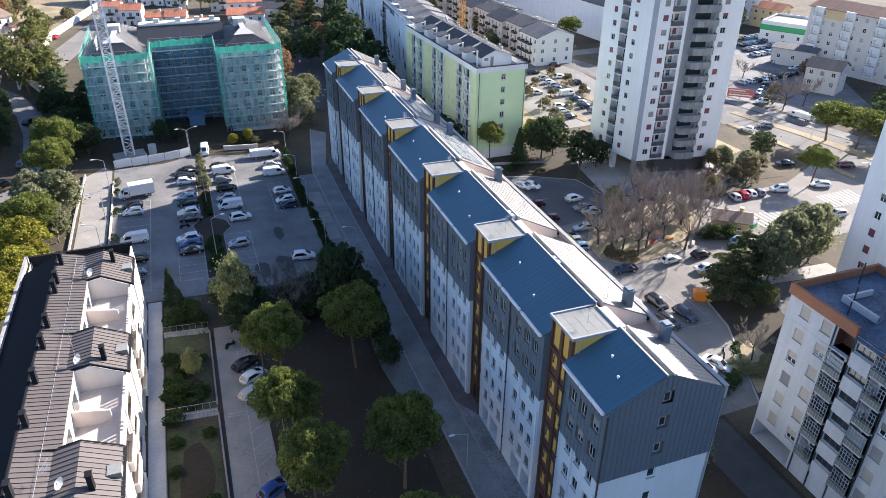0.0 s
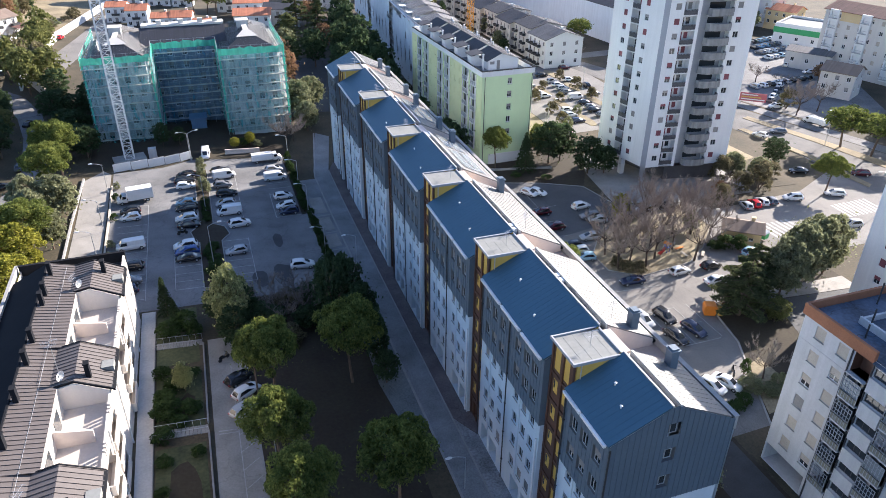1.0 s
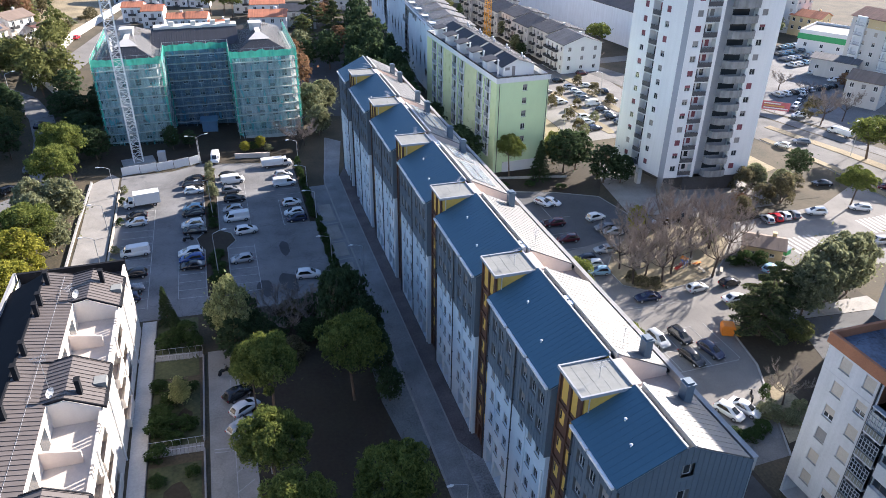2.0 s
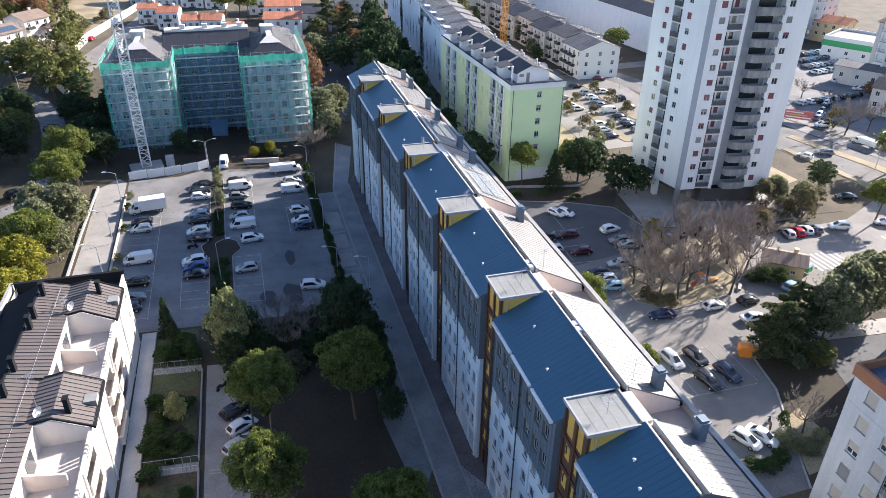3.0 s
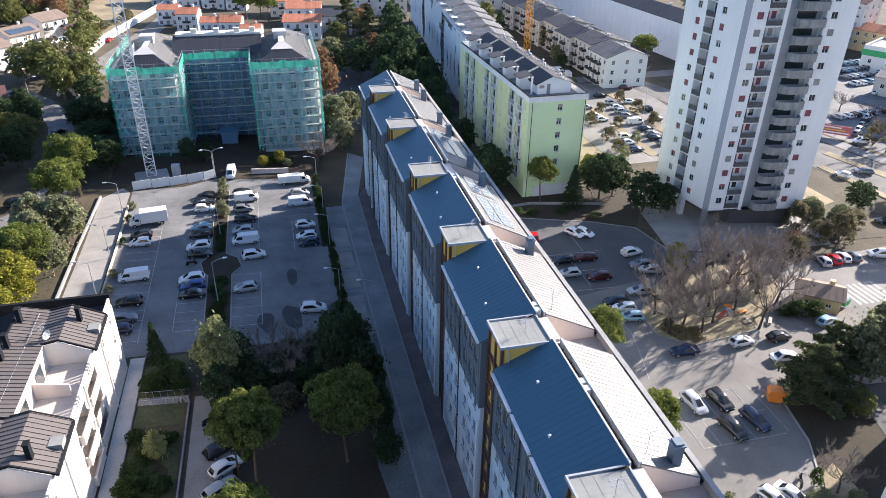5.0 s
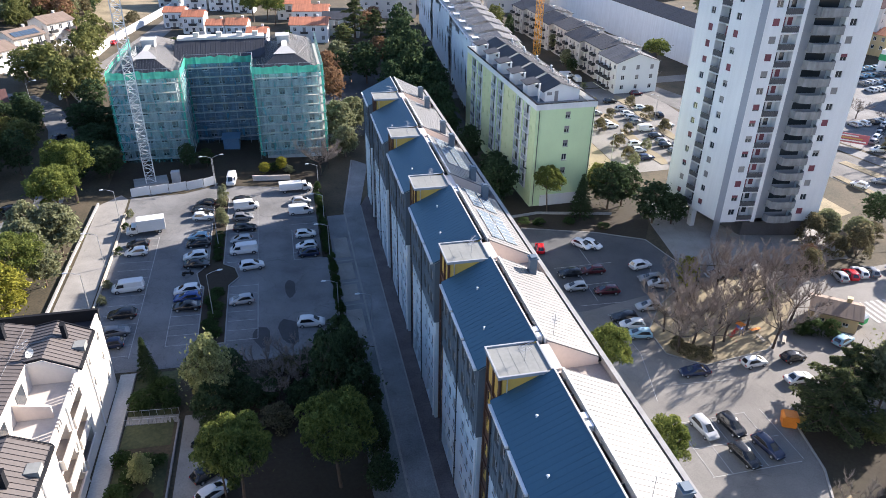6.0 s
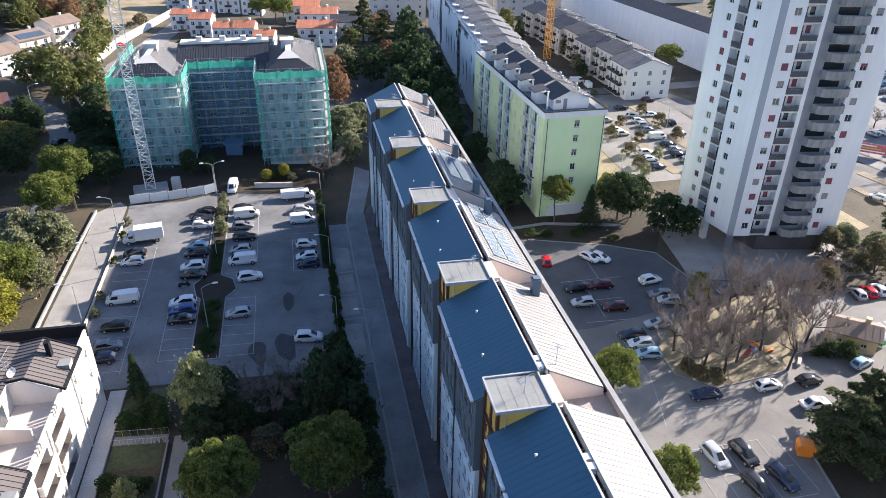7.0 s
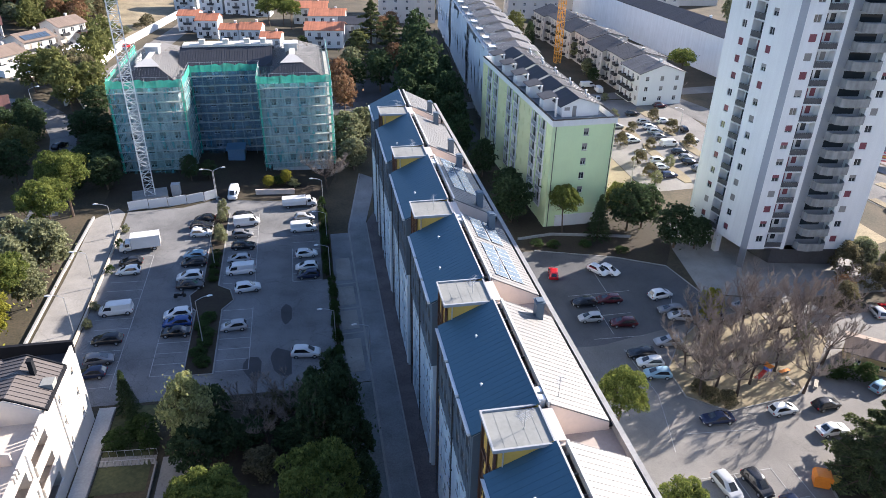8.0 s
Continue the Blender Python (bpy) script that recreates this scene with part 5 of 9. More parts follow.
    for k in range(n):
        x0, x1 = -10 + k * 19.5 / n, -10 + (k + 1) * 19.5 / n
        l = 0.05 * (k % 2)
        quad(bm, ((x0, 176.4, 21.6 + l), (x1, 176.4, 21.6 + l), (x1, 184, 24.4 + l), (x0, 184, 24.4 + l)))
        quad(bm, ((x0, 184, 24.4 + l), (x1, 184, 24.4 + l), (x1, 194.4, 21.4 + l), (x0, 194.4, 21.4 + l)))
    part("roof", bm, "dark_roof", b, "dark tiled roof of the middle range", base)["kind"] = "stuff"
    bm = bmesh.new()
    box(bm, -9.5, 9.5, 183.6, 187, 24.2, 24.75)
    for x in (-6, -1, 3.5, 7):
        box(bm, x, x + 1.2, 184.2, 185.4, 24.75, 25.7)
    part("roof_ridge", bm, "pale_tile", b, "pale flat ridge with vents", base)
    # scaffold: standards, ledgers, decks, and netting sheets in front
    runs = [((-21.6, 165.0), (-7.6, 165.0)), ((-7.6, 165.0), (-7.6, 175.6)), ((-7.6, 175.6), (6.7, 175.6)), ((6.7, 175.6), (6.7, 165.0)), ((6.7, 165.0), (21.3, 165.0)), ((21.3, 165.0), (21.3, 195.3)), ((-21.6, 195.3), (-21.6, 165.0))]
    for (ax, ay), (bx, by) in runs:
        d = math.hypot(bx - ax, by - ay)
        ux, uy = (bx - ax) / d, (by - ay) / d
        nx, ny = uy, -ux
        n = max(2, round(d / 2.4))
        bm = bmesh.new()
        for k in range(n + 1):
            for off in (0.0, -0.9):
                x, y = ax + ux * d * k / n + nx * off, ay + uy * d * k / n + ny * off
                tube(bm, (x, y, z), (x, y, 22.6 + (0.5 if off == 0 else -1)), 0.045, None, 5)
        for f in range(10):
            zz = z + 2.0 * (f + 1) - 0.2
            for h in (0, 1.0):
                tube(bm, (ax, ay, zz + h), (bx, by, zz + h), 0.035, None, 5)
        part("scaffold_frame", bm, "steel", b, "steel tube scaffold", base)["kind"] = "stuff"
        bm = bmesh.new()
        for f in range(9):
            zz = z + 2.0 * (f + 1) - 0.25
            p = [(ax, ay), (bx, by), (bx - nx * 0.8, by - ny * 0.8), (ax - nx * 0.8, ay - ny * 0.8)]
            quad(bm, [(*q, zz) for q in p])
            quad(bm, [(*q, zz + 0.06) for q in p])
        part("scaffold_deck", bm, "pale_tile", b, "scaffold decks", base)["kind"] = "stuff"
        for f in range(9):
            bm = bmesh.new()
            zz = z + 2.0 * (f + 1) - 0.28
            p = [(ax + nx * 0.2, ay + ny * 0.2), (bx + nx * 0.2, by + ny * 0.2), (bx + nx * 0.26, by + ny * 0.26), (ax + nx * 0.26, ay + ny * 0.26)]
            prism(bm, p, zz, zz + 0.16)
            part("toe_board", bm, "steel", b, "pale scaffold toe board", base)
        # netting in sheets that sag between the standards
        verts, faces = [], []
        rows, cols = 11, n * 3
        rnd = random.Random(int(ax * 7 + by))
        for j in range(rows + 1):
            for i in range(cols + 1):
                s = 0.05 + 0.10 * abs(math.sin(i * math.pi / 3)) + rnd.uniform(0, 0.06)
                t = d * i / cols
                verts.append((ax + ux * t + nx * s, ay + uy * t + ny * s, z + 0.7 + j * (21.1 - z - 0.7) / rows))
        for j in range(rows):
            for i in range(cols):
                a = j * (cols + 1) + i
                faces.append((a, a + 1, a + cols + 2, a + cols + 1))
        # the recess run takes the net with shade in its colour
        raw("netting", verts, faces, "net_shade" if ay > 170 and by > 170 and ax < bx else "net", b, "sea-green scaffold netting", base)
        verts, faces = [], []
        for i in range(cols + 1):
            t = d * i / cols
            for zz in (21.0, 22.5 + rnd.uniform(-0.25, 0.25)):
                s = 0.1 + rnd.uniform(0, 0.1)
                verts.append((ax + ux * t + nx * s, ay + uy * t + ny * s, zz))
        for i in range(cols):
            faces.append((2 * i, 2 * i + 2, 2 * i + 3, 2 * i + 1))
        raw("netting", verts, faces, "net_dense", b, "dense green edge net", base)
        for t0, t1 in ((0.0, 0.4), (d - 0.4, d)):
            verts = [(ax + ux * t + nx * 0.24, ay + uy * t + ny * 0.24, zz) for zz in np.linspace(z + 1.0, 21.2, 8) for t in (t0, t1)]
            raw("netting", verts, [(2 * i, 2 * i + 1, 2 * i + 3, 2 * i + 2) for i in range(7)], "net_dense", b, "dense green corner net", base)
    bm = bmesh.new()
    box(bm, -1.6, 1.9, 171.5, 175.4, z, z + 2.7)
    box(bm, -1.9, 2.2, 171.1, 175.6, z + 2.7, z + 2.9)
    part("porch", bm, "porch_blue", b, "blue site entrance porch", base)


scaffold_house()


# ---- lime green block and the sheeted block behind it ----
def green_block():
    z = -1.5
    b = thing("green_block", 66.1, 164.6, z, 2, "lime green apartment block with glazed balconies", "apartment block")
    b.scale = (0.95, 1.11, 1.045)
    base = Matrix.Translation((-67.2, -157, -z))
    xa, xb, ya, yb, top = 60.9, 73.8, 136.6, 179.0, 19.2
    rows = [z + 3.7 + 2.78 * f for f in range(6)]
    bm = bmesh.new()
    jobs = []
    holes = [(6.4, 7.5, c, c + 1.3) for c in rows]
    jobs += [((xa, ya), 0, u, c, 1.1, 1.3) for u, _, c, _ in holes]
    facade(bm, (xa, ya), 0, xb - xa, z - 1, top - 1.1, holes, 0.2)
    # gable wears the brightened copy of the block's green
    part("wall", bm, "gable_green", b, "lime rendered gable, its lit tone painted paler", base)
    bm = bmesh.new()
    facade(bm, (xb, ya), 90, yb - ya, z - 1, top - 1.1, [])
    facade(bm, (xb, yb), 180, xb - xa, z - 1, top - 1.1, [])
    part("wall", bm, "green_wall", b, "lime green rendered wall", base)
    # long shaded side: bays of loggias and small windows, in two greens
    bm = bmesh.new()
    loggias = [(3.0, 5.4), (7.0, 9.8), (17.5, 20.0), (21.8, 24.4), (31.0, 33.6), (35.4, 38.2)]
    smalls = [1.4, 6.2, 11.3, 14.2, 16.4, 20.9, 26.2, 29.0, 34.5, 40.0]
    holes = []
    for f, c in enumerate(rows):
        for p, q in loggias:
            holes.append((42.4 - q, 42.4 - p, c - 0.85, c + 1.7, 1.5))
        for s in smalls:
            holes.append((42.4 - s - 0.4, 42.4 - s + 0.4, c + 0.1, c + 1.3))
            jobs.append(((xa, yb), -90, 42.4 - s - 0.4, c + 0.1, 0.8, 1.2))
    facade(bm, (xa, yb), -90, yb - ya, z - 1, top - 1.1, holes, 0.2)
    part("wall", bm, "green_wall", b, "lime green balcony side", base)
    for p, q in ((0.0, 2.6), (10.4, 17.1), (24.8, 30.6), (38.6, 42.4)):
        bm = bmesh.new()
        hs = [(42.4 - s - 0.4 - (42.4 - q), 42.4 - s + 0.4 - (42.4 - q), c + 0.1, c + 1.3, 0.1) for s in smalls if p < s < q for c in rows]
        facade(bm, (xa - 0.12, ya + q), -90, q - p, z - 0.9, top - 1.15, hs, 0.1)
        for y in (ya + p, ya + q):
            quad(bm, ((xa - 0.12, y, z - 0.9), (xa, y, z - 0.9), (xa, y, top - 1.15), (xa - 0.12, y, top - 1.15)))
        part("wall_strip", bm, "yellow_wall" if p else "green_wall", b, "pale yellow-green wall strip", base)
    for p, q in loggias:
        for c in rows:
            bm = bmesh.new()
            y0, y1 = ya + p, ya + q
            box(bm, xa - 0.35, xa, y0, y1, c - 0.98, c - 0.85)
            part("balcony", bm, "frame", b, "white balcony slab", base)
            bm = bmesh.new()
            for y in np.linspace(y0, y1 - 0.05, 8):
                box(bm, xa - 0.35, xa - 0.31, y, y + 0.05, c - 0.85, c + 0.15)
            box(bm, xa - 0.37, xa - 0.29, y0, y1, c + 0.12, c + 0.2)
            box(bm, xa - 0.33, xa - 0.32, y0, y1, c - 0.8, c + 0.1, 1)
            part("balcony_rail", bm, ["frame", "frosted"], b, "white framed glazed balcony rail", base)["kind"] = "stuff"
            bm = bmesh.new()
            box(bm, xa - 0.3, xa - 0.02, y0 - 0.08, y0, c - 0.85, c + 1.7)
            box(bm, xa - 0.3, xa - 0.02, y1, y1 + 0.08, c - 0.85, c + 1.7)
            part("screen", bm, "frame", b, "white balcony side screen", base)["kind"] = "stuff"
            bm = bmesh.new()
            box(bm, xa + 0.3, xa + 0.36, y0 + 0.02, y1 - 0.02, c - 0.8, c + 1.68)
            part("balcony_glazing", bm, "glass", b, "dark balcony glazing", base)
            bm = bmesh.new()
            for y in np.linspace(y0, y1 - 0.08, 3):
                box(bm, xa + 0.2, xa + 0.3, y, y + 0.08, c - 0.8, c + 1.68)
            part("glazing_frame", bm, "frame", b, "white glazing frame", base)["kind"] = "stuff"
    for o, ang, u, c, w, h in jobs:
        window(b, on_wall(base, o, ang, u, c, 0.12), w, h, "frame", 2, random.choice([None, "shut_grey"]), 0.5)
    bm = bmesh.new()
    for q in ((xa - 0.25, xb + 0.25, ya - 0.25, ya + 0.1), (xa - 0.25, xb + 0.25, yb - 0.1, yb + 0.25), (xa - 0.25, xa + 0.1, ya + 0.1, yb - 0.1), (xb - 0.1, xb + 0.25, ya + 0.1, yb - 0.1)):
        box(bm, *q, top - 1.1, top)
    part("parapet", bm, "tower_wall", b, "pale grey roof parapet", base)
    bm = bmesh.new()
    for q in ((xa - 0.32, xb + 0.32, ya - 0.32, ya + 0.14), (xa - 0.32, xa + 0.14, ya + 0.14, yb), (xb - 0.14, xb + 0.32, ya + 0.14, yb)):
        box(bm, *q, top, top + 0.08)
    part("coping", bm, "dark_trim", b, "dark metal coping", base)
    bm = bmesh.new()
    box(bm, xa + 0.1, xb - 0.1, ya + 0.1, yb - 0.1, top - 1.6, top - 1.1)
    part("roof_deck", bm, "clad", b, "blue-grey roof terrace deck", base)
    # penthouses with pairs of small pitched roofs
    for k in range(5):
        y = ya + 4.2 + k * 7.6
        bm = bmesh.new()
        box(bm, xa + 3.6, xb - 1.6, y, y + 5.6, top - 1.1, top + 1.1)
        extrude_y(bm, [(xa + 3.6, top + 1.1), (xb - 1.6, top + 1.1), (67.6, top + 2.3)], y, y + 5.6)
        box(bm, xa + 1.2, xa + 3.6, y + 3.6, y + 5.6, top - 1.1, top + 1.3)
        part("penthouse", bm, "white_wall", b, "white penthouse", base)
        bm = bmesh.new()
        box(bm, 66.6, 67.4, y - 0.03, y, top - 1.1, top + 0.9)
        box(bm, 64.9, 66.0, y - 0.03, y, top + 0.1, top + 0.7)
        part("penthouse_door", bm, "shut_grey", b, "", base)
        bm = bmesh.new()
        for s, X in ((-1, xa + 2.9), (1, xb - 0.9)):
            for i in range(11):
                t0, t1 = y - 0.5 + i * 6.6 / 11, y - 0.5 + (i + 1) * 6.6 / 11 - 0.08
                l = 0.04 * (i % 2)
                quad(bm, ((X, t0, top + 0.95 + l), (X, t1, top + 0.95 + l), (67.6, t1, top + 2.5 + l), (67.6, t0, top + 2.5 + l)))
            quad(bm, ((X, y - 0.5, top + 0.85), (X, y + 6.1, top + 0.85), (67.6, y + 6.1, top + 2.4), (67.6, y - 0.5, top + 2.4)))
        part("roof", bm, "dark_roof", b, "small dark tiled roof", base)["kind"] = "stuff"
        bm = bmesh.new()
        quad(bm, ((xa + 0.6, y + 2.9, top + 1.45), (xa + 0.6, y + 6.3, top + 1.45), (xa + 3.7, y + 6.3, top + 1.95), (xa + 3.7, y + 2.9, top + 1.95)))
        quad(bm, ((xa + 0.6, y + 2.9, top + 1.3), (xa + 0.6, y + 6.3, top + 1.3), (xa + 3.7, y + 6.3, top + 1.8), (xa + 3.7, y + 2.9, top + 1.8)))
        part("roof", bm, "dark_roof", b, "small dark tiled roof", base)
        for x, yy in ((70.6, y + 2), (71.4, y + 4.5), (63.4, y + 0.6)):
            bm = bmesh.new()
            tube(bm, (x, yy, top - 1.1), (x, yy, top + 2.2), 0.22, None, 8)
            tube(bm, (x, yy, top + 2.2), (x, yy, top + 2.35), 0.32, 0.1, 8)
            part("flue", bm, "bare_metal", b, "bright metal flue", base)
    for x in (xa + 0.6, xb - 0.3):
        bm = bmesh.new()
        tube(bm, (x, ya - 0.12, z), (x, ya - 0.12, top - 1.2), 0.07, None, 6)
        part("rain_pipe", bm, "rail", b, "dark rain pipe", base)
    # white panel added for the sunlight that falls through under the pilotis
    bm = bmesh.new()
    box(bm, xa + 2.2, xb - 0.6, ya - 0.16, ya, z - 0.5, z + 2.3)
    part("plinth", bm, "white_wall", b, "white panel for sunlight on the ground floor", base)


green_block()


def sheeted_block():
    z = -1.0
    b = thing("sheeted_block", 62.0, 191.5, z, -4.5, "long block wrapped in pale torn scaffold sheeting", "apartment block")
    b.scale = (1, 1.1, 0.98)
    length, depth, top = 118.0, 13.0, 19.6
    rnd = random.Random(9)
    bm = bmesh.new()
    box(bm, 0.9, depth, 0.5, length, -1, top - 0.8)
    part("wall", bm, "concrete", b, "grey wall behind the sheeting")
    # sheets hung from the scaffold, each its own length and sag
    n = 20
    for k in range(n):
        if k in (6, 13):
            continue
        y0, y1 = k * length / n + 0.1, (k + 1) * length / n - 0.1
        cols, rows = 5, 9
        lo, hi = rnd.uniform(0.3, 1.2), top + rnd.uniform(-1.2, 0.9)
        verts, faces = [], []
        for j in range(rows + 1):
            for i in range(cols + 1):
                verts.append((-0.12 + 0.14 * math.sin(i * 2.2 + j) + rnd.uniform(-0.05, 0.05), y0 + (y1 - y0) * i / cols, lo + (hi + rnd.uniform(-0.4, 0.4) * (j == rows) - lo) * j / rows))
        for j in range(rows):
            for i in range(cols):
                if rnd.random() > 0.02:
                    a = j * (cols + 1) + i
                    faces.append((a, a + 1, a + cols + 2, a + cols + 1))
        raw("sheet", verts, faces, "tarp", b, "pale scaffold sheet")
    bm = bmesh.new()
    for k in range(n * 2 + 1):
        y = k * length / (2 * n)
        tube(bm, (0.05, y, -0.5), (0.05, y, top + 1.0), 0.05, None, 5)
    for f in range(10):
        tube(bm, (0.05, 0, 1.8 + f * 2), (0.05, length, 1.8 + f * 2), 0.04, None, 5)
        box(bm, 0.1, 0.85, 0, length, 1.7 + f * 2, 1.76 + f * 2)
    for f in range(10):
        for x in (0.4, 3, 6, 9, 12):
            tube(bm, (x, -0.6, 1.8 + f * 2 - 2), (x, -0.6, 1.8 + f * 2), 0.045, None, 5)
        tube(bm, (0.05, -0.6, 1.8 + f * 2), (12.6, -0.6, 1.8 + f * 2), 0.04, None, 5)
    part("scaffold_frame", bm, "steel", b, "steel tube scaffold")["kind"] = "stuff"
    bm = bmesh.new()
    box(bm, 0.9, depth, 0.5, length, top - 0.8, top - 0.5)
    part("roof_deck", bm, "pale_tile", b, "pale roof deck")
    for k in range(12):
        y = 3 + k * 9.6
        bm = bmesh.new()
        box(bm, 3.2, depth - 1.2, y, y + 6.2, top - 0.5, top + 1.5)
        part("penthouse", bm, "old_white", b, "white penthouse")
        bm = bmesh.new()
        for i in range(10):
            t0, t1 = y - 0.4 + i * 0.7, y - 0.4 + i * 0.7 + 0.62
            quad(bm, ((2.4, t0, top + 1.4), (2.4, t1, top + 1.4), (7.4, t1, top + 2.9), (7.4, t0, top + 2.9)))
            quad(bm, ((depth - 0.4, t0, top + 1.4), (depth - 0.4, t1, top + 1.4), (7.4, t1, top + 2.9), (7.4, t0, top + 2.9)))
        part("roof", bm, "grey_tile", b, "small grey tiled roof")["kind"] = "stuff"
        bm = bmesh.new()
        box(bm, 1.0, 3.0, y + 6.4, y + 8.8, top + 0.9, top + 1.05)
        part("awning", bm, "frame", b, "white terrace awning")
    bm = bmesh.new()
    for q in ((0.9, 1.1, 0.5, length), (depth - 0.2, depth, 0.5, length)):
        box(bm, *q, top - 0.5, top + 0.4)
    part("parapet", bm, "old_white", b, "white parapet")


sheeted_block()


# ---- residential towers ----
def tower():
    z = -1.6
    b = thing("residential_tower", 100, 121, z, 0, "tall white residential tower with red shutters and curved balconies", "tower block")
    base = Matrix.Translation((-100, -121, -z))
    A, B, C, D, E = (87.6, 135.8), (90.3, 122.0), (91.0, 121.1), (109.5, 118.4), (111.8, 136.0)
    top, foot, n = 50.5, 2.3, 16
    rows = [3.75 + 2.85 * f for f in range(n)]
    rnd = random.Random(3)
    jobs = []

    def side(p, q):
        return math.degrees(math.atan2(q[1] - p[1], q[0] - p[0])), math.hypot(q[0] - p[0], q[1] - p[1])

    bm = bmesh.new()
    ang, w = side(A, B)
    holes = [(u, u + 1.05, c, c + 1.2) for u in (3.2, 9.2) for c in rows] + [(5.5, 7.8, foot, top - 1.5, 1.7)]
    jobs += [(A, ang, u, c, 1.05, 1.2) for u in (3.2, 9.2) for c in rows]
    facade(bm, A, ang, w, foot, top, holes, 0.2)
    ang2, w2 = side(C, D)
    holes = [(u, u + 1.15, c, c + 1.2) for u in (1.2, 14.3) for c in rows]
    jobs += [(C, ang2, u, c, 1.15, 1.2) for u in (1.2, 14.3) for c in rows]
    holes += [(3.0, 5.9, foot, top - 1.5, 1.6), (6.6, 13.4, foot - 0.0, top - 1.5, 1.5)]
    facade(bm, C, ang2, w2, foot, top, holes, 0.2)
    for p, q in ((D, E), (E, A)):
        g, l = side(p, q)
        facade(bm, p, g, l, foot, top, [])
    bm.faces.new([bm.verts.new((*p, top)) for p in (A, B, C, D, E)])
    bm.faces.new([bm.verts.new((*p, foot)) for p in (A, B, C, D, E)])
    part("wall", bm, "tower_wall", b, "white panel wall", base)
    # narrow corner face, coloured grey for the shade on it
    bm = bmesh.new()
    facade(bm, B, *side(B, C), z - 0.6, top, [])
    prism(bm, [B, C, (91.65, 121.8), (91.0, 122.6)], z - 0.6, foot)
    part("corner_strip", bm, "tower_grey", b, "chamfered corner strip, its shade painted grey", base)
    for o, g, u, c, ww, hh in jobs:
        window(b, on_wall(base, o, g, u, c, 0.12), ww, hh, "frame_grey", 2, rnd.choice(["shut_red", "shut_red", "shut_grey", None]), rnd.choice([0.45, 0.8, 1.0, 1.0]), False)
    # added lining whose grey puts shade on the white recess back
    bm = bmesh.new()
    m = on_wall(base, C, ang2, 6.6, foot, 0)
    box(bm, 0.02, 6.78, 1.43, 1.49, 0.0, top - 1.5 - foot)
    part("recess_wall", bm, "tower_grey", b, "back lining of the stair recess, greyed for its shade", m)
    for c in rows:
        # slot balconies
        for o, g, u0, u1, dep in ((A, ang, 5.5, 7.8, 1.7), (C, ang2, 3.0, 5.9, 1.6)):
            m = on_wall(base, o, g, u0, c - 1.05, 0)
            bm = bmesh.new()
            box(bm, 0, u1 - u0, -0.06, dep, -0.16, 0.0)
            part("balcony", bm, "tower_wall", b, "white balcony slab", m)
            bm = bmesh.new()
            box(bm, 0, u1 - u0, -0.03, 0.02, 0.95, 1.03)
            for k in range(10):
                x = k * (u1 - u0 - 0.04) / 9
                box(bm, x, x + 0.03, -0.02, 0.01, 0, 0.95)
            box(bm, 0.02, u1 - u0 - 0.02, 0.0, 0.005, 0.08, 0.9, 1)
            part("balcony_rail", bm, ["rail", "site_dark"], b, "dark balcony rail", m)["kind"] = "stuff"
            bm = bmesh.new()
            box(bm, 0.3, 1.1, dep - 0.06, dep - 0.02, 0.02, 2.15)
            box(bm, 1.5, 2.3, dep - 0.06, dep - 0.02, 0.9, 2.15)
            part("balcony_door", bm, rnd.choice(["glass", "shut_red", "glass", "shut_grey"]), b, "", m)
        # rounded stair balconies
        m = on_wall(base, C, ang2, 6.6, c - 1.05, 0)
        bm = bmesh.new()
        pts = [(1.6, 0.3), (1.9, -0.9), (3.0, -1.35), (4.4, -1.25), (5.6, -1.3), (6.5, -0.95), (6.8, -0.2), (6.8, 0.6), (1.6, 0.6)]
        prism(bm, pts, -0.16, 0.0)
        inner = [(4.2 + (px - 4.2) * 0.95, py * 0.9 + 0.06) for px, py in pts[:8]]
        prism(bm, pts[:8] + inner[::-1], -0.02, 1.25)
        part("stair_balcony", bm, "stair_concrete", b, "rounded grey concrete balcony", m)
        bm = bmesh.new()
        box(bm, 2.4, 5.8, 1.4, 1.46, 0.9, 2.1)
        part("stair_window", bm, "glass", b, "dark stair glazing", m)
        bm = bmesh.new()
        tube(bm, (6.85, -0.6, 1.0), (6.85, -0.6, 2.4), 0.05, None, 6)
        part("post", bm, "frame", b, "", m)
    # pillars and set-back entrance floor
    for p in (A, (88.5, 130.6), (89.1, 127.6)):
        bm = bmesh.new()
        x, y = p[0] + 0.5, p[1] + 0.5
        box(bm, x - 0.45, x + 0.45, y - 0.7, y + 0.5, z - 0.6, foot)
        part("pillar", bm, "tower_wall", b, "white ground-floor pillar", base)
    bm = bmesh.new()
    prism(bm, [(96.6, 122.0), (108.8, 119.6), (110.6, 133.6), (93, 135), (95.4, 126.6)], z - 0.5, foot)
    part("entrance_wall", bm, "site_dark", b, "brownish set-back entrance floor", base)
    bm = bmesh.new()
    box(bm, 95, 106, 123, 131.6, top, top + 3)
    part("roof_house", bm, "tower_wall", b, "", base)


tower()


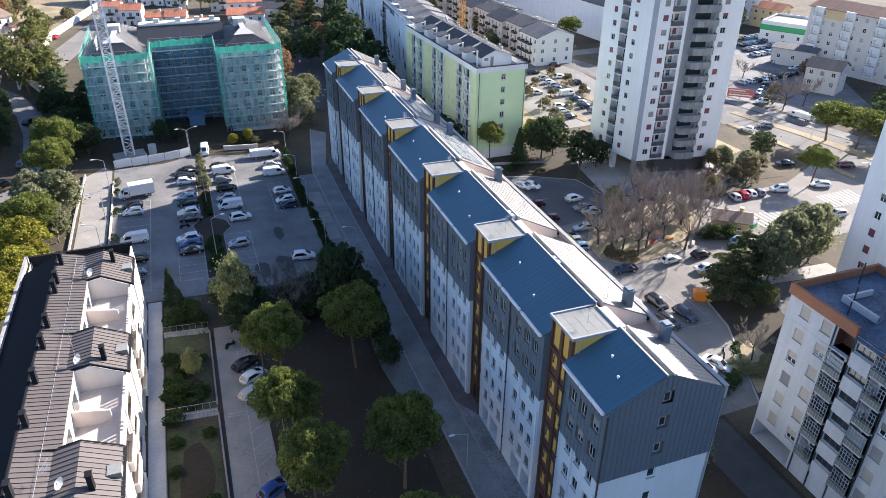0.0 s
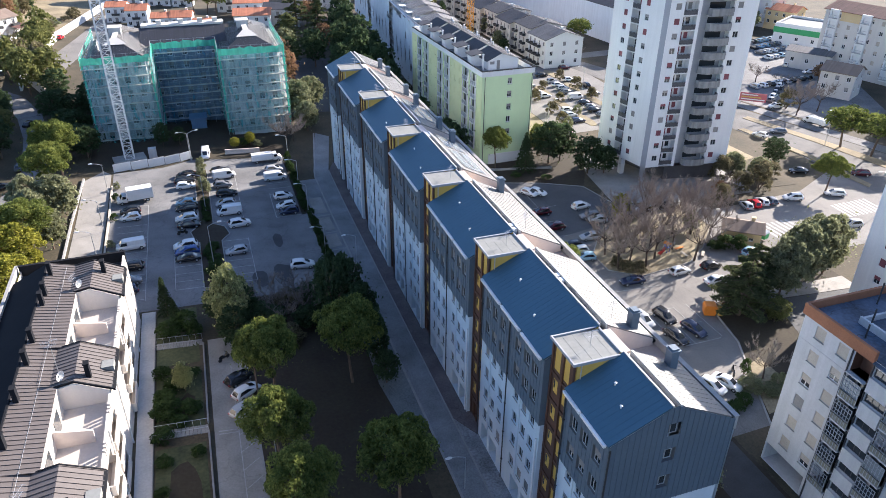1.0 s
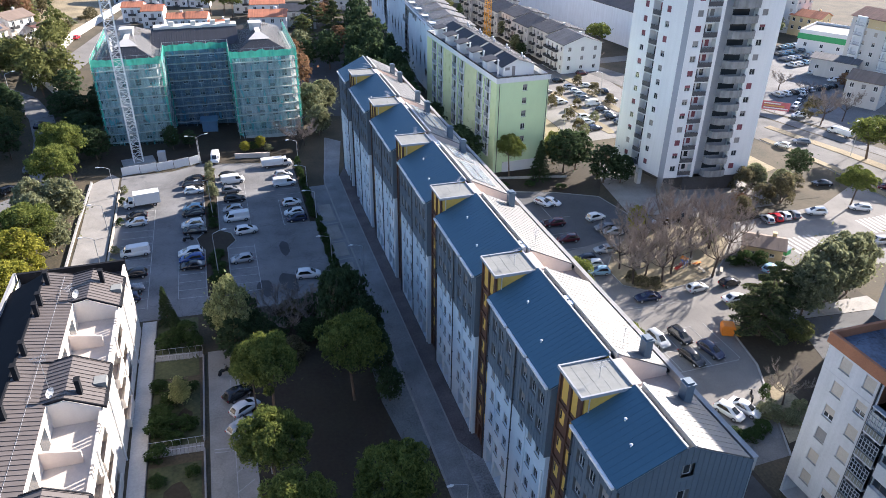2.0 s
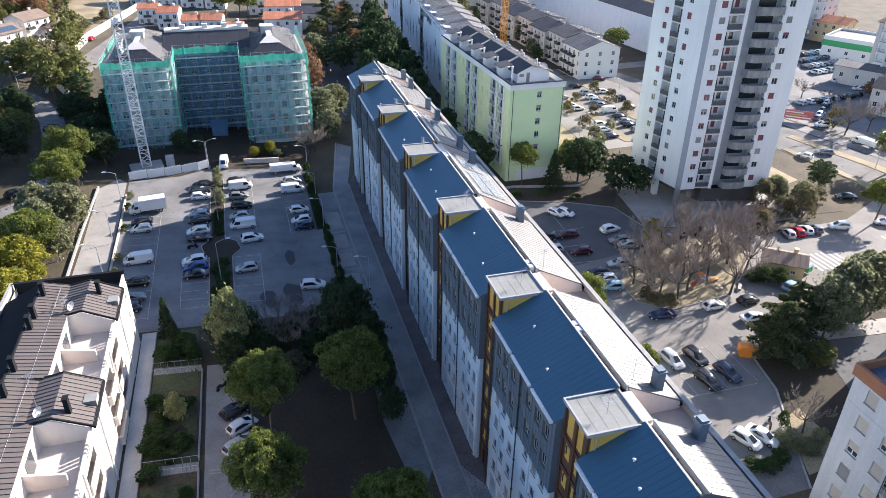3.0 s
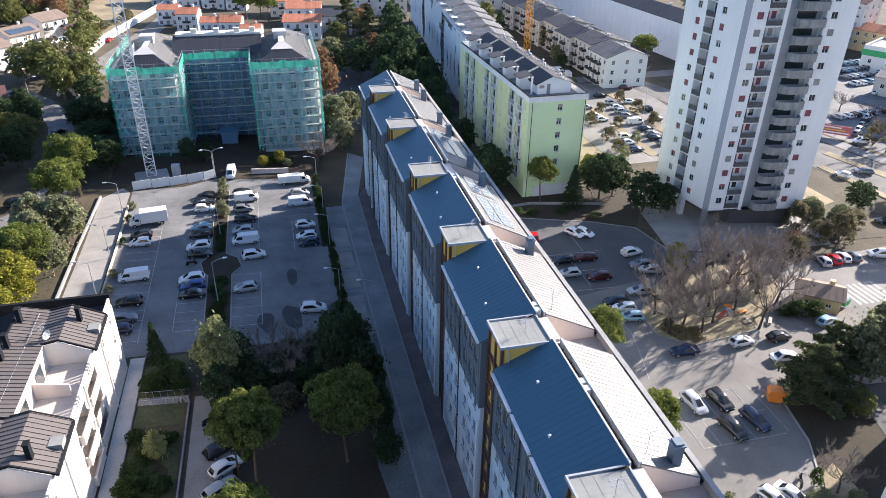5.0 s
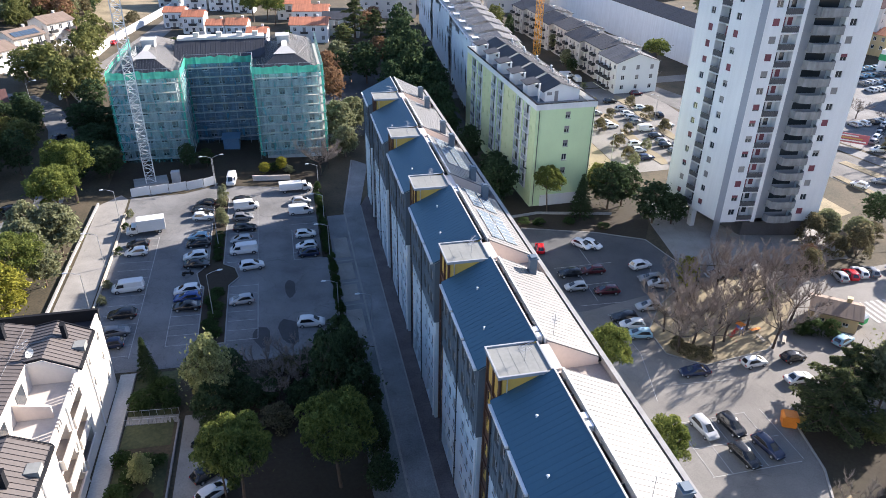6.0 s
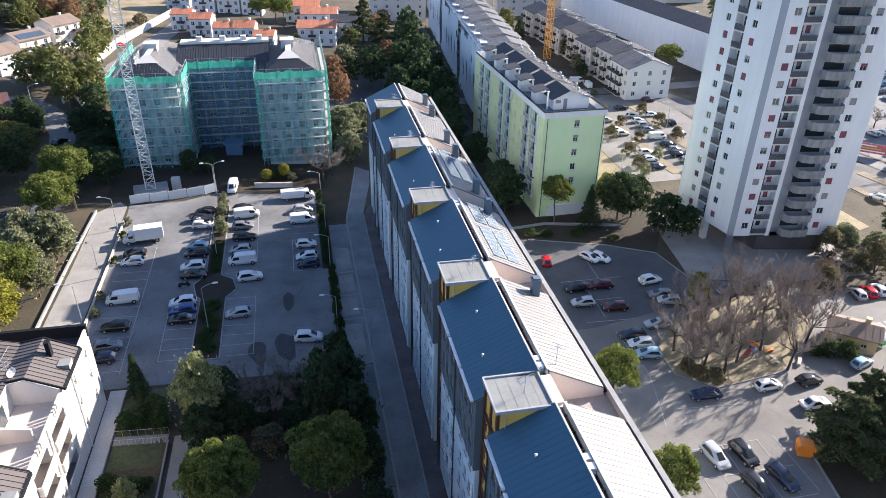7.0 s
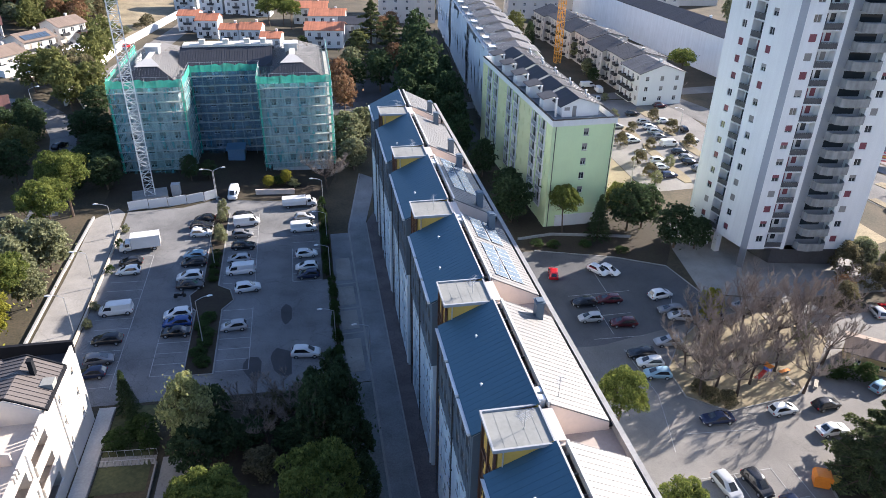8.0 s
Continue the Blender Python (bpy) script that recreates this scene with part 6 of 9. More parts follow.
def second_tower():
    b = thing("residential_tower", 107, 64.1, 0, 0, "tall plain white residential tower with red shutters", "tower block")
    base = Matrix.Translation((-112, -59, 0))
    rows = [4.2 + 2.95 * f for f in range(15)]
    bm = bmesh.new()
    holes = [(u, u + 1.1, c, c + 1.3) for u in (3.2, 9.0, 14.0) for c in rows]
    o = (101.5, 65.6)
    facade(bm, o, -90, 18, -1, 51.6, holes, 0.2)
    facade(bm, (101.5, 47.6), 0, 20, -1, 51.6, [])
    facade(bm, (121.5, 47.6), 90, 18, -1, 51.6, [])
    facade(bm, (121.5, 65.6), 180, 20, -1, 51.6, [])
    quad(bm, ((101.5, 47.6, 51.6), (121.5, 47.6, 51.6), (121.5, 65.6, 51.6), (101.5, 65.6, 51.6)))
    part("wall", bm, "tower_wall", b, "white panel wall", base)
    rnd = random.Random(2)
    for u, _, c, _ in holes:
        window(b, on_wall(base, o, -90, u, c, 0.12), 1.1, 1.3, "frame", 2, rnd.choice(["shut_red", None, "shut_grey"]), rnd.choice([0.5, 1.0]), False)


second_tower()


def balcony_block():
    """White block with caged balconies and a rust-brown roof band."""
    b = thing("balcony_block", 66, 25, 0, 0, "weathered white block with railed balconies and brown roof band", "apartment block")
    base = Matrix.Translation((-66, -25, 0))
    X, y1 = 58.7, 46.4
    rows = [4.5 + 2.95 * f for f in range(6)]
    rnd = random.Random(8)
    o = (X, y1)
    bm = bmesh.new()
    cols = [2.35, 5.2, 14.5, 17.4, 26.6]
    holes = [(u - 0.62, u + 0.62, c - 0.72, c + 0.75) for u in cols for c in rows]
    logg = [(6.5, 8.55), (11.35, 13.45), (19.0, 21.2)]
    for p, q in logg:
        for c in rows:
            holes.append((p, q, c - 1.25, c + 1.4, 1.3))
    for c in rows:
        holes.append((8.85, 11.05, c - 0.25, c + 0.75, 0.3))
    holes.append((0.25, 5.8, 0.1, 2.6, 3.0))
    facade(bm, o, -90, 40, -1, 20.4, holes, 0.22)
    facade(bm, (70.6, y1), 180, 70.6 - X, -1, 20.4, [(4, 5.2, c - 0.7, c + 0.7) for c in rows])
    facade(bm, (70.6, y1 - 40), 90, 40, -1, 20.4, [])
    facade(bm, (X, y1 - 40), 0, 70.6 - X, -1, 20.4, [])
    box(bm, X - 0.025, X, y1 - 6.2, y1, 17.5, 17.56)
    part("wall", bm, "old_white", b, "weathered white rendered wall", base)
    for u in cols:
        for c in rows:
            drop = rnd.choice([0.6, 1.0, 1.0, 1.0])
            window(b, on_wall(base, o, -90, u - 0.62, c - 0.72, 0.1), 1.24, 1.47, "frame", 2, rnd.choice(["shut_beige", "shut_beige", "shut_grey"]), drop)
    for f, c in enumerate(rows):
        window(b, on_wall(base, o, -90, 8.85, c - 0.25, 0.12), 2.2, 1.0, "rail", 3, None, 1.0, False)
        bm = bmesh.new()
        box(bm, 8.8, 11.1, -0.3, 0.0, 0, 1.68)
        m = on_wall(base, o, -90, 0, c - 2.0, 0)
        part("spandrel", bm, "old_white", b, "pale metal spandrel panel", m)
        for p, q in logg:
            m = on_wall(base, o, -90, p, c - 1.25, 0)
            w = q - p
            bm = bmesh.new()
            box(bm, 0, w, -0.5, 1.25, -0.14, 0.0)
            part("balcony", bm, "old_white", b, "", m)
            if f == 5 and p < 7:
                # top loggia, open and lined in brown
                bm = bmesh.new()
                box(bm, 0.02, w - 0.02, 1.2, 1.28, 0.0, 2.64)
                box(bm, 0.005, 0.05, 0.0, 1.2, 0.0, 2.64)
                box(bm, w - 0.05, w - 0.005, 0.0, 1.2, 0.0, 2.64)
                part("loggia_lining", bm, "brown", b, "dark brown loggia lining", m)
                continue
            bm = bmesh.new()
            for i in range(4):
                x = 0.03 + i * (w - 0.06) / 4
                box(bm, x + 0.02, x + (w - 0.06) / 4 - 0.02, -0.46, -0.44, 0.06, 0.82, 1)
            for z in (0.0, 0.88, 1.35, 1.95, 2.38):
                box(bm, 0, w, -0.5, -0.44, z, z + 0.06)
            for k in range(7):
                x = k * (w - 0.05) / 6
                box(bm, x, x + 0.05, -0.5, -0.45, 0, 2.38)
            part("balcony_cage", bm, ["tower_grey", "panel_olive"], b, "railed balcony front with dull panels", m)["kind"] = "stuff"
            bm = bmesh.new()
            tube(bm, (-0.02, -0.62, 0.9), (w + 0.02, -0.62, 0.9), 0.035, None, 6)
            part("handrail", bm, "rail", b, "dark steel handrail", m)
            bm = bmesh.new()
            box(bm, 0.4, w - 0.4, 1.2, 1.26, 0.05, 2.2)
            part("balcony_door", bm, "glass", b, "", m)
            if (int(c * 10) + int(p)) % 3:
                bm = bmesh.new()
                box(bm, 0.06, w - 0.06, -0.42, -0.41, 0.95, 2.33)
                part("balcony_glazing", bm, "glass" if int(c * 7 + p) % 4 else "frosted", b, "balcony glazing", m)
    for u in (6.25, 8.7, 11.2, 13.6):
        bm = bmesh.new()
        tube(bm, (X - 0.1, y1 - u, -0.5), (X - 0.1, y1 - u, 20.3), 0.09, None, 6)
        part("rain_pipe", bm, "rail", b, "dark rain pipe", base)
    bm = bmesh.new()
    for q in ((X - 0.25, X + 0.1, y1 - 8.6, y1 + 0.2), (X + 0.1, 70.8, y1 - 0.1, y1 + 0.2), (70.5, 70.8, y1 - 40, y1 - 0.1), (X - 0.25, X + 0.1, y1 - 40, y1 - 11.9)):
        box(bm, *q, 20.4, 21.65)
    part("roof_band", bm, "brick_band", b, "rust-brown roof band", base)
    bm = bmesh.new()
    box(bm, X + 0.1, 70.5, y1 - 40, y1 - 0.1, 20.4, 20.75)
    part("roof", bm, "membrane", b, "blue-grey bitumen roof", base)
    # lean-to roof over the glazed top landing, and the lift housing behind it
    bm = bmesh.new()
    extrude_y(bm, [(X - 0.3, 20.35), (X + 3.2, 21.9), (X + 3.2, 22.02), (X - 0.3, 20.47)], y1 - 11.9, y1 - 8.6)
    part("landing_roof", bm, "membrane", b, "dark lean-to roof", base)
    bm = bmesh.new()
    box(bm, X + 4.6, 67.5, y1 - 22, y1 - 7.8, 20.75, 22.6)
    box(bm, X + 3.2, X + 3.45, y1 - 7.8, y1 - 3.4, 20.75, 21.55)
    box(bm, X + 3.45, 66.0, y1 - 3.65, y1 - 3.4, 20.75, 21.4)
    part("roof_house", bm, "old_white", b, "white roof housing", base)
    bm = bmesh.new()
    box(bm, X + 4.2, 68, y1 - 22.4, y1 - 7.4, 22.6, 22.8)
    part("roof_house_cap", bm, "membrane", b, "", base)
    for k, (x, y, h) in enumerate(((X + 3.4, y1 - 4.6, 2.4), (X + 7.8, y1 - 1.4, 2.6), (X + 1.8, y1 - 5.6, 1.6))):
        bm = bmesh.new()
        tube(bm, (x, y, 20.75), (x, y, 20.75 + h), 0.09, None, 6)
        part("flue", bm, "rail", b, "dark flue pipe", base)


balcony_block()

# ---- distant houses ----
for k in range(7):
    house("row_house", 117 - 0.6 * k + 1.1 * (k % 2), 205 + k * 12.6, -90 + 2, 12.4, 14.0, 3, "dark_roof" if k else "grey_tile", "cream" if k else "white_wall", "cream three-storey row house with grey tiled roof", "row house", 1.7 + 0.7 * (k % 2 == 0), -1.3 + 0.8 * (k % 2), 4, (0, 2) if k else (0, 1, 2), seed=k, over=0.4)
house("grey_block", 150, 262, -84, 130, 14, 4, "dark_roof", "tarp", "long block in pale sheeting with dark shed roof", "apartment block", 2.6, -1.0, 0, (), "shut_grey", 3.0, 0.3)
def stair_bays(b, spots, w, d, h):
    """White stair bays with stacked balconies, standing proud of a building's front."""
    for x in spots:
        bm = bmesh.new()
        facade(bm, (x - 1.6, -d / 2 - 0.7), 0, 3.2, 0.2, h + 0.2, [(0.5, 2.7, 0.9 + 3.0 * f, 2.9 + 3.0 * f, 0.6) for f in range(int(h / 3))], 0.6)
        for s in (-1.6, 1.6):
            quad(bm, ((x + s, -d / 2 - 0.7, 0.2), (x + s, -d / 2, 0.2), (x + s, -d / 2, h + 0.2), (x + s, -d / 2 - 0.7, h + 0.2)))
        quad(bm, ((x - 1.6, -d / 2 - 0.7, h + 0.2), (x + 1.6, -d / 2 - 0.7, h + 0.2), (x + 1.6, -d / 2, h + 0.2), (x - 1.6, -d / 2, h + 0.2)))
        part("stair_bay", bm, "white_wall", b, "white projecting stair bay")
        for f in range(int(h / 3)):
            bm = bmesh.new()
            box(bm, x - 1.5, x + 1.5, -d / 2 - 1.3, -d / 2 - 0.7, 0.75 + 3.0 * f, 0.87 + 3.0 * f)
            for k in range(9):
                v = x - 1.48 + k * 0.36
                box(bm, v, v + 0.05, -d / 2 - 1.3, -d / 2 - 1.25, 0.87 + 3.0 * f, 1.75 + 3.0 * f)
            box(bm, x - 1.5, x + 1.5, -d / 2 - 1.32, -d / 2 - 1.24, 1.75 + 3.0 * f, 1.82 + 3.0 * f)
            part("balcony", bm, "frame_grey", b, "railed balcony")["kind"] = "stuff"


far_flats = house("apartment_building", 209, 152, -78, 46, 13, 6, "maroon", "cream", "cream and white apartment building with maroon tiled roof", "apartment building", 2.0, -0.5, 13, (), "shut_beige", 3.0, 0.6)
stair_bays(far_flats, (-19.5, -8.8, 1.8, 12.4, 20.6), 46, 13, 18.3)
for x in (-14.1, 7.1):
    bm = bmesh.new()
    box(bm, x - 3.4, x + 3.4, -6.56, -6.48, 15.3, 18.2)
    part("wall_panel", bm, "ochre_wall", far_flats, "ochre band under the eaves")
house("apartment_building", 222, 235, -70, 30, 12, 5, "maroon", "cream", "distant cream apartment building", "apartment building", 2.0, 0, 8, (1, 5), "shut_beige", seed=4)
house("villa", 182.5, 147.5, -62, 9.5, 9, 2, "tan_tile", "cream", "old cream house with brown hipped roof", "house", 1.9, -0.2, 3, ())
house("workshop", 196, 172, -60, 14, 9, 1, "grey_tile", "cream", "low pale workshop with tiled roof", "workshop", 1.0, -0.2, 3, (), storey=4.0)
shop = house("store", 222, 190, -60, 34, 18, 1, "pale_roof", "white_wall", "white flat-roofed roadside store with green fascia", "store", 0, -0.2, 6, (), storey=6.0)
for q in ((-17.3, 17.3, -9.2, -9.02), (17.02, 17.2, -9.0, 9.0), (-17.2, -17.02, -9.0, 9.0)):
    bm = bmesh.new()
    box(bm, *q, 3.4, 5.4)
    part("fascia", bm, "green_pl", shop, "green sheet fascia")
house("villa", 205, 222, -65, 14, 10, 2, "maroon", "ochre_wall", "ochre yellow house with brown roof", "house", 1.8, 0, 4, ())
house("villa", 228, 218, -65, 12, 10, 2, "terracotta", "ochre_wall", "ochre house with tiled roof", "house", 1.8, 0, 4, ())
house("hut", 93.6, 86.2, -38, 6.4, 4.6, 1, "tan_tile", "ochre_wall", "small service hut with tan tiled roof", "hut", 0.9, -0.4, 2, (), storey=2.5, win=(0.8, 0.6))
for k, (x, y, rz, w) in enumerate([(-23.2, 288, -8, 7.2), (-15.8, 279, -8, 7.4), (-7.7, 268.6, -8, 6.4), (-0.7, 267.2, -8, 7.2), (6.0, 258, -8, 6.6), (-18.4, 320, -8, 9), (-8.6, 318, -8, 9), (0.4, 316, -8, 8), (-29, 324, -8, 8)]):
    house("terraced_house", x, y, rz, w, 8, 2 if k < 5 else 3, "terracotta", "white_wall", "white terraced house with terracotta roof", "terraced house", 1.3 + 0.3 * (k % 2), height(x, y) - 0.5 + 0.5 * (k % 2), 3, (1,), "shut_grey", 2.9, 0.25, seed=k)
for k, (x, y, rz, w, d, roof) in enumerate([(-59.6, 267, 52, 9.6, 9, "grey_tile"), (-65.0, 252.5, 50, 10, 9, "grey_tile"), (-69.6, 239, 54, 10, 9, "grey_tile"), (-82, 262, 20, 12, 10, "maroon"), (-56.0, 191.5, 20, 8, 9, "maroon")]):
    villa = house("villa", x, y, rz, w, d, 2, "tan_tile" if roof == "grey_tile" else roof, "warm_white" if k % 2 else "cream", "pale hillside villa with balconies", "house", 1.7, height(x, y) - 1.3 * (k % 3), 3, (0, 2), "shut_beige", 2.9, 0.6, seed=k + 20)
    if k == 1:
        for i in range(6):
            bm = bmesh.new()
            extrude_x(bm, [(-4.3, 6.42), (-1.9, 7.33), (-1.9, 7.39), (-4.3, 6.48)], -4.2 + i * 1.4, -2.95 + i * 1.4)
            part("solar_panel", bm, "solar", villa, "dark blue solar panel")
    if k == 0:
        bm = bmesh.new()
        extrude_x(bm, [(-8.4, 2.7), (-4.5, 3.3), (-4.5, 3.4), (-8.4, 2.8)], 1.0, 6.4)
        part("awning", bm, "maroon", villa, "dark red tiled porch roof")
    if k < 3:
        bm = bmesh.new()
        box(bm, -w / 2 - 0.6, w / 2 + 0.6, -d / 2 - 3.4, -d / 2 - 3.2, -2.4, 0.9)
        box(bm, -w / 2 - 0.6, w / 2 + 0.6, -d / 2 - 3.2, -d / 2, -2.4, -0.1)
        part("terrace", bm, "warm_white", villa, "pale walled garden terrace")
for k, (x, y, rz) in enumerate([(24, 268, -8), (36, 276, -8), (26, 290, -8), (20, 305, -5)]):
    house("villa", x, y, rz, 13, 11, 2, "terracotta" if k != 1 else "dark_roof", "white_wall", "white house with low tiled roof", "house", 1.6, height(x, y), 4, (1,), "shut_grey", seed=k + 40)
for k in range(6):
    x, y = 60 + k * 28, 318 + (k % 2) * 14
    house("apartment_building", x, y, -5, 24, 12, 4, "maroon" if k % 2 else "grey_tile", "cream", "distant pale apartment building", "apartment building", 1.8, 0, 5, (), "shut_beige", seed=k + 60)


# ---- trees and shrubs ----
PROTO = {}


def cards(rng, centres, size, flat=0.0, stretch=1.0):
    """Small leaf blades at the given places, turned at random; flat: how far they lie level."""
    n = len(centres)
    a = rng.normal(size=(n, 3))
    a[:, 2] *= 1 - flat
    a /= np.linalg.norm(a, axis=1)[:, None]
    b = np.cross(a, rng.normal(size=(n, 3)))
    b /= np.linalg.norm(b, axis=1)[:, None]
    s = size * rng.uniform(0.6, 1.3, n)[:, None]
    a, b = a * s * stretch, b * s
    v = np.stack([centres - a, centres - b * 0.6 + a * 0.1, centres + a, centres + b * 0.6 + a * 0.1], 1).reshape(-1, 3)
    f = np.arange(4 * n).reshape(-1, 4)
    return v, f


def shell(rng, centre, radius, n, up=0.25):
    d = rng.normal(size=(n, 3))
    d /= np.linalg.norm(d, axis=1)[:, None]
    d[:, 2] = np.where(d[:, 2] < -0.35, -d[:, 2], d[:, 2])
    r = rng.uniform(0.72, 1.06, n)[:, None]
    return np.asarray(centre) + d * r * np.asarray(radius)


def limb_mesh(segments, sides=5):
    """Tapered tubes: (start, end, r0, r1)."""
    verts, faces = [], []
    for a, b, r0, r1 in segments:
        a, b = Vector(a), Vector(b)
        d = (b - a).normalized()
        u = d.orthogonal().normalized()
        w = d.cross(u)
        o = len(verts)
        k = 3 if r0 < 0.035 else sides
        for p, r in ((a, r0), (b, r1)):
            for i in range(k):
                t = i * 2 * math.pi / k
                verts.append(p + r * (math.cos(t) * u + math.sin(t) * w))
        faces += [(o + i, o + (i + 1) % k, o + k + (i + 1) % k, o + k + i) for i in range(k)]
    return verts, faces


def branch(rnd, segs, p, d, length, r, depth, spread, tips):
    """Grows one bough in short bends, forking as it goes."""
    n = 3 if depth > 1 else 2
    for i in range(n):
        q = p + d * (length / n)
        segs.append((p, q, r, r * 0.8))
        p, r = q, r * 0.8
        d = (d + Vector((rnd.uniform(-1, 1), rnd.uniform(-1, 1), rnd.uniform(-0.5, 0.9))) * 0.16).normalized()
        if depth > 0 and (i > 0 or depth < 3):
            for _ in range(2):
                side = Vector((rnd.uniform(-1, 1), rnd.uniform(-1, 1), rnd.uniform(-0.2, 0.8))).normalized()
                e = (d * (1 - spread) + side * spread).normalized()
                branch(rnd, segs, p, e, length * rnd.uniform(0.5, 0.72), r * 0.62, depth - 1, spread, tips)
    tips.append(p)


def build_tree(kind, seed, ob, lite=False):
    """Trunk with limbs and a crown, at the nominal size 10 m high and 4 m in radius."""
    rnd, rng = random.Random(seed), np.random.default_rng(seed)
    segs, tips = [], []
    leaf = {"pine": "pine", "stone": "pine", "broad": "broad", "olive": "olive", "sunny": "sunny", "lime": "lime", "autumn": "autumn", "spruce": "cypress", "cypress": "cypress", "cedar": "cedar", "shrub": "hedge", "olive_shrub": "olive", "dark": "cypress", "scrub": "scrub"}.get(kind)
    pts, size, stretch, flat = [], 0.2, 1.3, 0.0
    if kind in ("pine", "stone"):
        top = Vector((rnd.uniform(-0.5, 0.5), rnd.uniform(-0.5, 0.5), 5.2))
        segs += [((0, 0, -0.3), top * 0.5, 0.24, 0.19), (top * 0.5, top, 0.19, 0.14)]
        n = 40
        for k in range(n):
            t = (k + 0.5) / n
            phi = k * 2.399963
            zz = 1 - 1.35 * t
            rr = math.sqrt(max(0.0, 1 - zz * zz)) if zz > 0 else 1 - 0.18 * zz * zz * 9 / 4
            c = Vector((math.cos(phi) * rr * 3.1, math.sin(phi) * rr * 3.1, 6.9 + zz * 2.5))
            c += Vector((rnd.uniform(-0.6, 0.6), rnd.uniform(-0.6, 0.6), rnd.uniform(-0.55, 0.45)))
            s = rnd.uniform(0.6, 1.25)
            pts.append(shell(rng, c, (s, s, s * 0.8), 300))
            if k % 3 == 0:
                segs += [(top, top.lerp(c, 0.55) + Vector((0, 0, -0.3)), 0.1, 0.06), (top.lerp(c, 0.55) + Vector((0, 0, -0.3)), c, 0.06, 0.02)]
        pts.append(rng.normal(size=(1100, 3)) * (1.5, 1.5, 0.9) + (0, 0, 7.0))
        size, stretch = 0.13, 1.7
    elif kind in ("broad", "olive", "sunny", "lime", "autumn", "dark"):
        branch(rnd, segs, Vector((0, 0, -0.3)), Vector((0, 0, 1)), 5.0, 0.22, 3, 0.55, tips)
        n = 46
        for k in range(n):
            t = (k + 0.5) / n
            phi, zz = k * 2.399963, 1 - 1.8 * t
            rr = math.sqrt(max(0.05, 1 - zz * zz)) * rnd.uniform(0.55, 1.0)
            c = np.array((math.cos(phi) * rr * 3.2, math.sin(phi) * rr * 3.2, 5.6 + zz * 3.8 + rnd.uniform(-0.4, 0.4)))
            s = rnd.uniform(0.55, 1.05)
            pts.append(shell(rng, c, (s, s, s), 150))
        pts.append(rng.normal(size=(1200, 3)) * (1.5, 1.5, 1.6) + (0, 0, 5.6))
        size, stretch = (0.25 if kind == "olive" else 0.19), 1.2
    elif kind == "spruce":
        segs.append(((0, 0, -0.3), (0, 0, 9.8), 0.2, 0.02))
        for k in range(150):
            t = k / 150
            z, l = 0.8 + 9.0 * t, 3.6 * (1 - t) ** 0.9 + 0.12
            a = k * 2.399963
            d = np.array((math.cos(a), math.sin(a), -0.28))
            u = rng.uniform(0.15, 1.0, 42) ** 0.7
            q = np.array((0, 0, z)) + d * (u * l)[:, None] + rng.normal(size=(42, 3)) * (0.16, 0.16, 0.1)
            pts.append(q)
        size, stretch = 0.16, 1.6
    elif kind == "cypress":
        segs.append(((0, 0, -0.3), (0, 0, 9.0), 0.2, 0.03))
        for k in range(34):
            t = (k + 0.5) / 34
            z = 0.7 + 9.0 * t
            rr = 3.2 * math.sin(math.pi * min(1, 0.18 + 0.82 * t)) ** 0.7 * (1 - 0.35 * t)
            for j in range(4):
                a = k * 2.4 + j * 1.6
                s = rnd.uniform(0.6, 0.95)
                pts.append(shell(rng, (math.cos(a) * rr * 0.7, math.sin(a) * rr * 0.7, z), (s, s, s * 1.3), 55))
        size, stretch = 0.17, 1.3
    elif kind == "cedar":
        segs.append(((0, 0, -0.3), (0.2, 0.1, 9.6), 0.32, 0.03))
        for k in range(34):
            t = k / 34
            z, l = 1.6 + 7.6 * t, (4.6 * (1 - t) ** 0.85 + 0.5) * rnd.uniform(0.6, 1.12)
            a = k * 2.399963 + rnd.uniform(-0.35, 0.35)
            d = Vector((math.cos(a), math.sin(a), 0.16 - 0.1 * (1 - t)))
            p0 = Vector((0, 0, z))
            segs.append((p0, p0 + d * l, 0.09 * (1 - t) + 0.02, 0.012))
            side = Vector((-d.y, d.x, 0))
            # side sprays along the bough, each a flat feather that droops at its end
            for j in range(9):
                u0 = 0.22 + 0.78 * j / 8
                for s in (-1, 1):
                    reach = l * 0.42 * (1.05 - u0 * 0.75) * rnd.uniform(0.7, 1.15)
                    v = rng.uniform(0, 1, 20)
                    q = np.array(p0) + np.array(d) * (u0 * l) + np.outer(v * reach, np.array(side) * s + np.array(d) * 0.55) + rng.normal(size=(20, 3)) * (0.07, 0.07, 0.04)
                    q[:, 2] -= 0.3 * u0 * u0 + 0.22 * v * v
                    pts.append(q)
        size, stretch, flat = 0.15, 1.7, 0.6
    elif kind in ("shrub", "olive_shrub", "scrub"):
        for k in range(5):
            a = k * 1.3
            segs.append(((0, 0, -0.2), (math.cos(a) * 1.6, math.sin(a) * 1.6, 4.0), 0.12, 0.03))
        for k in range(26):
            phi, zz = k * 2.399963, rnd.uniform(0, 1)
            rr = math.sqrt(1 - zz * zz * 0.9) * rnd.uniform(0.5, 0.95)
            s = rnd.uniform(0.8, 1.3)
            pts.append(shell(rng, (math.cos(phi) * rr * 3.2, math.sin(phi) * rr * 3.2, 1.4 + zz * 7.2), (s, s, s * 1.6), 110))
        size, stretch = 0.26, 1.2
    elif kind == "bare":
        twigs = []
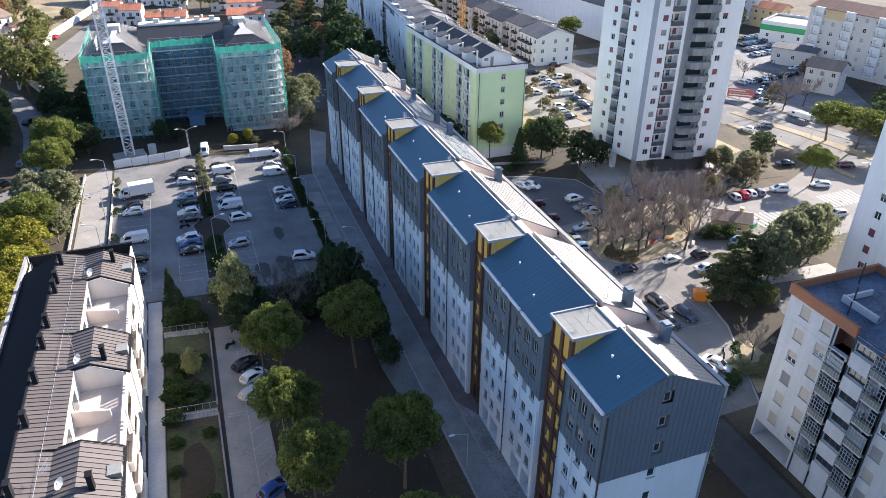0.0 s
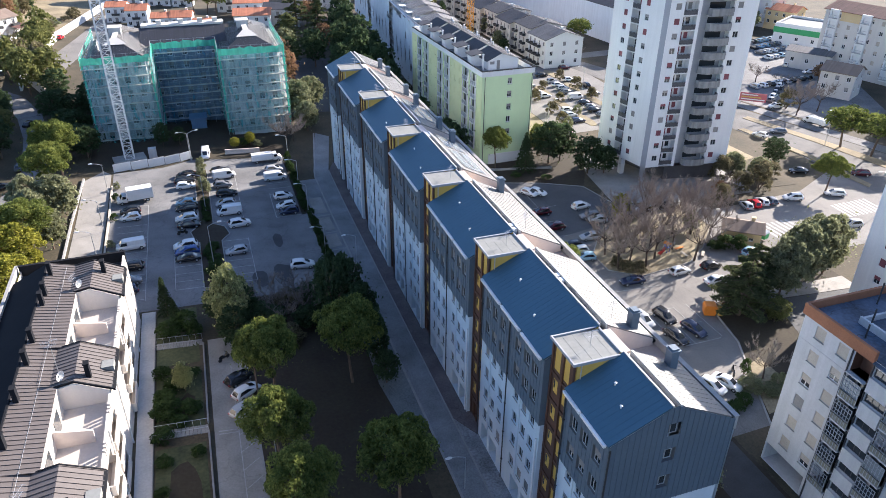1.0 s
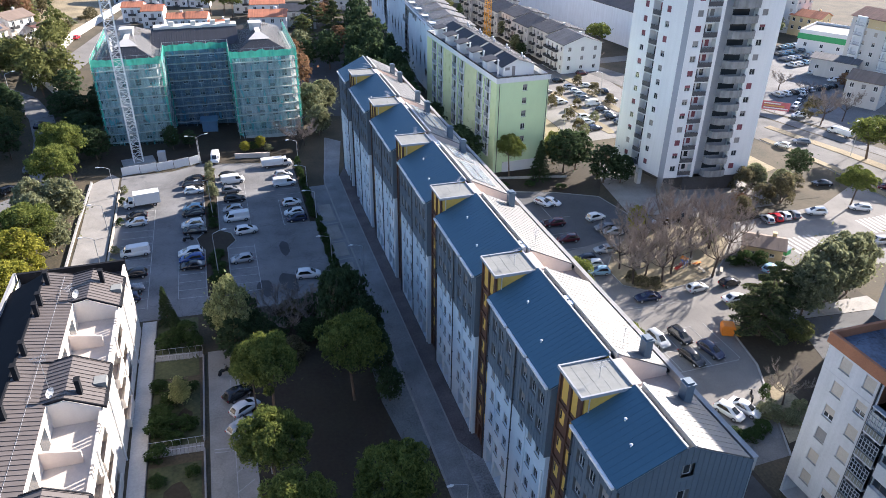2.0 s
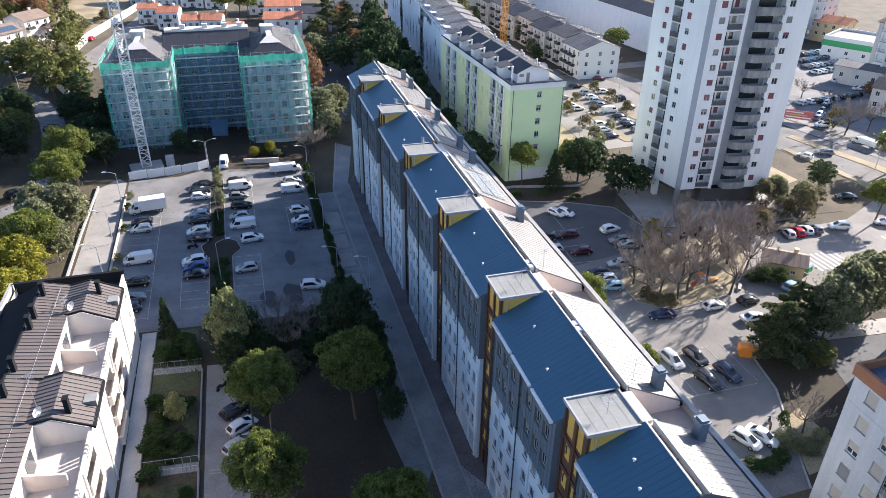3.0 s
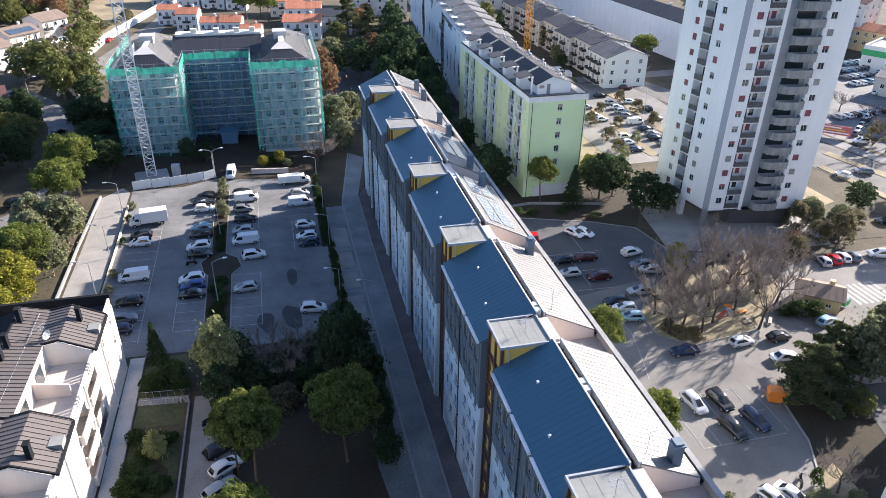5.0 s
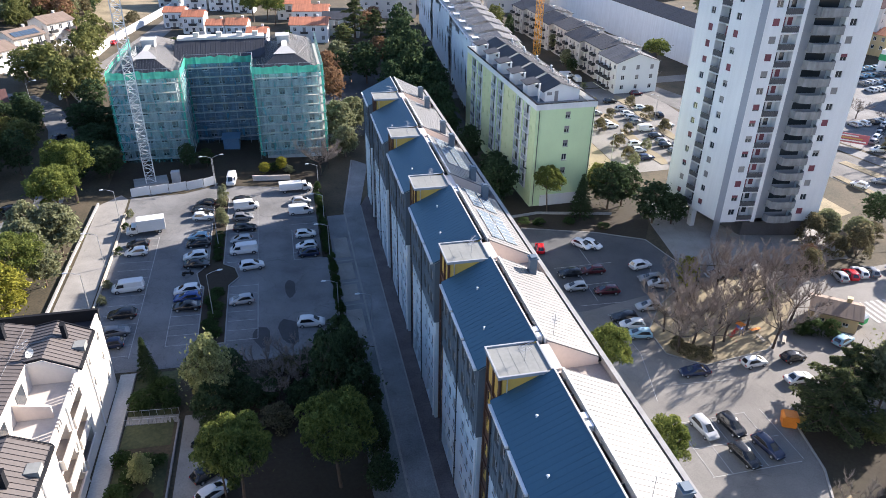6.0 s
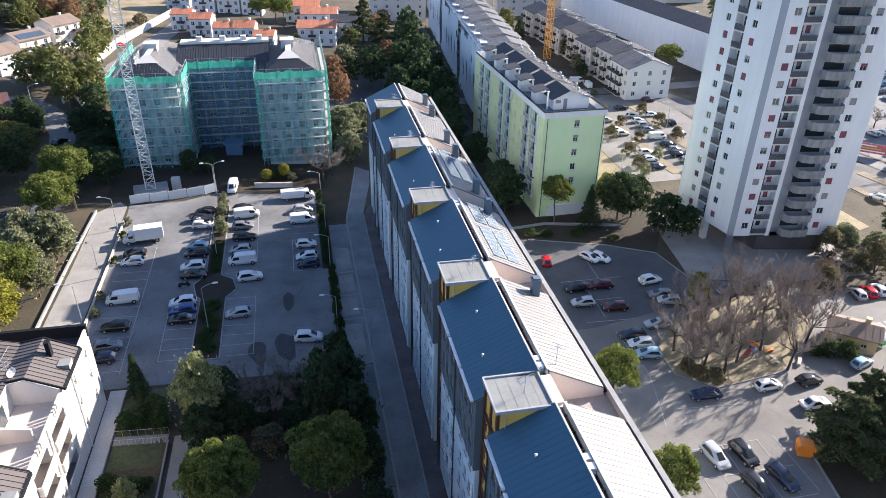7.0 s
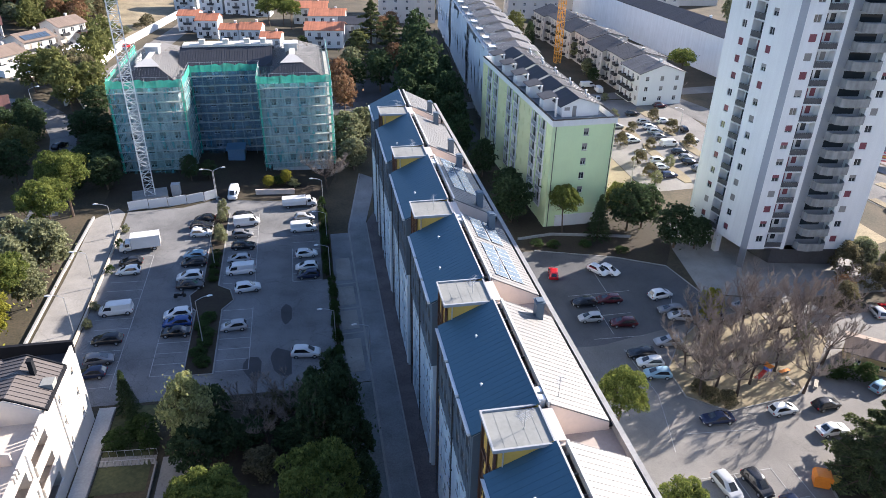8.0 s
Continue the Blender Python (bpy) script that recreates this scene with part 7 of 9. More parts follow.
        top = Vector((rnd.uniform(-0.4, 0.4), rnd.uniform(-0.4, 0.4), 4.0))
        segs += [((0, 0, -0.3), top * 0.5 + Vector((0.1, 0, 0)), 0.19, 0.15), (top * 0.5 + Vector((0.1, 0, 0)), top, 0.15, 0.12)]
        for k in range(8):
            a = k * 2.399963 + rnd.uniform(-0.3, 0.3)
            lift = rnd.uniform(0.45, 1.15) if k else 3.0
            d = Vector((math.cos(a), math.sin(a), lift)).normalized()
            p, r = top * rnd.uniform(0.75, 1.0), 0.075
            for i in range(4):
                q = p + d * rnd.uniform(1.1, 1.5)
                segs.append((p, q, r, r * 0.72))
                p, r = q, r * 0.72
                d = (d + Vector((rnd.uniform(-0.3, 0.3), rnd.uniform(-0.3, 0.3), 0.12))).normalized()
                for _ in range(3 if i else 1):
                    e = (d * 0.6 + Vector((rnd.uniform(-1, 1), rnd.uniform(-1, 1), rnd.uniform(0, 0.9)))).normalized()
                    o, l = p, rnd.uniform(1.1, 2.0)
                    m, n = o + e * l * 0.5, o + (e + Vector((0, 0, 0.3))).normalized() * l
                    twigs += [(o, m, 0.03, 0.02), (m, n, 0.02, 0.012)]
                    for _ in range(26):
                        b = o.lerp(m, rnd.random()) if rnd.random() < 0.35 else m.lerp(n, rnd.random())
                        g = (e * 0.5 + Vector((rnd.uniform(-1, 1), rnd.uniform(-1, 1), rnd.uniform(0.1, 1.2)))).normalized()
                        twigs.append((b, b + g * rnd.uniform(0.35, 0.85), 0.015, 0.006))
        wide = max(math.hypot(t[1][0], t[1][1]) for t in twigs) / 4.6
        tall = max(t[1][2] for t in twigs) / 10
        fit = lambda c: [(Vector((a[0] / wide, a[1] / wide, a[2] / tall)), Vector((b[0] / wide, b[1] / wide, b[2] / tall)), r0, r1) for a, b, r0, r1 in c]
        segs, twigs = fit(segs), fit(twigs)
        v, f = limb_mesh(twigs)
        raw("crown", v, f, "bare_bark", ob, "fine grey-brown twigs")["kind"] = "stuff"
    if lite:
        segs = [s for s in segs if s[2] > 0.05]
    v, f = limb_mesh(segs)
    raw("trunk" if kind not in ("shrub", "olive_shrub", "scrub") else "stem", v, f, "dark_bark" if kind == "bare" else "bark", ob)
    if pts:
        pts = np.concatenate(pts)
        if lite:
            pts, size = pts[::5], size * 1.8
        elif kind in ("dark", "cypress", "shrub"):
            pts, size = pts[::2], size * 1.3
        v, f = cards(rng, pts, size, flat, stretch)
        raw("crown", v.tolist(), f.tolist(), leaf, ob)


TREE_WORDS = {
    "pine": ("umbrella_pine", "round-crowned green umbrella pine with bare trunk", "tree"), "broad": ("leafy_tree", "dense dark green leafy tree crown", "tree"),
    "olive": ("leafy_tree", "grey-green leafy tree with thin limbs", "tree"), "sunny": ("leafy_tree", "pale yellow-green leafy tree, sun tone in its leaves", "tree"), "lime": ("leafy_tree", "sunlit yellow-green leafy round tree", "tree"), "autumn": ("autumn_tree", "round tree with russet autumn leaves", "tree"),
    "spruce": ("spruce", "dark pointed young spruce tree", "tree"), "cypress": ("conifer", "tall dark dense evergreen conifer", "tree"), "cedar": ("cedar", "wide dark cedar with level boughs", "tree"),
    "bare": ("bare_tree", "leafless grey-brown tree with fine twigs", "tree"), "shrub": ("shrub", "low dark green evergreen shrub", "shrub"), "olive_shrub": ("shrub", "low grey-green leafy shrub", "shrub"), "scrub": ("bushy_tree", "feathery grey-olive bushy tree", "tree"), "dark": ("leafy_tree", "dark shaded bushy evergreen tree", "tree"),
}


def tree(kind, x, y, h, r, variant=0, group="", sink=0.0):
    lite = y > 195 or x < -50 or x > 135
    n = PROTO.setdefault("count", [0])
    n[0] += 1
    turn = (n[0] * 77) % 360
    x, y = site(x, y)
    m = pose(x, y, height(x, y) - sink, 0, 0, turn) @ Matrix.Diagonal((r / 4, r / 4, h / 10, 1))
    key = (kind, variant, lite)
    if key in PROTO:
        ob = PROTO[key]
        s = ob.scale
        return copy_thing(ob, m @ Matrix.Diagonal((1 / s[0], 1 / s[1], 1 / s[2], 1)))
    name, label, cat = TREE_WORDS[kind]
    ob = thing(name, 0, 0, 0, 0, label, cat, group or {"bare": "bare trees", "pine": "pines"}.get(kind, ""))
    build_tree(kind, 31 * variant + sum(map(ord, kind)), ob, lite)
    ob.matrix_basis = m
    PROTO[key] = ob
    return ob


def woods_of(label, rows):
    """Far woodland as one mesh of many trees."""
    vs, fs, slots, mats, count = [], [], [], [], 0
    for kind, x, y, h, r in rows:
        if (kind, 0, True) not in PROTO:
            tree(kind, x, y, h, r)
            continue
        x, y = site(x, y)
        m = np.array(pose(x, y, height(x, y), 0, 0, (x * 37 + y * 11) % 360) @ Matrix.Diagonal((r / 4, r / 4, h / 10, 1)))
        for ch in PROTO[kind, 0, True].children:
            me = ch.data
            co, ids = np.empty(3 * len(me.vertices), np.float32), np.empty(len(me.loops), np.int32)
            me.vertices.foreach_get("co", co)
            me.loops.foreach_get("vertex_index", ids)
            if len(ids) != 4 * len(me.polygons):
                continue
            co = co.reshape(-1, 3)
            vs.append(co @ m[:3, :3].T + m[:3, 3])
            fs.append(ids.reshape(-1, 4) + count)
            if me.materials[0] not in mats:
                mats.append(me.materials[0])
            slots.append(np.full(len(me.polygons), mats.index(me.materials[0]), np.int32))
            count += len(co)
    me = bpy.data.meshes.new("woodland")
    me.from_pydata(np.concatenate(vs).tolist(), [], np.concatenate(fs).tolist())
    for mat in mats:
        me.materials.append(mat)
    me.polygons.foreach_set("material_index", np.concatenate(slots))
    tagged(linked("woodland", me), label, "trees", "", "stuff")


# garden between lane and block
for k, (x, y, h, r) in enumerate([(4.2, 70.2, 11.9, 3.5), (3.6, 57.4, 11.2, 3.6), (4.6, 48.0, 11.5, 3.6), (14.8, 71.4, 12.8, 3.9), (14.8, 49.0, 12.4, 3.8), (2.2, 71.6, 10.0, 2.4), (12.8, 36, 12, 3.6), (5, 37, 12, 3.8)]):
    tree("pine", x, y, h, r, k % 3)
# the sun on this crown is painted by its brighter leaves
tree("sunny", 0.4, 85.4, 11.8, 3.3)
for x, y, h, r in ((0.6, 82.6, 7.2, 2.8), (3.2, 84.6, 6.5, 2.6), (-1.6, 90.5, 5.5, 2.2), (2.2, 90.0, 6.2, 2.6), ):
    tree("dark", x, y, h, r)
for k, (x, y, h, r) in enumerate(((6.0, 87, 5.2, 2.8), (9.0, 91.5, 5.0, 2.8), (11.5, 86, 5.0, 2.8), (8.0, 82.5, 4.6, 2.6), (12.6, 92.4, 5.4, 2.6))):
    tree("scrub" if k % 2 else "dark", x, y, h * 0.6, r)
for x, y, h, r in ((15.0, 82.3, 12.4, 2.3), (17.4, 85.2, 11.0, 2.4), (18.6, 80.2, 9.6, 2.2), (14.4, 87.6, 9.5, 2.4), (17.8, 90.5, 8.5, 2.2), (19.5, 75.4, 7.5, 2.0), (16.8, 94.2, 7.0, 1.6), (19.3, 70, 5.0, 1.7)):
    tree("dark" if int(y) % 3 else "cypress", x, y, h, r * 1.25, int(x) % 2)
tree("spruce", -8.9, 94.6, 6.4, 1.7)
tree("spruce", -7.6, 91.4, 4.4, 1.4)
for x, y, h, r in ((-6.4, 90.2, 2.6, 2.2), (-8.8, 88.2, 2.4, 2.0), (-5.2, 87.6, 2.2, 1.6), (-7.2, 77.4, 2.2, 1.8), (-9.2, 73.4, 1.8, 1.9), (-9.4, 70.8, 2.2, 1.9), (-6.2, 71.0, 1.6, 1.6), (-9.6, 78.8, 1.8, 1.5), (-9.5, 66.8, 1.6, 1.6), (-6, 52, 1.6, 1.6)):
    tree("shrub", x, y, h, r)
tree("sunny", -6.8, 75.2, 4.4, 1.5)
for x, y, h, r in ((-8.4, 76.2, 1.5, 1.4), (-5.6, 78.4, 1.2, 1.1), (-8.2, 72.0, 1.4, 1.5), (-7.6, 69.2, 1.1, 1.3), (-9.4, 62.6, 1.2, 1.2), (-5.6, 63.4, 0.9, 1.1), (-9.6, 58.0, 1.1, 1.0), (-9.5, 50.6, 1.2, 1.1), (-5.4, 49.0, 1.0, 1.0)):
    tree("shrub", x, y, h, r)
for x, y, h, r in ((6.2, 90.6, 6.4, 3.4), (10.2, 91.6, 6.0, 3.2), (12.0, 87.6, 6.6, 3.2), (8.4, 86.8, 5.6, 2.8)):
    tree("bare", x, y, h, r, 1)
# car park planting
for x, y, h, r in ((-1.3, 145.8, 3.4, 1.4), (-1.4, 143.6, 2.4, 1.2), (-0.9, 136.0, 3.2, 1.4), (-1.4, 138.4, 2.6, 1.3)):
    tree("olive_shrub", x, y, h, r)
for y in np.arange(103, 115, 2.1):
    tree("shrub", -1.2 + 0.5 * math.sin(y), y, 1.0, 1.5)
for y in np.arange(124, 134, 2.0):
    tree("shrub", -1.4, y, 1.1, 1.1)
for y in np.arange(97, 121, 1.9):
    tree("shrub", 18.1, y, 2.0 + 0.7 * math.sin(y * 1.7), 0.95)
for y in np.arange(123.5, 148, 1.9):
    tree("shrub", 17.5, y, 2.2 + 0.8 * math.sin(y * 1.3), 1.0)
for y in (99, 103, 113, 117.5, 128, 136, 141):
    tree("olive_shrub" if y % 2 else "shrub", -18.0, y, 1.6, 0.9)
# along the lane
for k, (x, y, h, r) in enumerate([(-28.4, 147.6, 12.4, 4.5), (-28.8, 137.4, 12.0, 4.4), (-30.2, 116.8, 10.4, 4.3)]):
    tree("pine", x, y, h, r, k % 3)
for x, y, h, r in ((-26.9, 128.6, 9.6, 4.0), (-30.6, 124.8, 9.0, 3.8), (-27.4, 119.6, 7.4, 3.2), (-32, 131, 9, 3.6)):
    tree("olive", x, y, h, r)
for x, y, h, r in ((-30.4, 110.4, 9.5, 4.6), (-34.5, 113, 9, 4), (-30, 101, 9, 4.5), (-34, 95, 10, 5)):
    tree("lime", x, y, h, r)
# wooded slope
woods = random.Random(4)
for x, y in [(-30.5, 166), (-42, 162), (-30, 174), (-28, 182), (-31, 157), (-43, 171), (-48, 160), (-26, 164), (-33, 188), (-45, 182), (-50, 176), (-24.5, 158), (-27, 171), (-47, 147), (-53, 152), (-52, 168), (-60, 182), (-44, 141), (-52, 128), (-33.5, 181), (-25.5, 188)]:
    # darker foliage here stands in for the scaffolded building's shadow
    if x > -35:
        tree("dark", x, y, woods.uniform(5, 7.5), woods.uniform(3.2, 4.4))
    else:
        tree(woods.choice(["dark", "cypress", "broad", "dark"]), x, y, woods.uniform(7, 12), woods.uniform(3.4, 4.8))
for x, y in [(-41, 200), (-47.5, 213), (-54, 216), (-46, 219), (-42, 226), (-43, 240), (-39, 211), (-43.5, 251), (-52, 224), (-36.5, 204)]:
    tree(woods.choice(["broad", "broad", "scrub"]), x, y, woods.uniform(9, 12.5), woods.uniform(4.6, 5.6))
# bushes on the dry slope above the wall
for k in range(16):
    t = woods.random()
    tree(woods.choice(["scrub", "scrub", "broad", "olive_shrub"]), -47 + 22 * t + woods.uniform(-6, 1), 262 + 88 * t + woods.uniform(-6, 6), woods.uniform(1.6, 4.5), woods.uniform(1.6, 3.4))
woods_of("mixed evergreen and russet woodland on the hillside", [(woods.choice(["broad", "broad", "scrub", "olive", "cypress", "autumn"]), woods.uniform(-118, -56), woods.uniform(278, 345), woods.uniform(6, 11), woods.uniform(3, 4.8)) for k in range(110)])
for k in range(16):
    x, y = woods.uniform(-120, -72), woods.uniform(150, 236)
    tree(woods.choice(["broad", "dark", "olive"]), x, y, woods.uniform(6, 10), woods.uniform(3, 4.5))
# between the scaffolded house and the long block
for x, y, h, r in ((24.6, 171, 10.0, 4.6), (28.6, 176, 9, 4.0), (25.2, 163, 7.4, 3.4)):
    tree("olive", x, y, h, r)
for x, y, h, r in ((25.6, 196.5, 10.0, 3.8), (25.2, 209, 11.0, 4.2)):
    tree("autumn", x, y, h, r)
tree("bare", 19.0, 155.0, 8.2, 5.0, 0)
tree("bare", 20.8, 157.8, 6.5, 3.4, 1)
for x, y, h, r in ((40, 268, 17, 5.5), (45, 250, 16, 5), (33, 240, 12, 5)):
    tree("cedar", x, y, h, r)
for x, y, h, r in ((52, 243, 19, 4.5), (50, 228, 18, 4.2), (46, 216, 14, 4.2), (51, 212, 18, 4.4), (48, 200, 16, 4.2), (52, 190, 15, 4), (46, 184, 12, 3.6), (51, 178, 13, 3.8), (50, 168, 11, 3.4), (54, 204, 15, 4), (42, 196, 12, 3.8), (37, 214, 12, 4), (54, 160, 9, 3)):
    tree("dark" if int(x + y) % 3 else "cypress", x, y, h, r * 1.2, int(y) % 2)
for x, y, k in ((45, 275, "autumn"), (30, 228, "olive"), (38, 226, "dark"), (44, 236, "autumn"), (34, 250, "broad"), (50, 290, "autumn"), (56, 280, "bare"), (30, 216, "dark")):
    tree(k, x, y, 9, 4)
for k, (x, y) in enumerate([(4, 296), (9, 299), (12, 292)]):
    tree("pine", x, y, 10.5, 4.6, k % 3)
for x, y, h, r in ((-20, 250, 5, 2.5), (12, 256, 4, 2.2), (16, 262, 5, 2.4)):
    tree("shrub", x, y, h, r)
# site hedge and shrubs by the gate
for x, y, h, r, k in ((7.0, 157.2, 2.6, 1.4, "lime"), (10.6, 158.4, 3.2, 1.4, "lime"), (8.8, 158.0, 2.0, 1.6, "shrub"), (12.2, 157.2, 1.8, 1.3, "olive_shrub"), (-8.8, 161, 5.6, 2.2, "dark"), (-5.2, 161.5, 4.2, 1.9, "dark")):
    tree(k, x, y, h, r)
for x, y, h, r in ((-48, 189.5, 7, 3.2), (-50.5, 184, 7, 3.6), (-45.4, 187.5, 6, 3.0), (-55.5, 182, 8, 4.4), (-34, 196, 8, 4)):
    tree("dark", x, y, h, r)
# beside the green block
tree("pine", 63.4, 132.6, 9.8, 2.9, 1)
tree("dark", 54.6, 138.5, 9.6, 4.6, 0)
tree("dark", 56.0, 146.5, 8, 3.8, 0)
for x, y, h, r, k in ((76.2, 131.0, 10.0, 4.6, "dark"), (79.6, 131.6, 9, 4.0, "dark"), (82.4, 123.4, 8.4, 4.6, "dark"), (86.0, 122.2, 6.5, 3.4, "dark"), (69.6, 129.8, 9.0, 3.0, "spruce"), (76, 136, 8, 3.4, "broad")):
    tree(k, x, y, h, r)
for x, y in ((57, 129), (66, 127), (72, 123.6), (60, 128)):
    tree("shrub", x, y, 1.2, 1.6)
# beside the long block, on the lit side
for x, y, h, r in ((51.6, 80.4, 9.2, 3.1), (51.2, 64.2, 8.6, 2.6)):
    tree("pine", x, y, h, r, 2)
for x, y, h, r in ((51.6, 50.6, 5.4, 2.2), (52.8, 47.4, 6.0, 2.4), (51.4, 43.6, 5.6, 2.2), (48.6, 40.5, 5, 2)):
    tree("olive", x, y, h, r)
for x, y, h, r in ((54.6, 53.6, 3.2, 1.8), (49, 57, 3, 1.6), (50.5, 73, 2.4, 1.4)):
    tree("olive_shrub", x, y, h, r)
# playground plane trees
for k, (x, y) in enumerate([(66.6, 90.2), (67.5, 87.1), (70.3, 89.6), (68.3, 85.2), (70.7, 83.6), (76.3, 90.0), (74.0, 85.6), (80.1, 82.4), (91.0, 98.6), (71.5, 95.0), (75.6, 96.5), (80.4, 97.4), (84.6, 96.4), (86.4, 91.4), (88.6, 94.6), (84.6, 101.2), (93.6, 95.2), (87, 87.6), (79.2, 87.4), (83.2, 92.8), (66.0, 84.8)]):
    tree("bare", x, y, 8.6 + (k % 4) * 0.5, 4.3 + (k % 3) * 0.4, k % 3)
tree("lime", 76.4, 100.6, 6.2, 2.2)
tree("olive", 86.6, 92.0, 4.6, 1.8)
for x, y, h, r in ((88.4, 84.4, 2.6, 2.0), (90.2, 82.8, 3.0, 1.8), (86.4, 84.8, 1.6, 1.6), (98, 86.5, 2.2, 1.4)):
    tree("shrub", x, y, h, r)
# cedars and pines before the second tower
for x, y, h, r in ((76.4, 66.6, 10.2, 4.8), (80.8, 69.6, 11.0, 4.6)):
    tree("cedar", x, y, h, r, int(y) % 2)
for k, (x, y, h, r) in enumerate([(85.4, 67.8, 10.6, 3.9), (89.6, 69.4, 11.6, 4.2), (94.2, 70.6, 11.4, 4.3), (98.2, 71.2, 10.4, 3.8), (80.4, 63.2, 4.0, 2.4)]):
    tree("olive" if k < 4 else "broad", x, y, h * 1.02, r * 0.95, 1)
for x, y in ((67.0, 83.8), (68.8, 82.8), (66.2, 85.8)):
    tree("scrub", x, y, 1.9, 1.5)
tree("bare", 69.3, 53.4, 6.2, 3.0, 1)
for x, y, h, r, k in ((67.4, 55.0, 2.6, 0.9, "shrub"), (66.0, 52.2, 2.2, 2.0, "olive_shrub"), (59.4, 50.4, 1.4, 1.5, "shrub"), (61.4, 49.8, 1.2, 1.5, "shrub"), (63.6, 50.6, 1.2, 1.4, "shrub"), (70.2, 51.6, 2.0, 1.4, "olive_shrub"), (68.0, 50.6, 1.6, 1.6, "olive_shrub")):
    tree(k, x, y, h, r)
# right-hand distance
for k, (x, y, h, r) in enumerate([(150.3, 115.8, 10.0, 5.2), (152.6, 109.0, 10.2, 5.4), (155.0, 103.0, 9.6, 4.6), (125.6, 96.9, 8.8, 3.5)]):
    tree("pine", x, y, h, r, k % 3)
for x, y, h, r, k in ((126.5, 113.2, 6.6, 3.4, "dark"), (101.4, 100.8, 4.4, 2.6, "scrub"), (104.8, 104.6, 5.2, 2.8, "bare"), (108.2, 109.4, 6.2, 3.0, "scrub"), (112.0, 110.6, 6.0, 3.2, "olive"), (113.7, 103.4, 6.6, 3.0, "scrub"), (117.4, 108.0, 5.0, 2.8, "olive"), (121.6, 108.6, 3.2, 2.6, "scrub"), (109.6, 104.6, 4.4, 2.6, "scrub"), (157.2, 137.4, 9.5, 4.6, "bare"), (165, 137.8, 9, 4.4, "bare"), (160.6, 140.0, 9, 4.4, "bare"), (158.4, 142.6, 6, 3.4, "scrub"), (167.8, 165.3, 6, 4.2, "bare"), (171, 158, 5, 3.6, "bare"), (166.5, 128, 5, 3.4, "dark"), (166, 112, 8, 4.6, "dark"), (172, 118, 7, 4.6, "dark"), (178, 122, 7, 4.4, "dark"), (184, 128, 6, 4, "broad"), (170, 106, 8, 4.4, "broad"), (188, 160, 5, 2.6, "autumn"), (182, 152, 5, 2.6, "shrub"), (103.8, 104.4, 3.0, 2.2, "autumn")):
    tree(k, x, y, h, r)
for x, y, h, r, k in ((93.4, 172, 3.6, 2.0, "scrub"), (93.0, 161, 3.4, 2.2, "scrub"), (99.6, 168.6, 3.0, 1.8, "scrub"), (110.4, 178, 3.8, 2.2, "scrub"), (109.6, 187, 3.6, 2.0, "scrub"), (110.2, 168.4, 3.4, 2.0, "scrub"), (99.8, 180, 3.0, 1.8, "scrub"), (92.4, 154, 3.0, 2.0, "scrub"), (99.4, 158, 2.8, 1.7, "olive_shrub"), (99.8, 191, 2.6, 1.6, "olive_shrub"), (110.4, 158, 3.0, 1.8, "bare"), (93.2, 181, 3.2, 1.9, "bare"), (136, 222, 9.5, 4.6, "pine"), (111.4, 258, 8, 3.2, "olive"), (110, 247, 7.5, 2.8, "olive"), (108.6, 236, 7, 2.6, "bare"), (96.5, 279, 11, 4.6, "broad"), (99, 268, 9, 3.4, "cypress"), (106.6, 229, 6, 2.4, "olive"), (106, 222, 5, 2.4, "dark"), (128, 208, 4.5, 2.4, "bare"), (103, 205.4, 2.4, 1.6, "olive_shrub"), (92, 150, 3, 1.8, "olive_shrub")):
    tree(k, x, y, h, r)
woods_of("distant dark mixed woodland", [(woods.choice(["broad", "cypress", "dark", "olive"]), woods.uniform(60, 250), woods.uniform(335, 400), woods.uniform(8, 13), woods.uniform(4, 5.5)) for k in range(60)])
for k in range(14):
    x, y = woods.uniform(168, 250), woods.uniform(212, 320)
    tree(woods.choice(["broad", "cypress", "dark", "olive"]), x, y, woods.uniform(7, 12), woods.uniform(3.5, 5))


# ---- vehicles ----
def loft(bm, rings, mi=0):
    """Skin over rings of equal length, capped at both ends."""
    vs = [[bm.verts.new(p) for p in r] for r in rings]
    n = len(rings[0])
    for a, b in zip(vs, vs[1:]):
        for i in range(n):
            j = (i + 1) % n
            bm.faces.new((a[i], a[j], b[j], b[i])).material_index = mi
    bm.faces.new(vs[0][::-1]).material_index = mi
    bm.faces.new(vs[-1]).material_index = mi


def ring(x, lo, hi, w):
    c = 0.12
    return [(x, -w * 0.86, lo), (x, w * 0.86, lo), (x, w, lo + (hi - lo) * 0.3), (x, w * 0.985, hi - c), (x, w * 0.9, hi), (x, -w * 0.9, hi), (x, -w * 0.985, hi - c), (x, -w, lo + (hi - lo) * 0.3)]


SHAPES = {
    # half length, half width, belt, roof, rear and front of the cabin at belt and roof
    "hatchback": (2.0, 0.87, 0.95, 1.5, -1.95, -1.55, 0.3, 1.25),
    "estate": (2.2, 0.89, 0.95, 1.5, -2.12, -1.75, 0.35, 1.3),
    "suv": (2.15, 0.91, 1.04, 1.66, -2.08, -1.7, 0.4, 1.3),
    "saloon": (2.2, 0.88, 0.9, 1.43, -1.6, -0.95, 0.4, 1.15),
    "van": (2.5, 0.98, 1.1, 1.98, -2.45, -2.38, 1.35, 1.95),
}


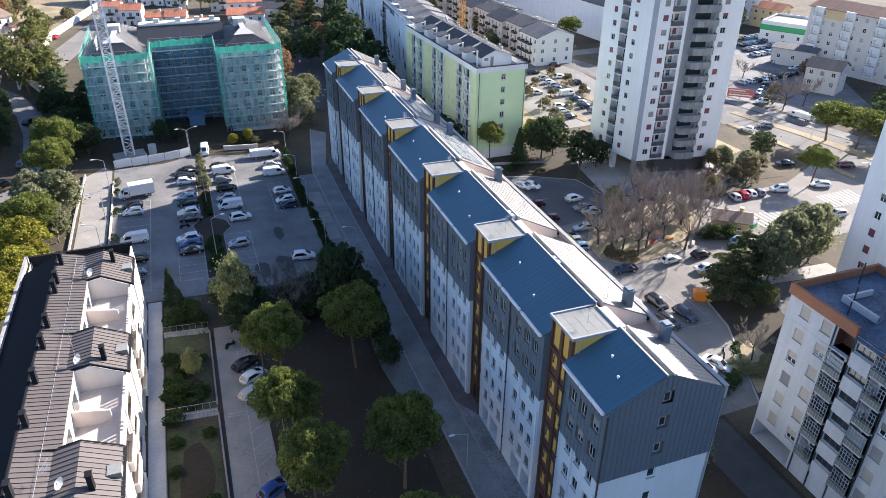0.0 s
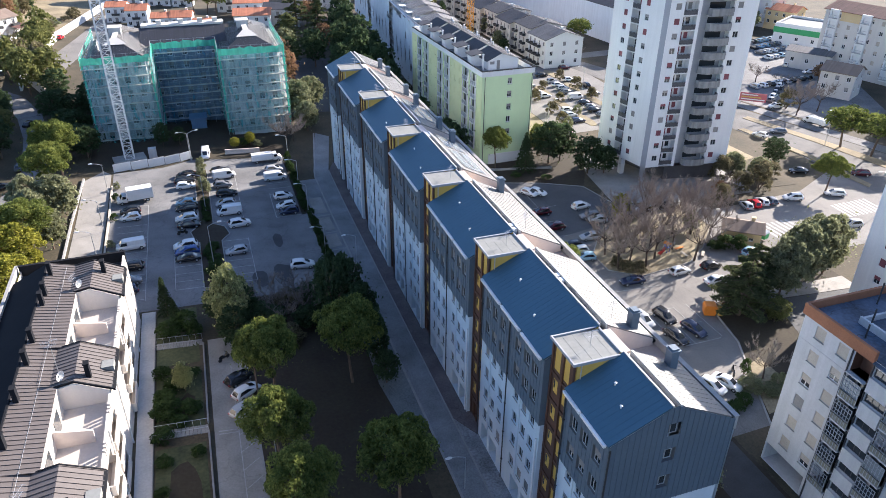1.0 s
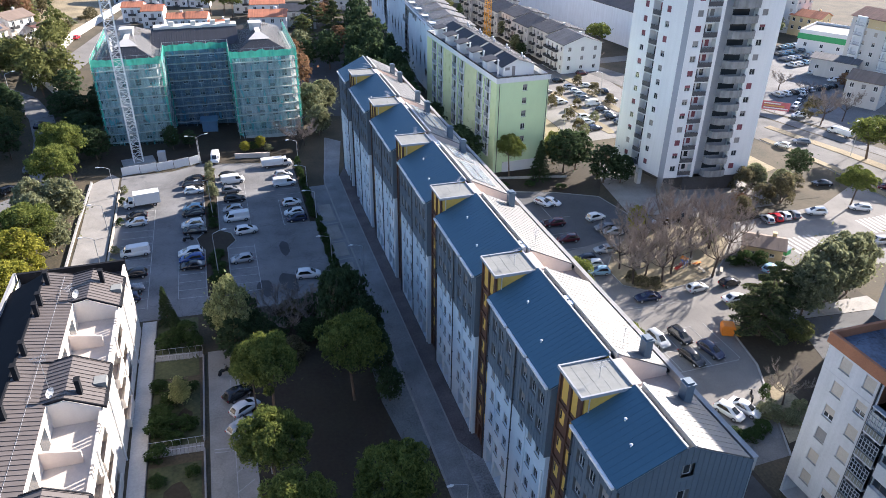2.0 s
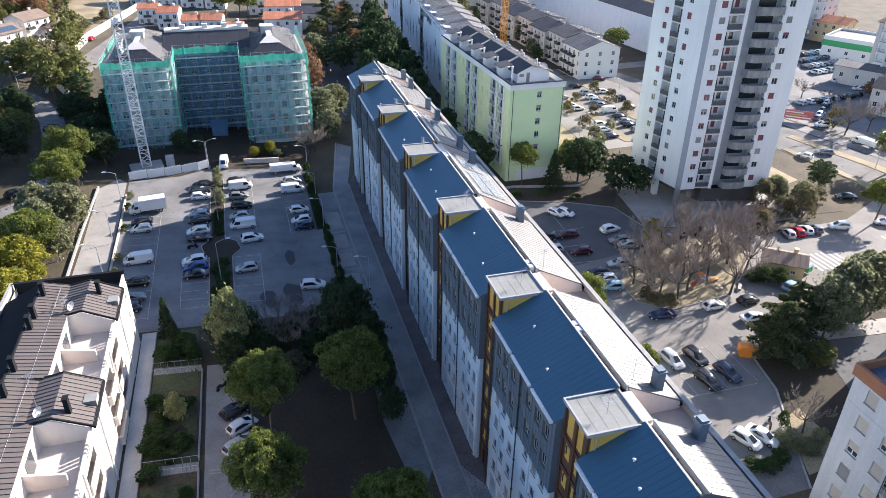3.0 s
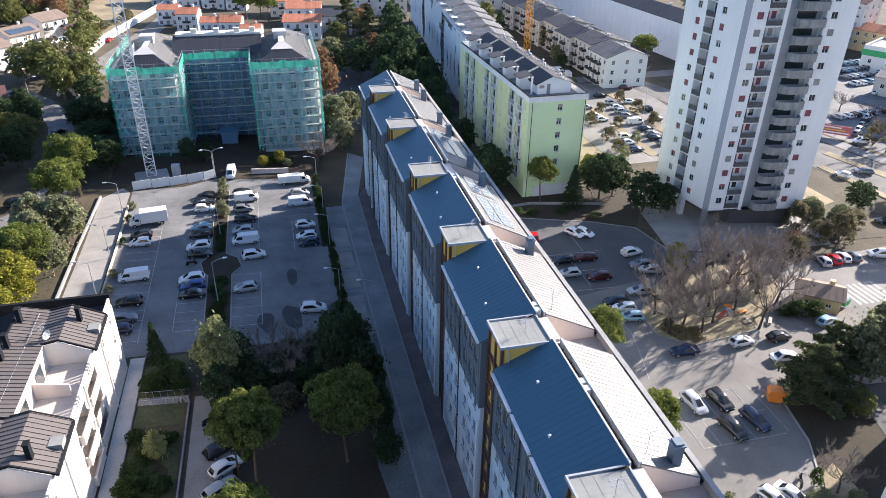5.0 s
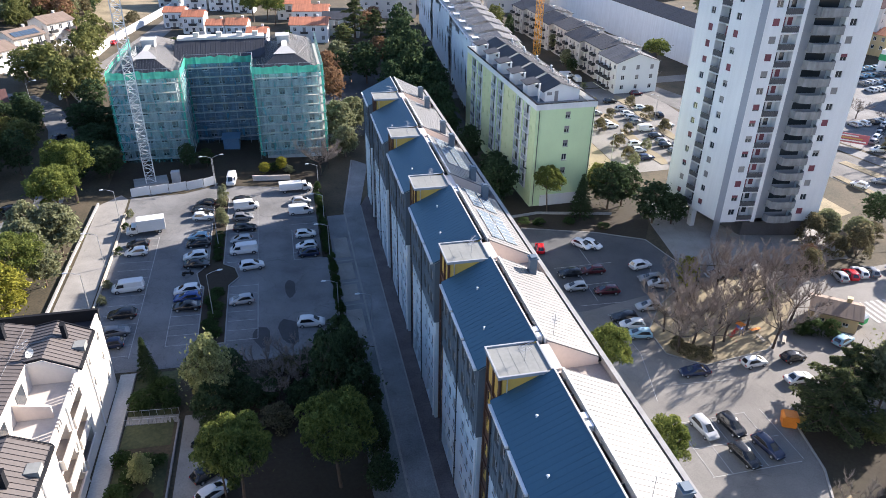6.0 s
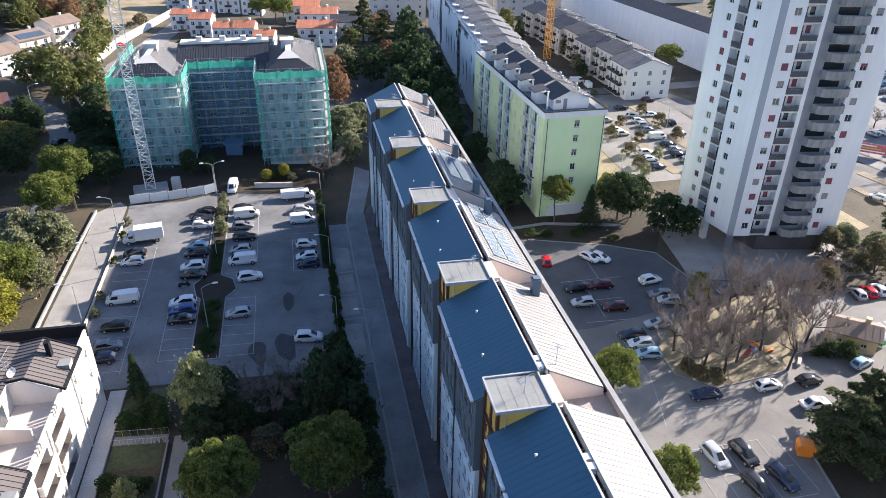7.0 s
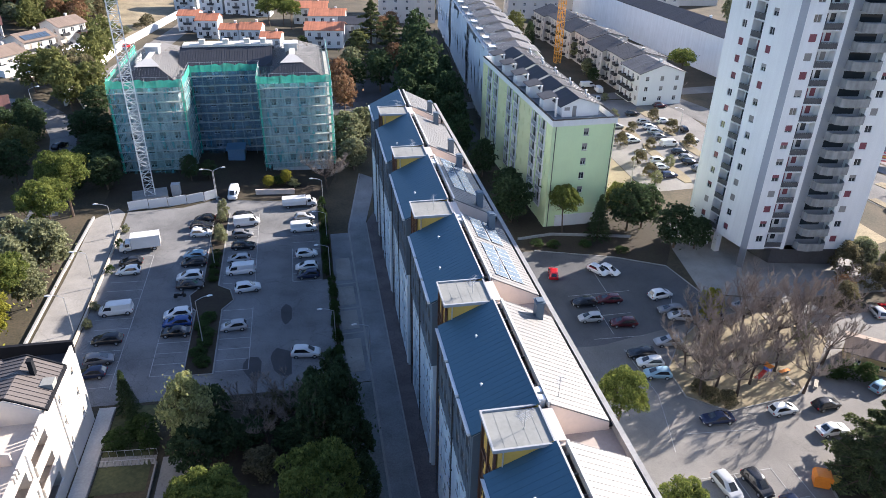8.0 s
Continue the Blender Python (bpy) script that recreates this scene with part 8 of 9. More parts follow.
def wheels(ob, xs, w, r):
    for x in xs:
        for s in (-1, 1):
            bm = bmesh.new()
            tube(bm, (x, s * (w - 0.2), r), (x, s * (w + 0.01), r), r, None, 14)
            tube(bm, (x, s * (w - 0.02), r), (x, s * (w + 0.03), r), r * 0.6, r * 0.5, 10, 1)
            part("wheel", bm, ["rubber", "steel"], ob)


def car_parts(ob, kind, paint, far=False):
    L, W, belt, roof, rb, rr, fr, fb = (0.95 * v for v in SHAPES[kind])
    nose = belt - (0.22 if kind != "van" else 0.1)
    bm = bmesh.new()
    rings = [ring(-L, 0.45, belt - 0.12, W * 0.86), ring(-L + 0.1, 0.3, belt - 0.02, W * 0.94), ring(-L + 0.5, 0.24, belt, W), ring(0.2, 0.22, belt, W), ring(fb, 0.22, belt - 0.02, W), ring(L - 0.45, 0.24, nose + 0.06, W * 0.97), ring(L - 0.12, 0.3, nose - 0.06, W * 0.88), ring(L, 0.4, nose - 0.22, W * 0.74)]
    loft(bm, rings)
    wb, wr = W * 0.9, W * 0.74 if kind != "van" else W * 0.84
    def outline(x0, x1, w, z, k=1.0):
        """Plan of the cabin at one height, its corners rounded off."""
        y, mid = w * k, (x0 + x1) / 2
        x0, x1 = mid + (x0 - mid) * k, mid + (x1 - mid) * k
        return [(x0, -y * 0.72, z), (x0 + 0.22, -y, z), (x1 - 0.42, -y, z), (x1, -y * 0.62, z), (x1, y * 0.62, z), (x1 - 0.42, y, z), (x0 + 0.22, y, z), (x0, y * 0.72, z)]

    lo, hi = outline(rb, fb, wb, belt - 0.03), outline(rr, fr, wr, roof - 0.09)
    loft(bm, [lo, hi, outline(rr, fr, wr, roof - 0.03, 0.9), outline(rr, fr, wr, roof, 0.62)])
    part("body", bm, "car_" + paint, ob)

    def pane(name, a, b, c2, d, inset, out):
        a, b, c2, d = map(Vector, (a, b, c2, d))
        mid_p = (a + b + c2 + d) / 4
        n = (b - a).cross(d - a).normalized() * out
        q = [p.lerp(mid_p, inset) + n for p in (a, b, c2, d)]
        bm = bmesh.new()
        f = quad(bm, q)
        ext = bmesh.ops.extrude_face_region(bm, geom=[f])
        for g in ext["geom"]:
            if isinstance(g, bmesh.types.BMVert):
                g.co -= n * 0.8
        part(name, bm, "car_glass", ob)

    pane("windscreen", lo[3], lo[4], hi[4], hi[3], 0.06, 0.02)
    if kind != "van":
        pane("rear_window", lo[7], lo[0], hi[0], hi[7], 0.12, 0.02)
    for a, b, c2, d in ((lo[1], lo[2], hi[2], hi[1]), (lo[5], lo[6], hi[6], hi[5])):
        if kind == "van":
            s = -1 if a[1] < 0 else 1
            front, back = ((1.75, s * wb, belt), (1.35, s * wr, roof - 0.25)), ((0.45, s * wb, belt), (0.45, s * wr, roof - 0.25))
            a, b, c2, d = (back[0], front[0], front[1], back[1]) if s < 0 else (front[0], back[0], back[1], front[1])
        pane("side_window", a, b, c2, d, 0.1, 0.02)
    for s in (-1, 1) if not far else ():
        bm = bmesh.new()
        box(bm, L - 0.3, L - 0.06, min(s * W * 0.5, s * W * 0.82), max(s * W * 0.5, s * W * 0.82), nose - 0.26, nose - 0.1)
        part("headlight", bm, "lamp_clear", ob)
        bm = bmesh.new()
        box(bm, -L - 0.015, -L + 0.2, min(s * W * 0.6, s * W * 0.88), max(s * W * 0.6, s * W * 0.88), belt - 0.32, belt - 0.12)
        part("tail_light", bm, "lamp_red", ob)
    wheels(ob, (-L + 0.75, L - 0.8), W, 0.31 if kind != "van" else 0.34)


def truck_parts(ob, kind, paint):
    bm = bmesh.new()
    loft(bm, [ring(1.4, 0.45, 1.9, 0.92), ring(2.2, 0.4, 1.95, 0.95), ring(2.6, 0.4, 1.3, 0.95), ring(3.1, 0.4, 1.15, 0.92), ring(3.3, 0.45, 0.9, 0.8)])
    part("cab", bm, "car_white", ob)
    bm = bmesh.new()
    if kind == "box_truck":
        box(bm, -3.3, 1.3, -1.08, 1.08, 0.75, 2.85)
        for x in (-3.3, -1.0, 1.26):
            box(bm, x, x + 0.05, -1.1, 1.1, 0.72, 2.87)
    else:
        box(bm, -3.2, 1.3, -1.0, 1.0, 0.7, 1.5)
        extrude_x(bm, [(-1.03, 1.5), (1.03, 1.5), (0.85, 2.05), (-0.85, 2.05)], -3.22, 1.3)
    part("cargo_box" if kind == "box_truck" else "cargo_bed", bm, "car_white", ob)
    bm = bmesh.new()
    quad(bm, ((2.66, -0.8, 1.33), (2.66, 0.8, 1.33), (2.24, 0.75, 1.9), (2.24, -0.75, 1.9)))
    quad(bm, ((2.63, -0.8, 1.31), (2.63, 0.8, 1.31), (2.21, 0.75, 1.88), (2.21, -0.75, 1.88)))
    part("windscreen", bm, "car_glass", ob)
    for s in (-1, 1):
        bm = bmesh.new()
        box(bm, 1.6, 2.3, min(s * 0.93, s * 0.97), max(s * 0.93, s * 0.97), 1.25, 1.75)
        part("side_window", bm, "car_glass", ob)
    bm = bmesh.new()
    box(bm, -3.1, 3.0, -0.45, 0.45, 0.4, 0.72)
    part("chassis", bm, "rubber", ob)
    wheels(ob, (-2.2, 2.45), 0.95, 0.36)


def bike_parts(ob, kind, paint):
    for x in (-0.65, 0.65):
        bm = bmesh.new()
        tube(bm, (x, -0.06, 0.3), (x, 0.06, 0.3), 0.3, None, 12)
        part("wheel", bm, "rubber", ob)
    bm = bmesh.new()
    loft(bm, [[(x, -w, z0), (x, w, z0), (x, w * 0.7, z1), (x, -w * 0.7, z1)] for x, w, z0, z1 in ((-0.8, 0.1, 0.65, 0.8), (-0.2, 0.18, 0.4, 0.82), (0.2, 0.16, 0.35, 0.55), (0.5, 0.14, 0.45, 0.9), (0.62, 0.08, 0.8, 1.05))])
    tube(bm, (0.5, -0.35, 1.05), (0.5, 0.35, 1.05), 0.03, None, 6)
    part("body", bm, "car_" + paint, ob)


COLOUR_WORD = {"white": "white", "silver": "silver", "grey": "dark grey", "black": "black", "blue": "bright blue", "navy": "dark blue", "red": "red", "maroon": "dark red", "pale_blue": "pale blue"}
CARS = {}


def car(kind, paint, x, y, rz, far=False):
    x, y = site(x, y)
    m = pose(x, y, height(x, y) + 0.06, 0, 0, rz)
    key = (kind, paint, far)
    if key in CARS:
        return copy_thing(CARS[key], m)
    word = {"box_truck": "box truck", "flatbed": "covered pickup truck", "scooter": "motor scooter", "suv": "sport utility car"}.get(kind, kind)
    ob = thing(kind, 0, 0, 0, 0, COLOUR_WORD[paint] + " " + word + " parked on the asphalt", {"box_truck": "truck", "flatbed": "truck", "scooter": "scooter", "van": "van"}.get(kind, "car"), "parked vehicles")
    if kind in ("box_truck", "flatbed"):
        truck_parts(ob, kind, paint)
    elif kind == "scooter":
        bike_parts(ob, kind, paint)
    else:
        car_parts(ob, kind, paint, far)
    ob.matrix_basis = m
    CARS[key] = ob
    return ob


LEFT_LOT = [
    ("box_truck", "white", -14.4, 134.9, 188), ("hatchback", "black", -15.2, 130.2, 180), ("hatchback", "white", -15.1, 127.6, 182), ("van", "white", -14.7, 116.4, 184), ("estate", "black", -14.5, 109.2, 178), ("hatchback", "grey", -14.6, 104.8, 6), ("hatchback", "navy", -15.0, 102.0, 180),
    ("hatchback", "black", -4.6, 143.9, 176), ("estate", "black", -4.8, 141.4, 2), ("hatchback", "white", -4.7, 138.8, 0), ("hatchback", "pale_blue", -5.0, 131.5, 170), ("estate", "black", -4.9, 129.2, 180), ("suv", "white", -5.1, 124.9, 182), ("saloon", "black", -4.7, 122.4, 0), ("scooter", "black", -6.0, 119.7, 10), ("suv", "white", -5.6, 114.4, 182), ("estate", "blue", -5.4, 112.3, 180), ("saloon", "black", -5.3, 110.0, 178),
    ("hatchback", "black", 2.5, 144.7, 20), ("van", "white", 3.2, 142.1, 8), ("hatchback", "grey", 2.7, 137.9, 2), ("estate", "black", 3.1, 133.9, 0), ("hatchback", "silver", 2.5, 129.7, 178), ("van", "white", 3.0, 126.1, 182), ("suv", "white", 4.4, 120.7, 8), ("hatchback", "silver", 2.9, 110.5, 184),
    ("flatbed", "white", 13.1, 148.6, 2), ("hatchback", "silver", 14.0, 143.2, 0), ("van", "white", 13.7, 139.2, 2), ("hatchback", "white", 14.1, 130.4, 2), ("hatchback", "white", 14.0, 126.3, 180), ("hatchback", "navy", 14.2, 123.7, 180), ("suv", "white", 13.4, 103.1, -6), ("van", "white", 0.1, 153.6, -94),
    ("hatchback", "black", 0.1, 75.4, 32), ("hatchback", "white", 0.8, 72.4, 34), ("estate", "silver", 0.4, 69.2, 34), ("scooter", "black", -1.5, 80.6, 40), ("hatchback", "blue", 0.6, 52.3, 34),
]
RIGHT_LOT = [
    ("hatchback", "white", 64.8, 117.9, -58), ("hatchback", "white", 66.8, 117.5, -55), ("hatchback", "red", 56.6, 118.4, 75), ("estate", "maroon", 63.2, 109.2, 175), ("estate", "black", 58.8, 109.2, 178), ("hatchback", "silver", 58.2, 105.0, 176), ("estate", "maroon", 62.9, 102.8, 174), ("suv", "white", 72.3, 108.8, 10), ("estate", "grey", 72.0, 104.5, 172), ("hatchback", "silver", 72.6, 102.6, 165),
    ("estate", "silver", 67.5, 96.8, 176), ("estate", "black", 62.1, 94.8, 174), ("hatchback", "white", 62.4, 92.6, 172), ("hatchback", "pale_blue", 62.2, 89.9, 168), ("saloon", "navy", 65.4, 79.8, 176), ("hatchback", "white", 74.9, 79.6, 4), ("hatchback", "black", 81.2, 79.3, 6), ("saloon", "white", 78.9, 75.1, 2),
    ("suv", "silver", 60.7, 69.8, -82), ("suv", "black", 64.4, 69.4, -82), ("estate", "black", 63.1, 64.7, -80), ("estate", "navy", 66.8, 65.3, -78), ("hatchback", "white", 61.2, 54.1, -68), ("saloon", "white", 63.6, 54.0, -64), ("scooter", "black", 66.0, 55.6, 60), ("hatchback", "pale_blue", 91.2, 81.0, 20), ("hatchback", "navy", 48.5, 92, 90),
    ("suv", "white", 116.9, 97.0, 160), ("hatchback", "grey", 111.5, 97.6, 80), ("hatchback", "white", 109.4, 97.8, 80), ("hatchback", "red", 107.2, 97.6, 78), ("hatchback", "silver", 105.0, 97.5, 78), ("suv", "silver", 117.3, 82.6, 170), ("saloon", "black", 128.8, 107.6, 160), ("estate", "white", 127.1, 95.6, 150), ("estate", "maroon", 141.2, 101.8, 150),
    ("estate", "grey", 78, 86.6 + 15, 175), ("hatchback", "silver", 84, 103.2, 178), ("estate", "black", 89, 103.0, 178),
]
FAR_LOT = [("estate", "black", 105.8, 192.1, 0), ("hatchback", "silver", 106.1, 185.5, 4), ("hatchback", "white", 106.0, 181.6, 3), ("estate", "silver", 105.9, 178.3, 2), ("hatchback", "grey", 105.4, 174.8, 2), ("van", "white", 105.3, 169.6, 2), ("estate", "black", 105.8, 164.6, 2), ("hatchback", "grey", 105.6, 161.1, 2), ("hatchback", "black", 105.1, 158.4, 2), ("hatchback", "silver", 97.4, 183.6, 0), ("hatchback", "white", 97.0, 176.3, 4), ("hatchback", "white", 97.5, 173.6, 4), ("hatchback", "white", 111.9, 185.2, 0), ("estate", "black", 114.1, 178.7, 90), ("suv", "white", 97.7, 160.6, 4), ("hatchback", "white", 96.9, 157.0, 2), ("estate", "maroon", 116.7, 197.0, 0), ("hatchback", "silver", 101.0, 206.2, 80), ("van", "white", 102.6, 218.3, 0), ("estate", "navy", 96.5, 152.5, 4), ("hatchback", "grey", 105.4, 154.6, 2), ("hatchback", "silver", 112.6, 171.0, 0), ("suv", "white", 112.4, 161.0, 2), ("hatchback", "silver", 104.6, 149.8, 2), ("van", "white", 104.4, 213.5, 85)]
ROAD = [("suv", "white", 155.9, 144.0, 165), ("hatchback", "silver", 157.6, 132.6, 160), ("estate", "grey", 142.4, 128.5, 150), ("hatchback", "white", 136.2, 128.2, 118), ("flatbed", "white", 156.4, 130.0, 102), ("hatchback", "white", 190.6, 166.8, 170), ("hatchback", "white", 190.3, 175.4, 20), ("estate", "red", -40.5, 262, 80), ("hatchback", "white", 17.5, 268, 60), ("van", "white", 16.0, 262.5, 60), ("estate", "black", -38.6, 179, 70), ("estate", "grey", -37.4, 155.6, 82), ("estate", "black", -39.6, 146.6, 40)]
for row in LEFT_LOT + RIGHT_LOT:
    car(*row)
for row in FAR_LOT + ROAD:
    car(*row, True)
yard = random.Random(6)
for j in range(4):
    for i in range(7):
        car(yard.choice(["hatchback", "estate", "suv"]), yard.choice(["white", "silver", "grey", "black", "pale_blue"]), 190 + i * 3.1 + j * 2.4, 184.5 + j * 6.2 + i * 0.5, 98 + yard.uniform(-4, 4), True)
for i in range(8):
    car(yard.choice(["hatchback", "estate"]), yard.choice(["white", "silver", "grey", "black"]), 163 + i * 3.2, 160.5 + 0.25 * i, 95, True)
for i in range(6):
    car(yard.choice(["hatchback", "estate"]), yard.choice(["white", "silver", "grey", "black", "navy"]), 159 + i * 3.1, 149 + 2.4 * i, 30, True)


# ---- cranes ----
def lattice(bm, a, b, w, step, r):
    """A square lattice mast between two points."""
    a, b = Vector(a), Vector(b)
    d = (b - a).normalized()
    u = Vector((1, 0, 0)) if abs(d.x) < 0.5 else Vector((0, 1, 0))
    v = d.cross(u).normalized()
    u = v.cross(d).normalized()
    n = max(1, int((b - a).length / step))
    cs = [(u + v) * w, (u - v) * w, (-u - v) * w, (-u + v) * w]
    for c in cs:
        tube(bm, a + c, b + c, r, None, 4)
    for k in range(n):
        p, q = a + (b - a) * (k / n), a + (b - a) * ((k + 1) / n)
        for i in range(4):
            c, e = cs[i], cs[(i + 1) % 4]
            if k % 2:
                c, e = e, c
            tube(bm, p + c, q + e, r * 0.55, None, 4)
            tube(bm, p + cs[i], p + cs[(i + 1) % 4], r * 0.55, None, 4)


def tower_crane(x, y, h, w, mat, label, ballast):
    x, y = site(x, y)
    z = height(x, y)
    ob = thing("tower_crane", x, y, z, 12, label, "crane")
    bm = bmesh.new()
    lattice(bm, (0, 0, 0.9), (0, 0, h), w, 1.5, 0.11)
    part("mast", bm, mat, ob, "lattice mast")
    bm = bmesh.new()
    lattice(bm, (0, -10, h + 1), (0, 40, h + 1), 0.6, 1.5, 0.07)
    part("jib", bm, mat, ob, "lattice jib")
    bm = bmesh.new()
    box(bm, -1.2, 1.2, -10, -7.5, h - 1.5, h + 0.5)
    part("counterweight", bm, "concrete", ob)
    if ballast:
        bm = bmesh.new()
        box(bm, -3.2, 3.2, -2.2, 2.2, -0.4, 0.9)
        part("footing", bm, "kerb", ob, "concrete footing block")


tower_crane(-15.8, 154.0, 50, 0.9, "crane_white", "white lattice tower crane on a concrete footing", True)
tower_crane(101.5, 243.5, 48, 0.9, "crane_yellow", "orange-yellow lattice tower crane", False)


# ---- site fence ----
def site_panel(x0, y0, x1, y1, k):
    (x0, y0), (x1, y1) = site(x0, y0), site(x1, y1)
    cx, cy = (x0 + x1) / 2, (y0 + y1) / 2
    d = math.hypot(x1 - x0, y1 - y0)
    ob = thing("fence_panel", cx, cy, height(cx, cy), math.degrees(math.atan2(y1 - y0, x1 - x0)), "white sheet-covered site fence panel", "fence", "site fence")
    bm = bmesh.new()
    box(bm, -d / 2 + 0.05, d / 2 - 0.05, -0.03, 0.03, 0.1, 1.9)
    for i in range(int(d / 0.4)):
        x = -d / 2 + 0.2 + i * 0.4
        box(bm, x, x + 0.08, -0.06, -0.03, 0.1, 1.9)
    part("sheet", bm, "frame", ob)["kind"] = "stuff"
    for s in (-1, 1):
        bm = bmesh.new()
        box(bm, s * (d / 2 - 0.1) - 0.35, s * (d / 2 - 0.1) + 0.35, -0.15, 0.15, -0.1, 0.14)
        part("foot", bm, "concrete", ob)


FENCE = [(-19.0, 149.0), (-15.4, 149.6), (-12.0, 150.2), (-8.6, 151.0), (-5.4, 152.0), (-3.0, 153.2)]
for k, (p, q) in enumerate(zip(FENCE, FENCE[1:])):
    site_panel(*p, *q, k)
bm = bmesh.new()
box(bm, -11.3, -9.7, 154.6, 156.0, 0, 2.4)
ob = part("site_toilet", bm, "old_white", None, "", Matrix.Translation((1.3, 3.5, height(-10, 155))))
tagged(ob, "small pale site toilet cabin", "cabin")


# ---- street lamps ----
def street_lamp(x, y, h, rz, reach=1.6):
    x, y = site(x, y)
    ob = thing("street_lamp", x, y, height(x, y), rz, "slender grey steel street lamp", "street lamp", "street lamps")
    bm = bmesh.new()
    tube(bm, (0, 0, -0.2), (0, 0, h * 0.6), 0.075, 0.06, 8)
    tube(bm, (0, 0, h * 0.6), (0, 0, h), 0.06, 0.045, 8)
    part("pole", bm, "steel", ob)
    bm = bmesh.new()
    for k in range(4):
        t0, t1 = k / 4, (k + 1) / 4
        tube(bm, (reach * t0, 0, h + 0.5 * math.sin(t0 * 1.5)), (reach * t1, 0, h + 0.5 * math.sin(t1 * 1.5)), 0.04, None, 6)
    part("arm", bm, "steel", ob)
    bm = bmesh.new()
    loft(bm, [[(x2, -w, z0), (x2, w, z0), (x2, w * 0.7, z1), (x2, -w * 0.7, z1)] for x2, w, z0, z1 in ((reach - 0.05, 0.06, h + 0.45, h + 0.56), (reach + 0.25, 0.16, h + 0.44, h + 0.62), (reach + 0.7, 0.1, h + 0.45, h + 0.55))])
    part("lamp_head", bm, "frame", ob)


for x, y, h, rz in ((-3.2, 152.3, 6.2, 190), (-3.0, 152.2, 6.2, 10), (-1.2, 107.0, 7.5, 10), (-1.4, 128.0, 7.5, 190), (17.9, 122.6, 6, 180), (17.8, 104.5, 6, 180), (17.9, 134, 6, 180), (17.8, 147, 6, 180), (-19.6, 139.5, 6, 180), (-19.6, 124, 6, 180), (-19.7, 112, 6, 180), (3.0, 61.0, 6.5, 200), (23.0, 50, 4.8, 180), (22.4, 100, 6, 180), (92.5, 74, 7, 40), (87, 152, 7, 0), (111.5, 176, 7, 180), (147.5, 118, 9, 200), (-46, 190, 9, 20), (126.0, 84.5, 9, 160)):
    street_lamp(x, y, h, rz)


# ---- aerials, dishes, roof gear ----
def aerial(x, y, z, h, rz, label="thin metal television aerial on a roof"):
    ob = thing("aerial", x, y, z, rz, label, "aerial", "aerials")
    bm = bmesh.new()
    tube(bm, (0, 0, -0.1), (0, 0, h), 0.025, None, 5)
    part("mast", bm, "steel", ob)
    bm = bmesh.new()
    for zz, l in ((h - 0.1, 1.5), (h - 0.6, 1.0)):
        tube(bm, (-l / 2, 0, zz), (l / 2, 0, zz), 0.018, None, 4)
        for k in range(7):
            x2 = -l / 2 + k * l / 6
            tube(bm, (x2, -0.3, zz), (x2, 0.3, zz), 0.012, None, 3)
    part("antenna", bm, "steel", ob)["kind"] = "stuff"


def dish(x, y, z, rz, r=0.45):
    ob = thing("satellite_dish", x, y, z, rz, "white satellite dish on a short mast", "satellite dish", "satellite dishes")
    bm = bmesh.new()
    rings = []
    for k in range(5):
        t = k / 4
        rings.append([bm.verts.new((-0.22 * (1 - t * t) * r / 0.45 + 0.2, r * t * math.cos(a) if k else 0.001 * math.cos(a), 0.9 + (r * t * math.sin(a) if k else 0.001 * math.sin(a)))) for a in np.linspace(0, 2 * math.pi, 15)[:-1]])
    for a, b in zip(rings, rings[1:]):
        for i in range(14):
            bm.faces.new((a[i], a[(i + 1) % 14], b[(i + 1) % 14], b[i]))
    bmesh.ops.solidify(bm, geom=bm.faces[:], thickness=0.03)
    part("reflector", bm, "frame", ob)
    bm = bmesh.new()
    tube(bm, (0, 0, -0.2), (0, 0, 0.95), 0.03, None, 6)
    tube(bm, (0.1, 0, 0.5), (0.62, 0, 0.85), 0.015, None, 4)
    part("mount", bm, "steel", ob)


for k, (ya, yb) in enumerate(STAIRS):
    aerial(across(31.6 + 0.3 * (k % 3)), ya + 1.8, 24.72, 1.7, 25 * k)
    if k < 3:
        aerial(across(36.0), yb + 1.2, right_z(36) + 0.24, 2.2, 40 * k + 10)
for y in (85.2, 66.8, 49.2):
    dish(-14.7, y, 14.35, -30, 0.55)
aerial(-14.9, 68.0, 14.4, 4.4, 20)
aerial(-15.3, 86.0, 14.4, 1.6, 60)
aerial(-15.6, 50.6, 14.4, 2.0, 70)
for y in (53.6, 64.9, 96, 113.5):
    bm = bmesh.new()
    for i in range(2):
        box(bm, across(34.1), across(34.6), y + i * 0.9, y + i * 0.9 + 0.6, 23.4, 24.9)
    ob = part("roof_vent", bm, "frame", None)
    tagged(ob, "pair of small white roof vents", "vent", "roof vents")
for k in (1, 3):
    bm = bmesh.new()
    y = STAIRS[k][0] + 1.2
    box(bm, across(36.6), across(37.5), y, y + 0.45, 21.39, 22.32)
    tube(bm, (across(36.95), y - 0.02, 21.87), (across(36.95), y + 0.01, 21.87), 0.3, None, 12)
    ob = part("air_conditioner", bm, "frame", None)
    tagged(ob, "white air conditioner unit on the terrace", "air conditioner")
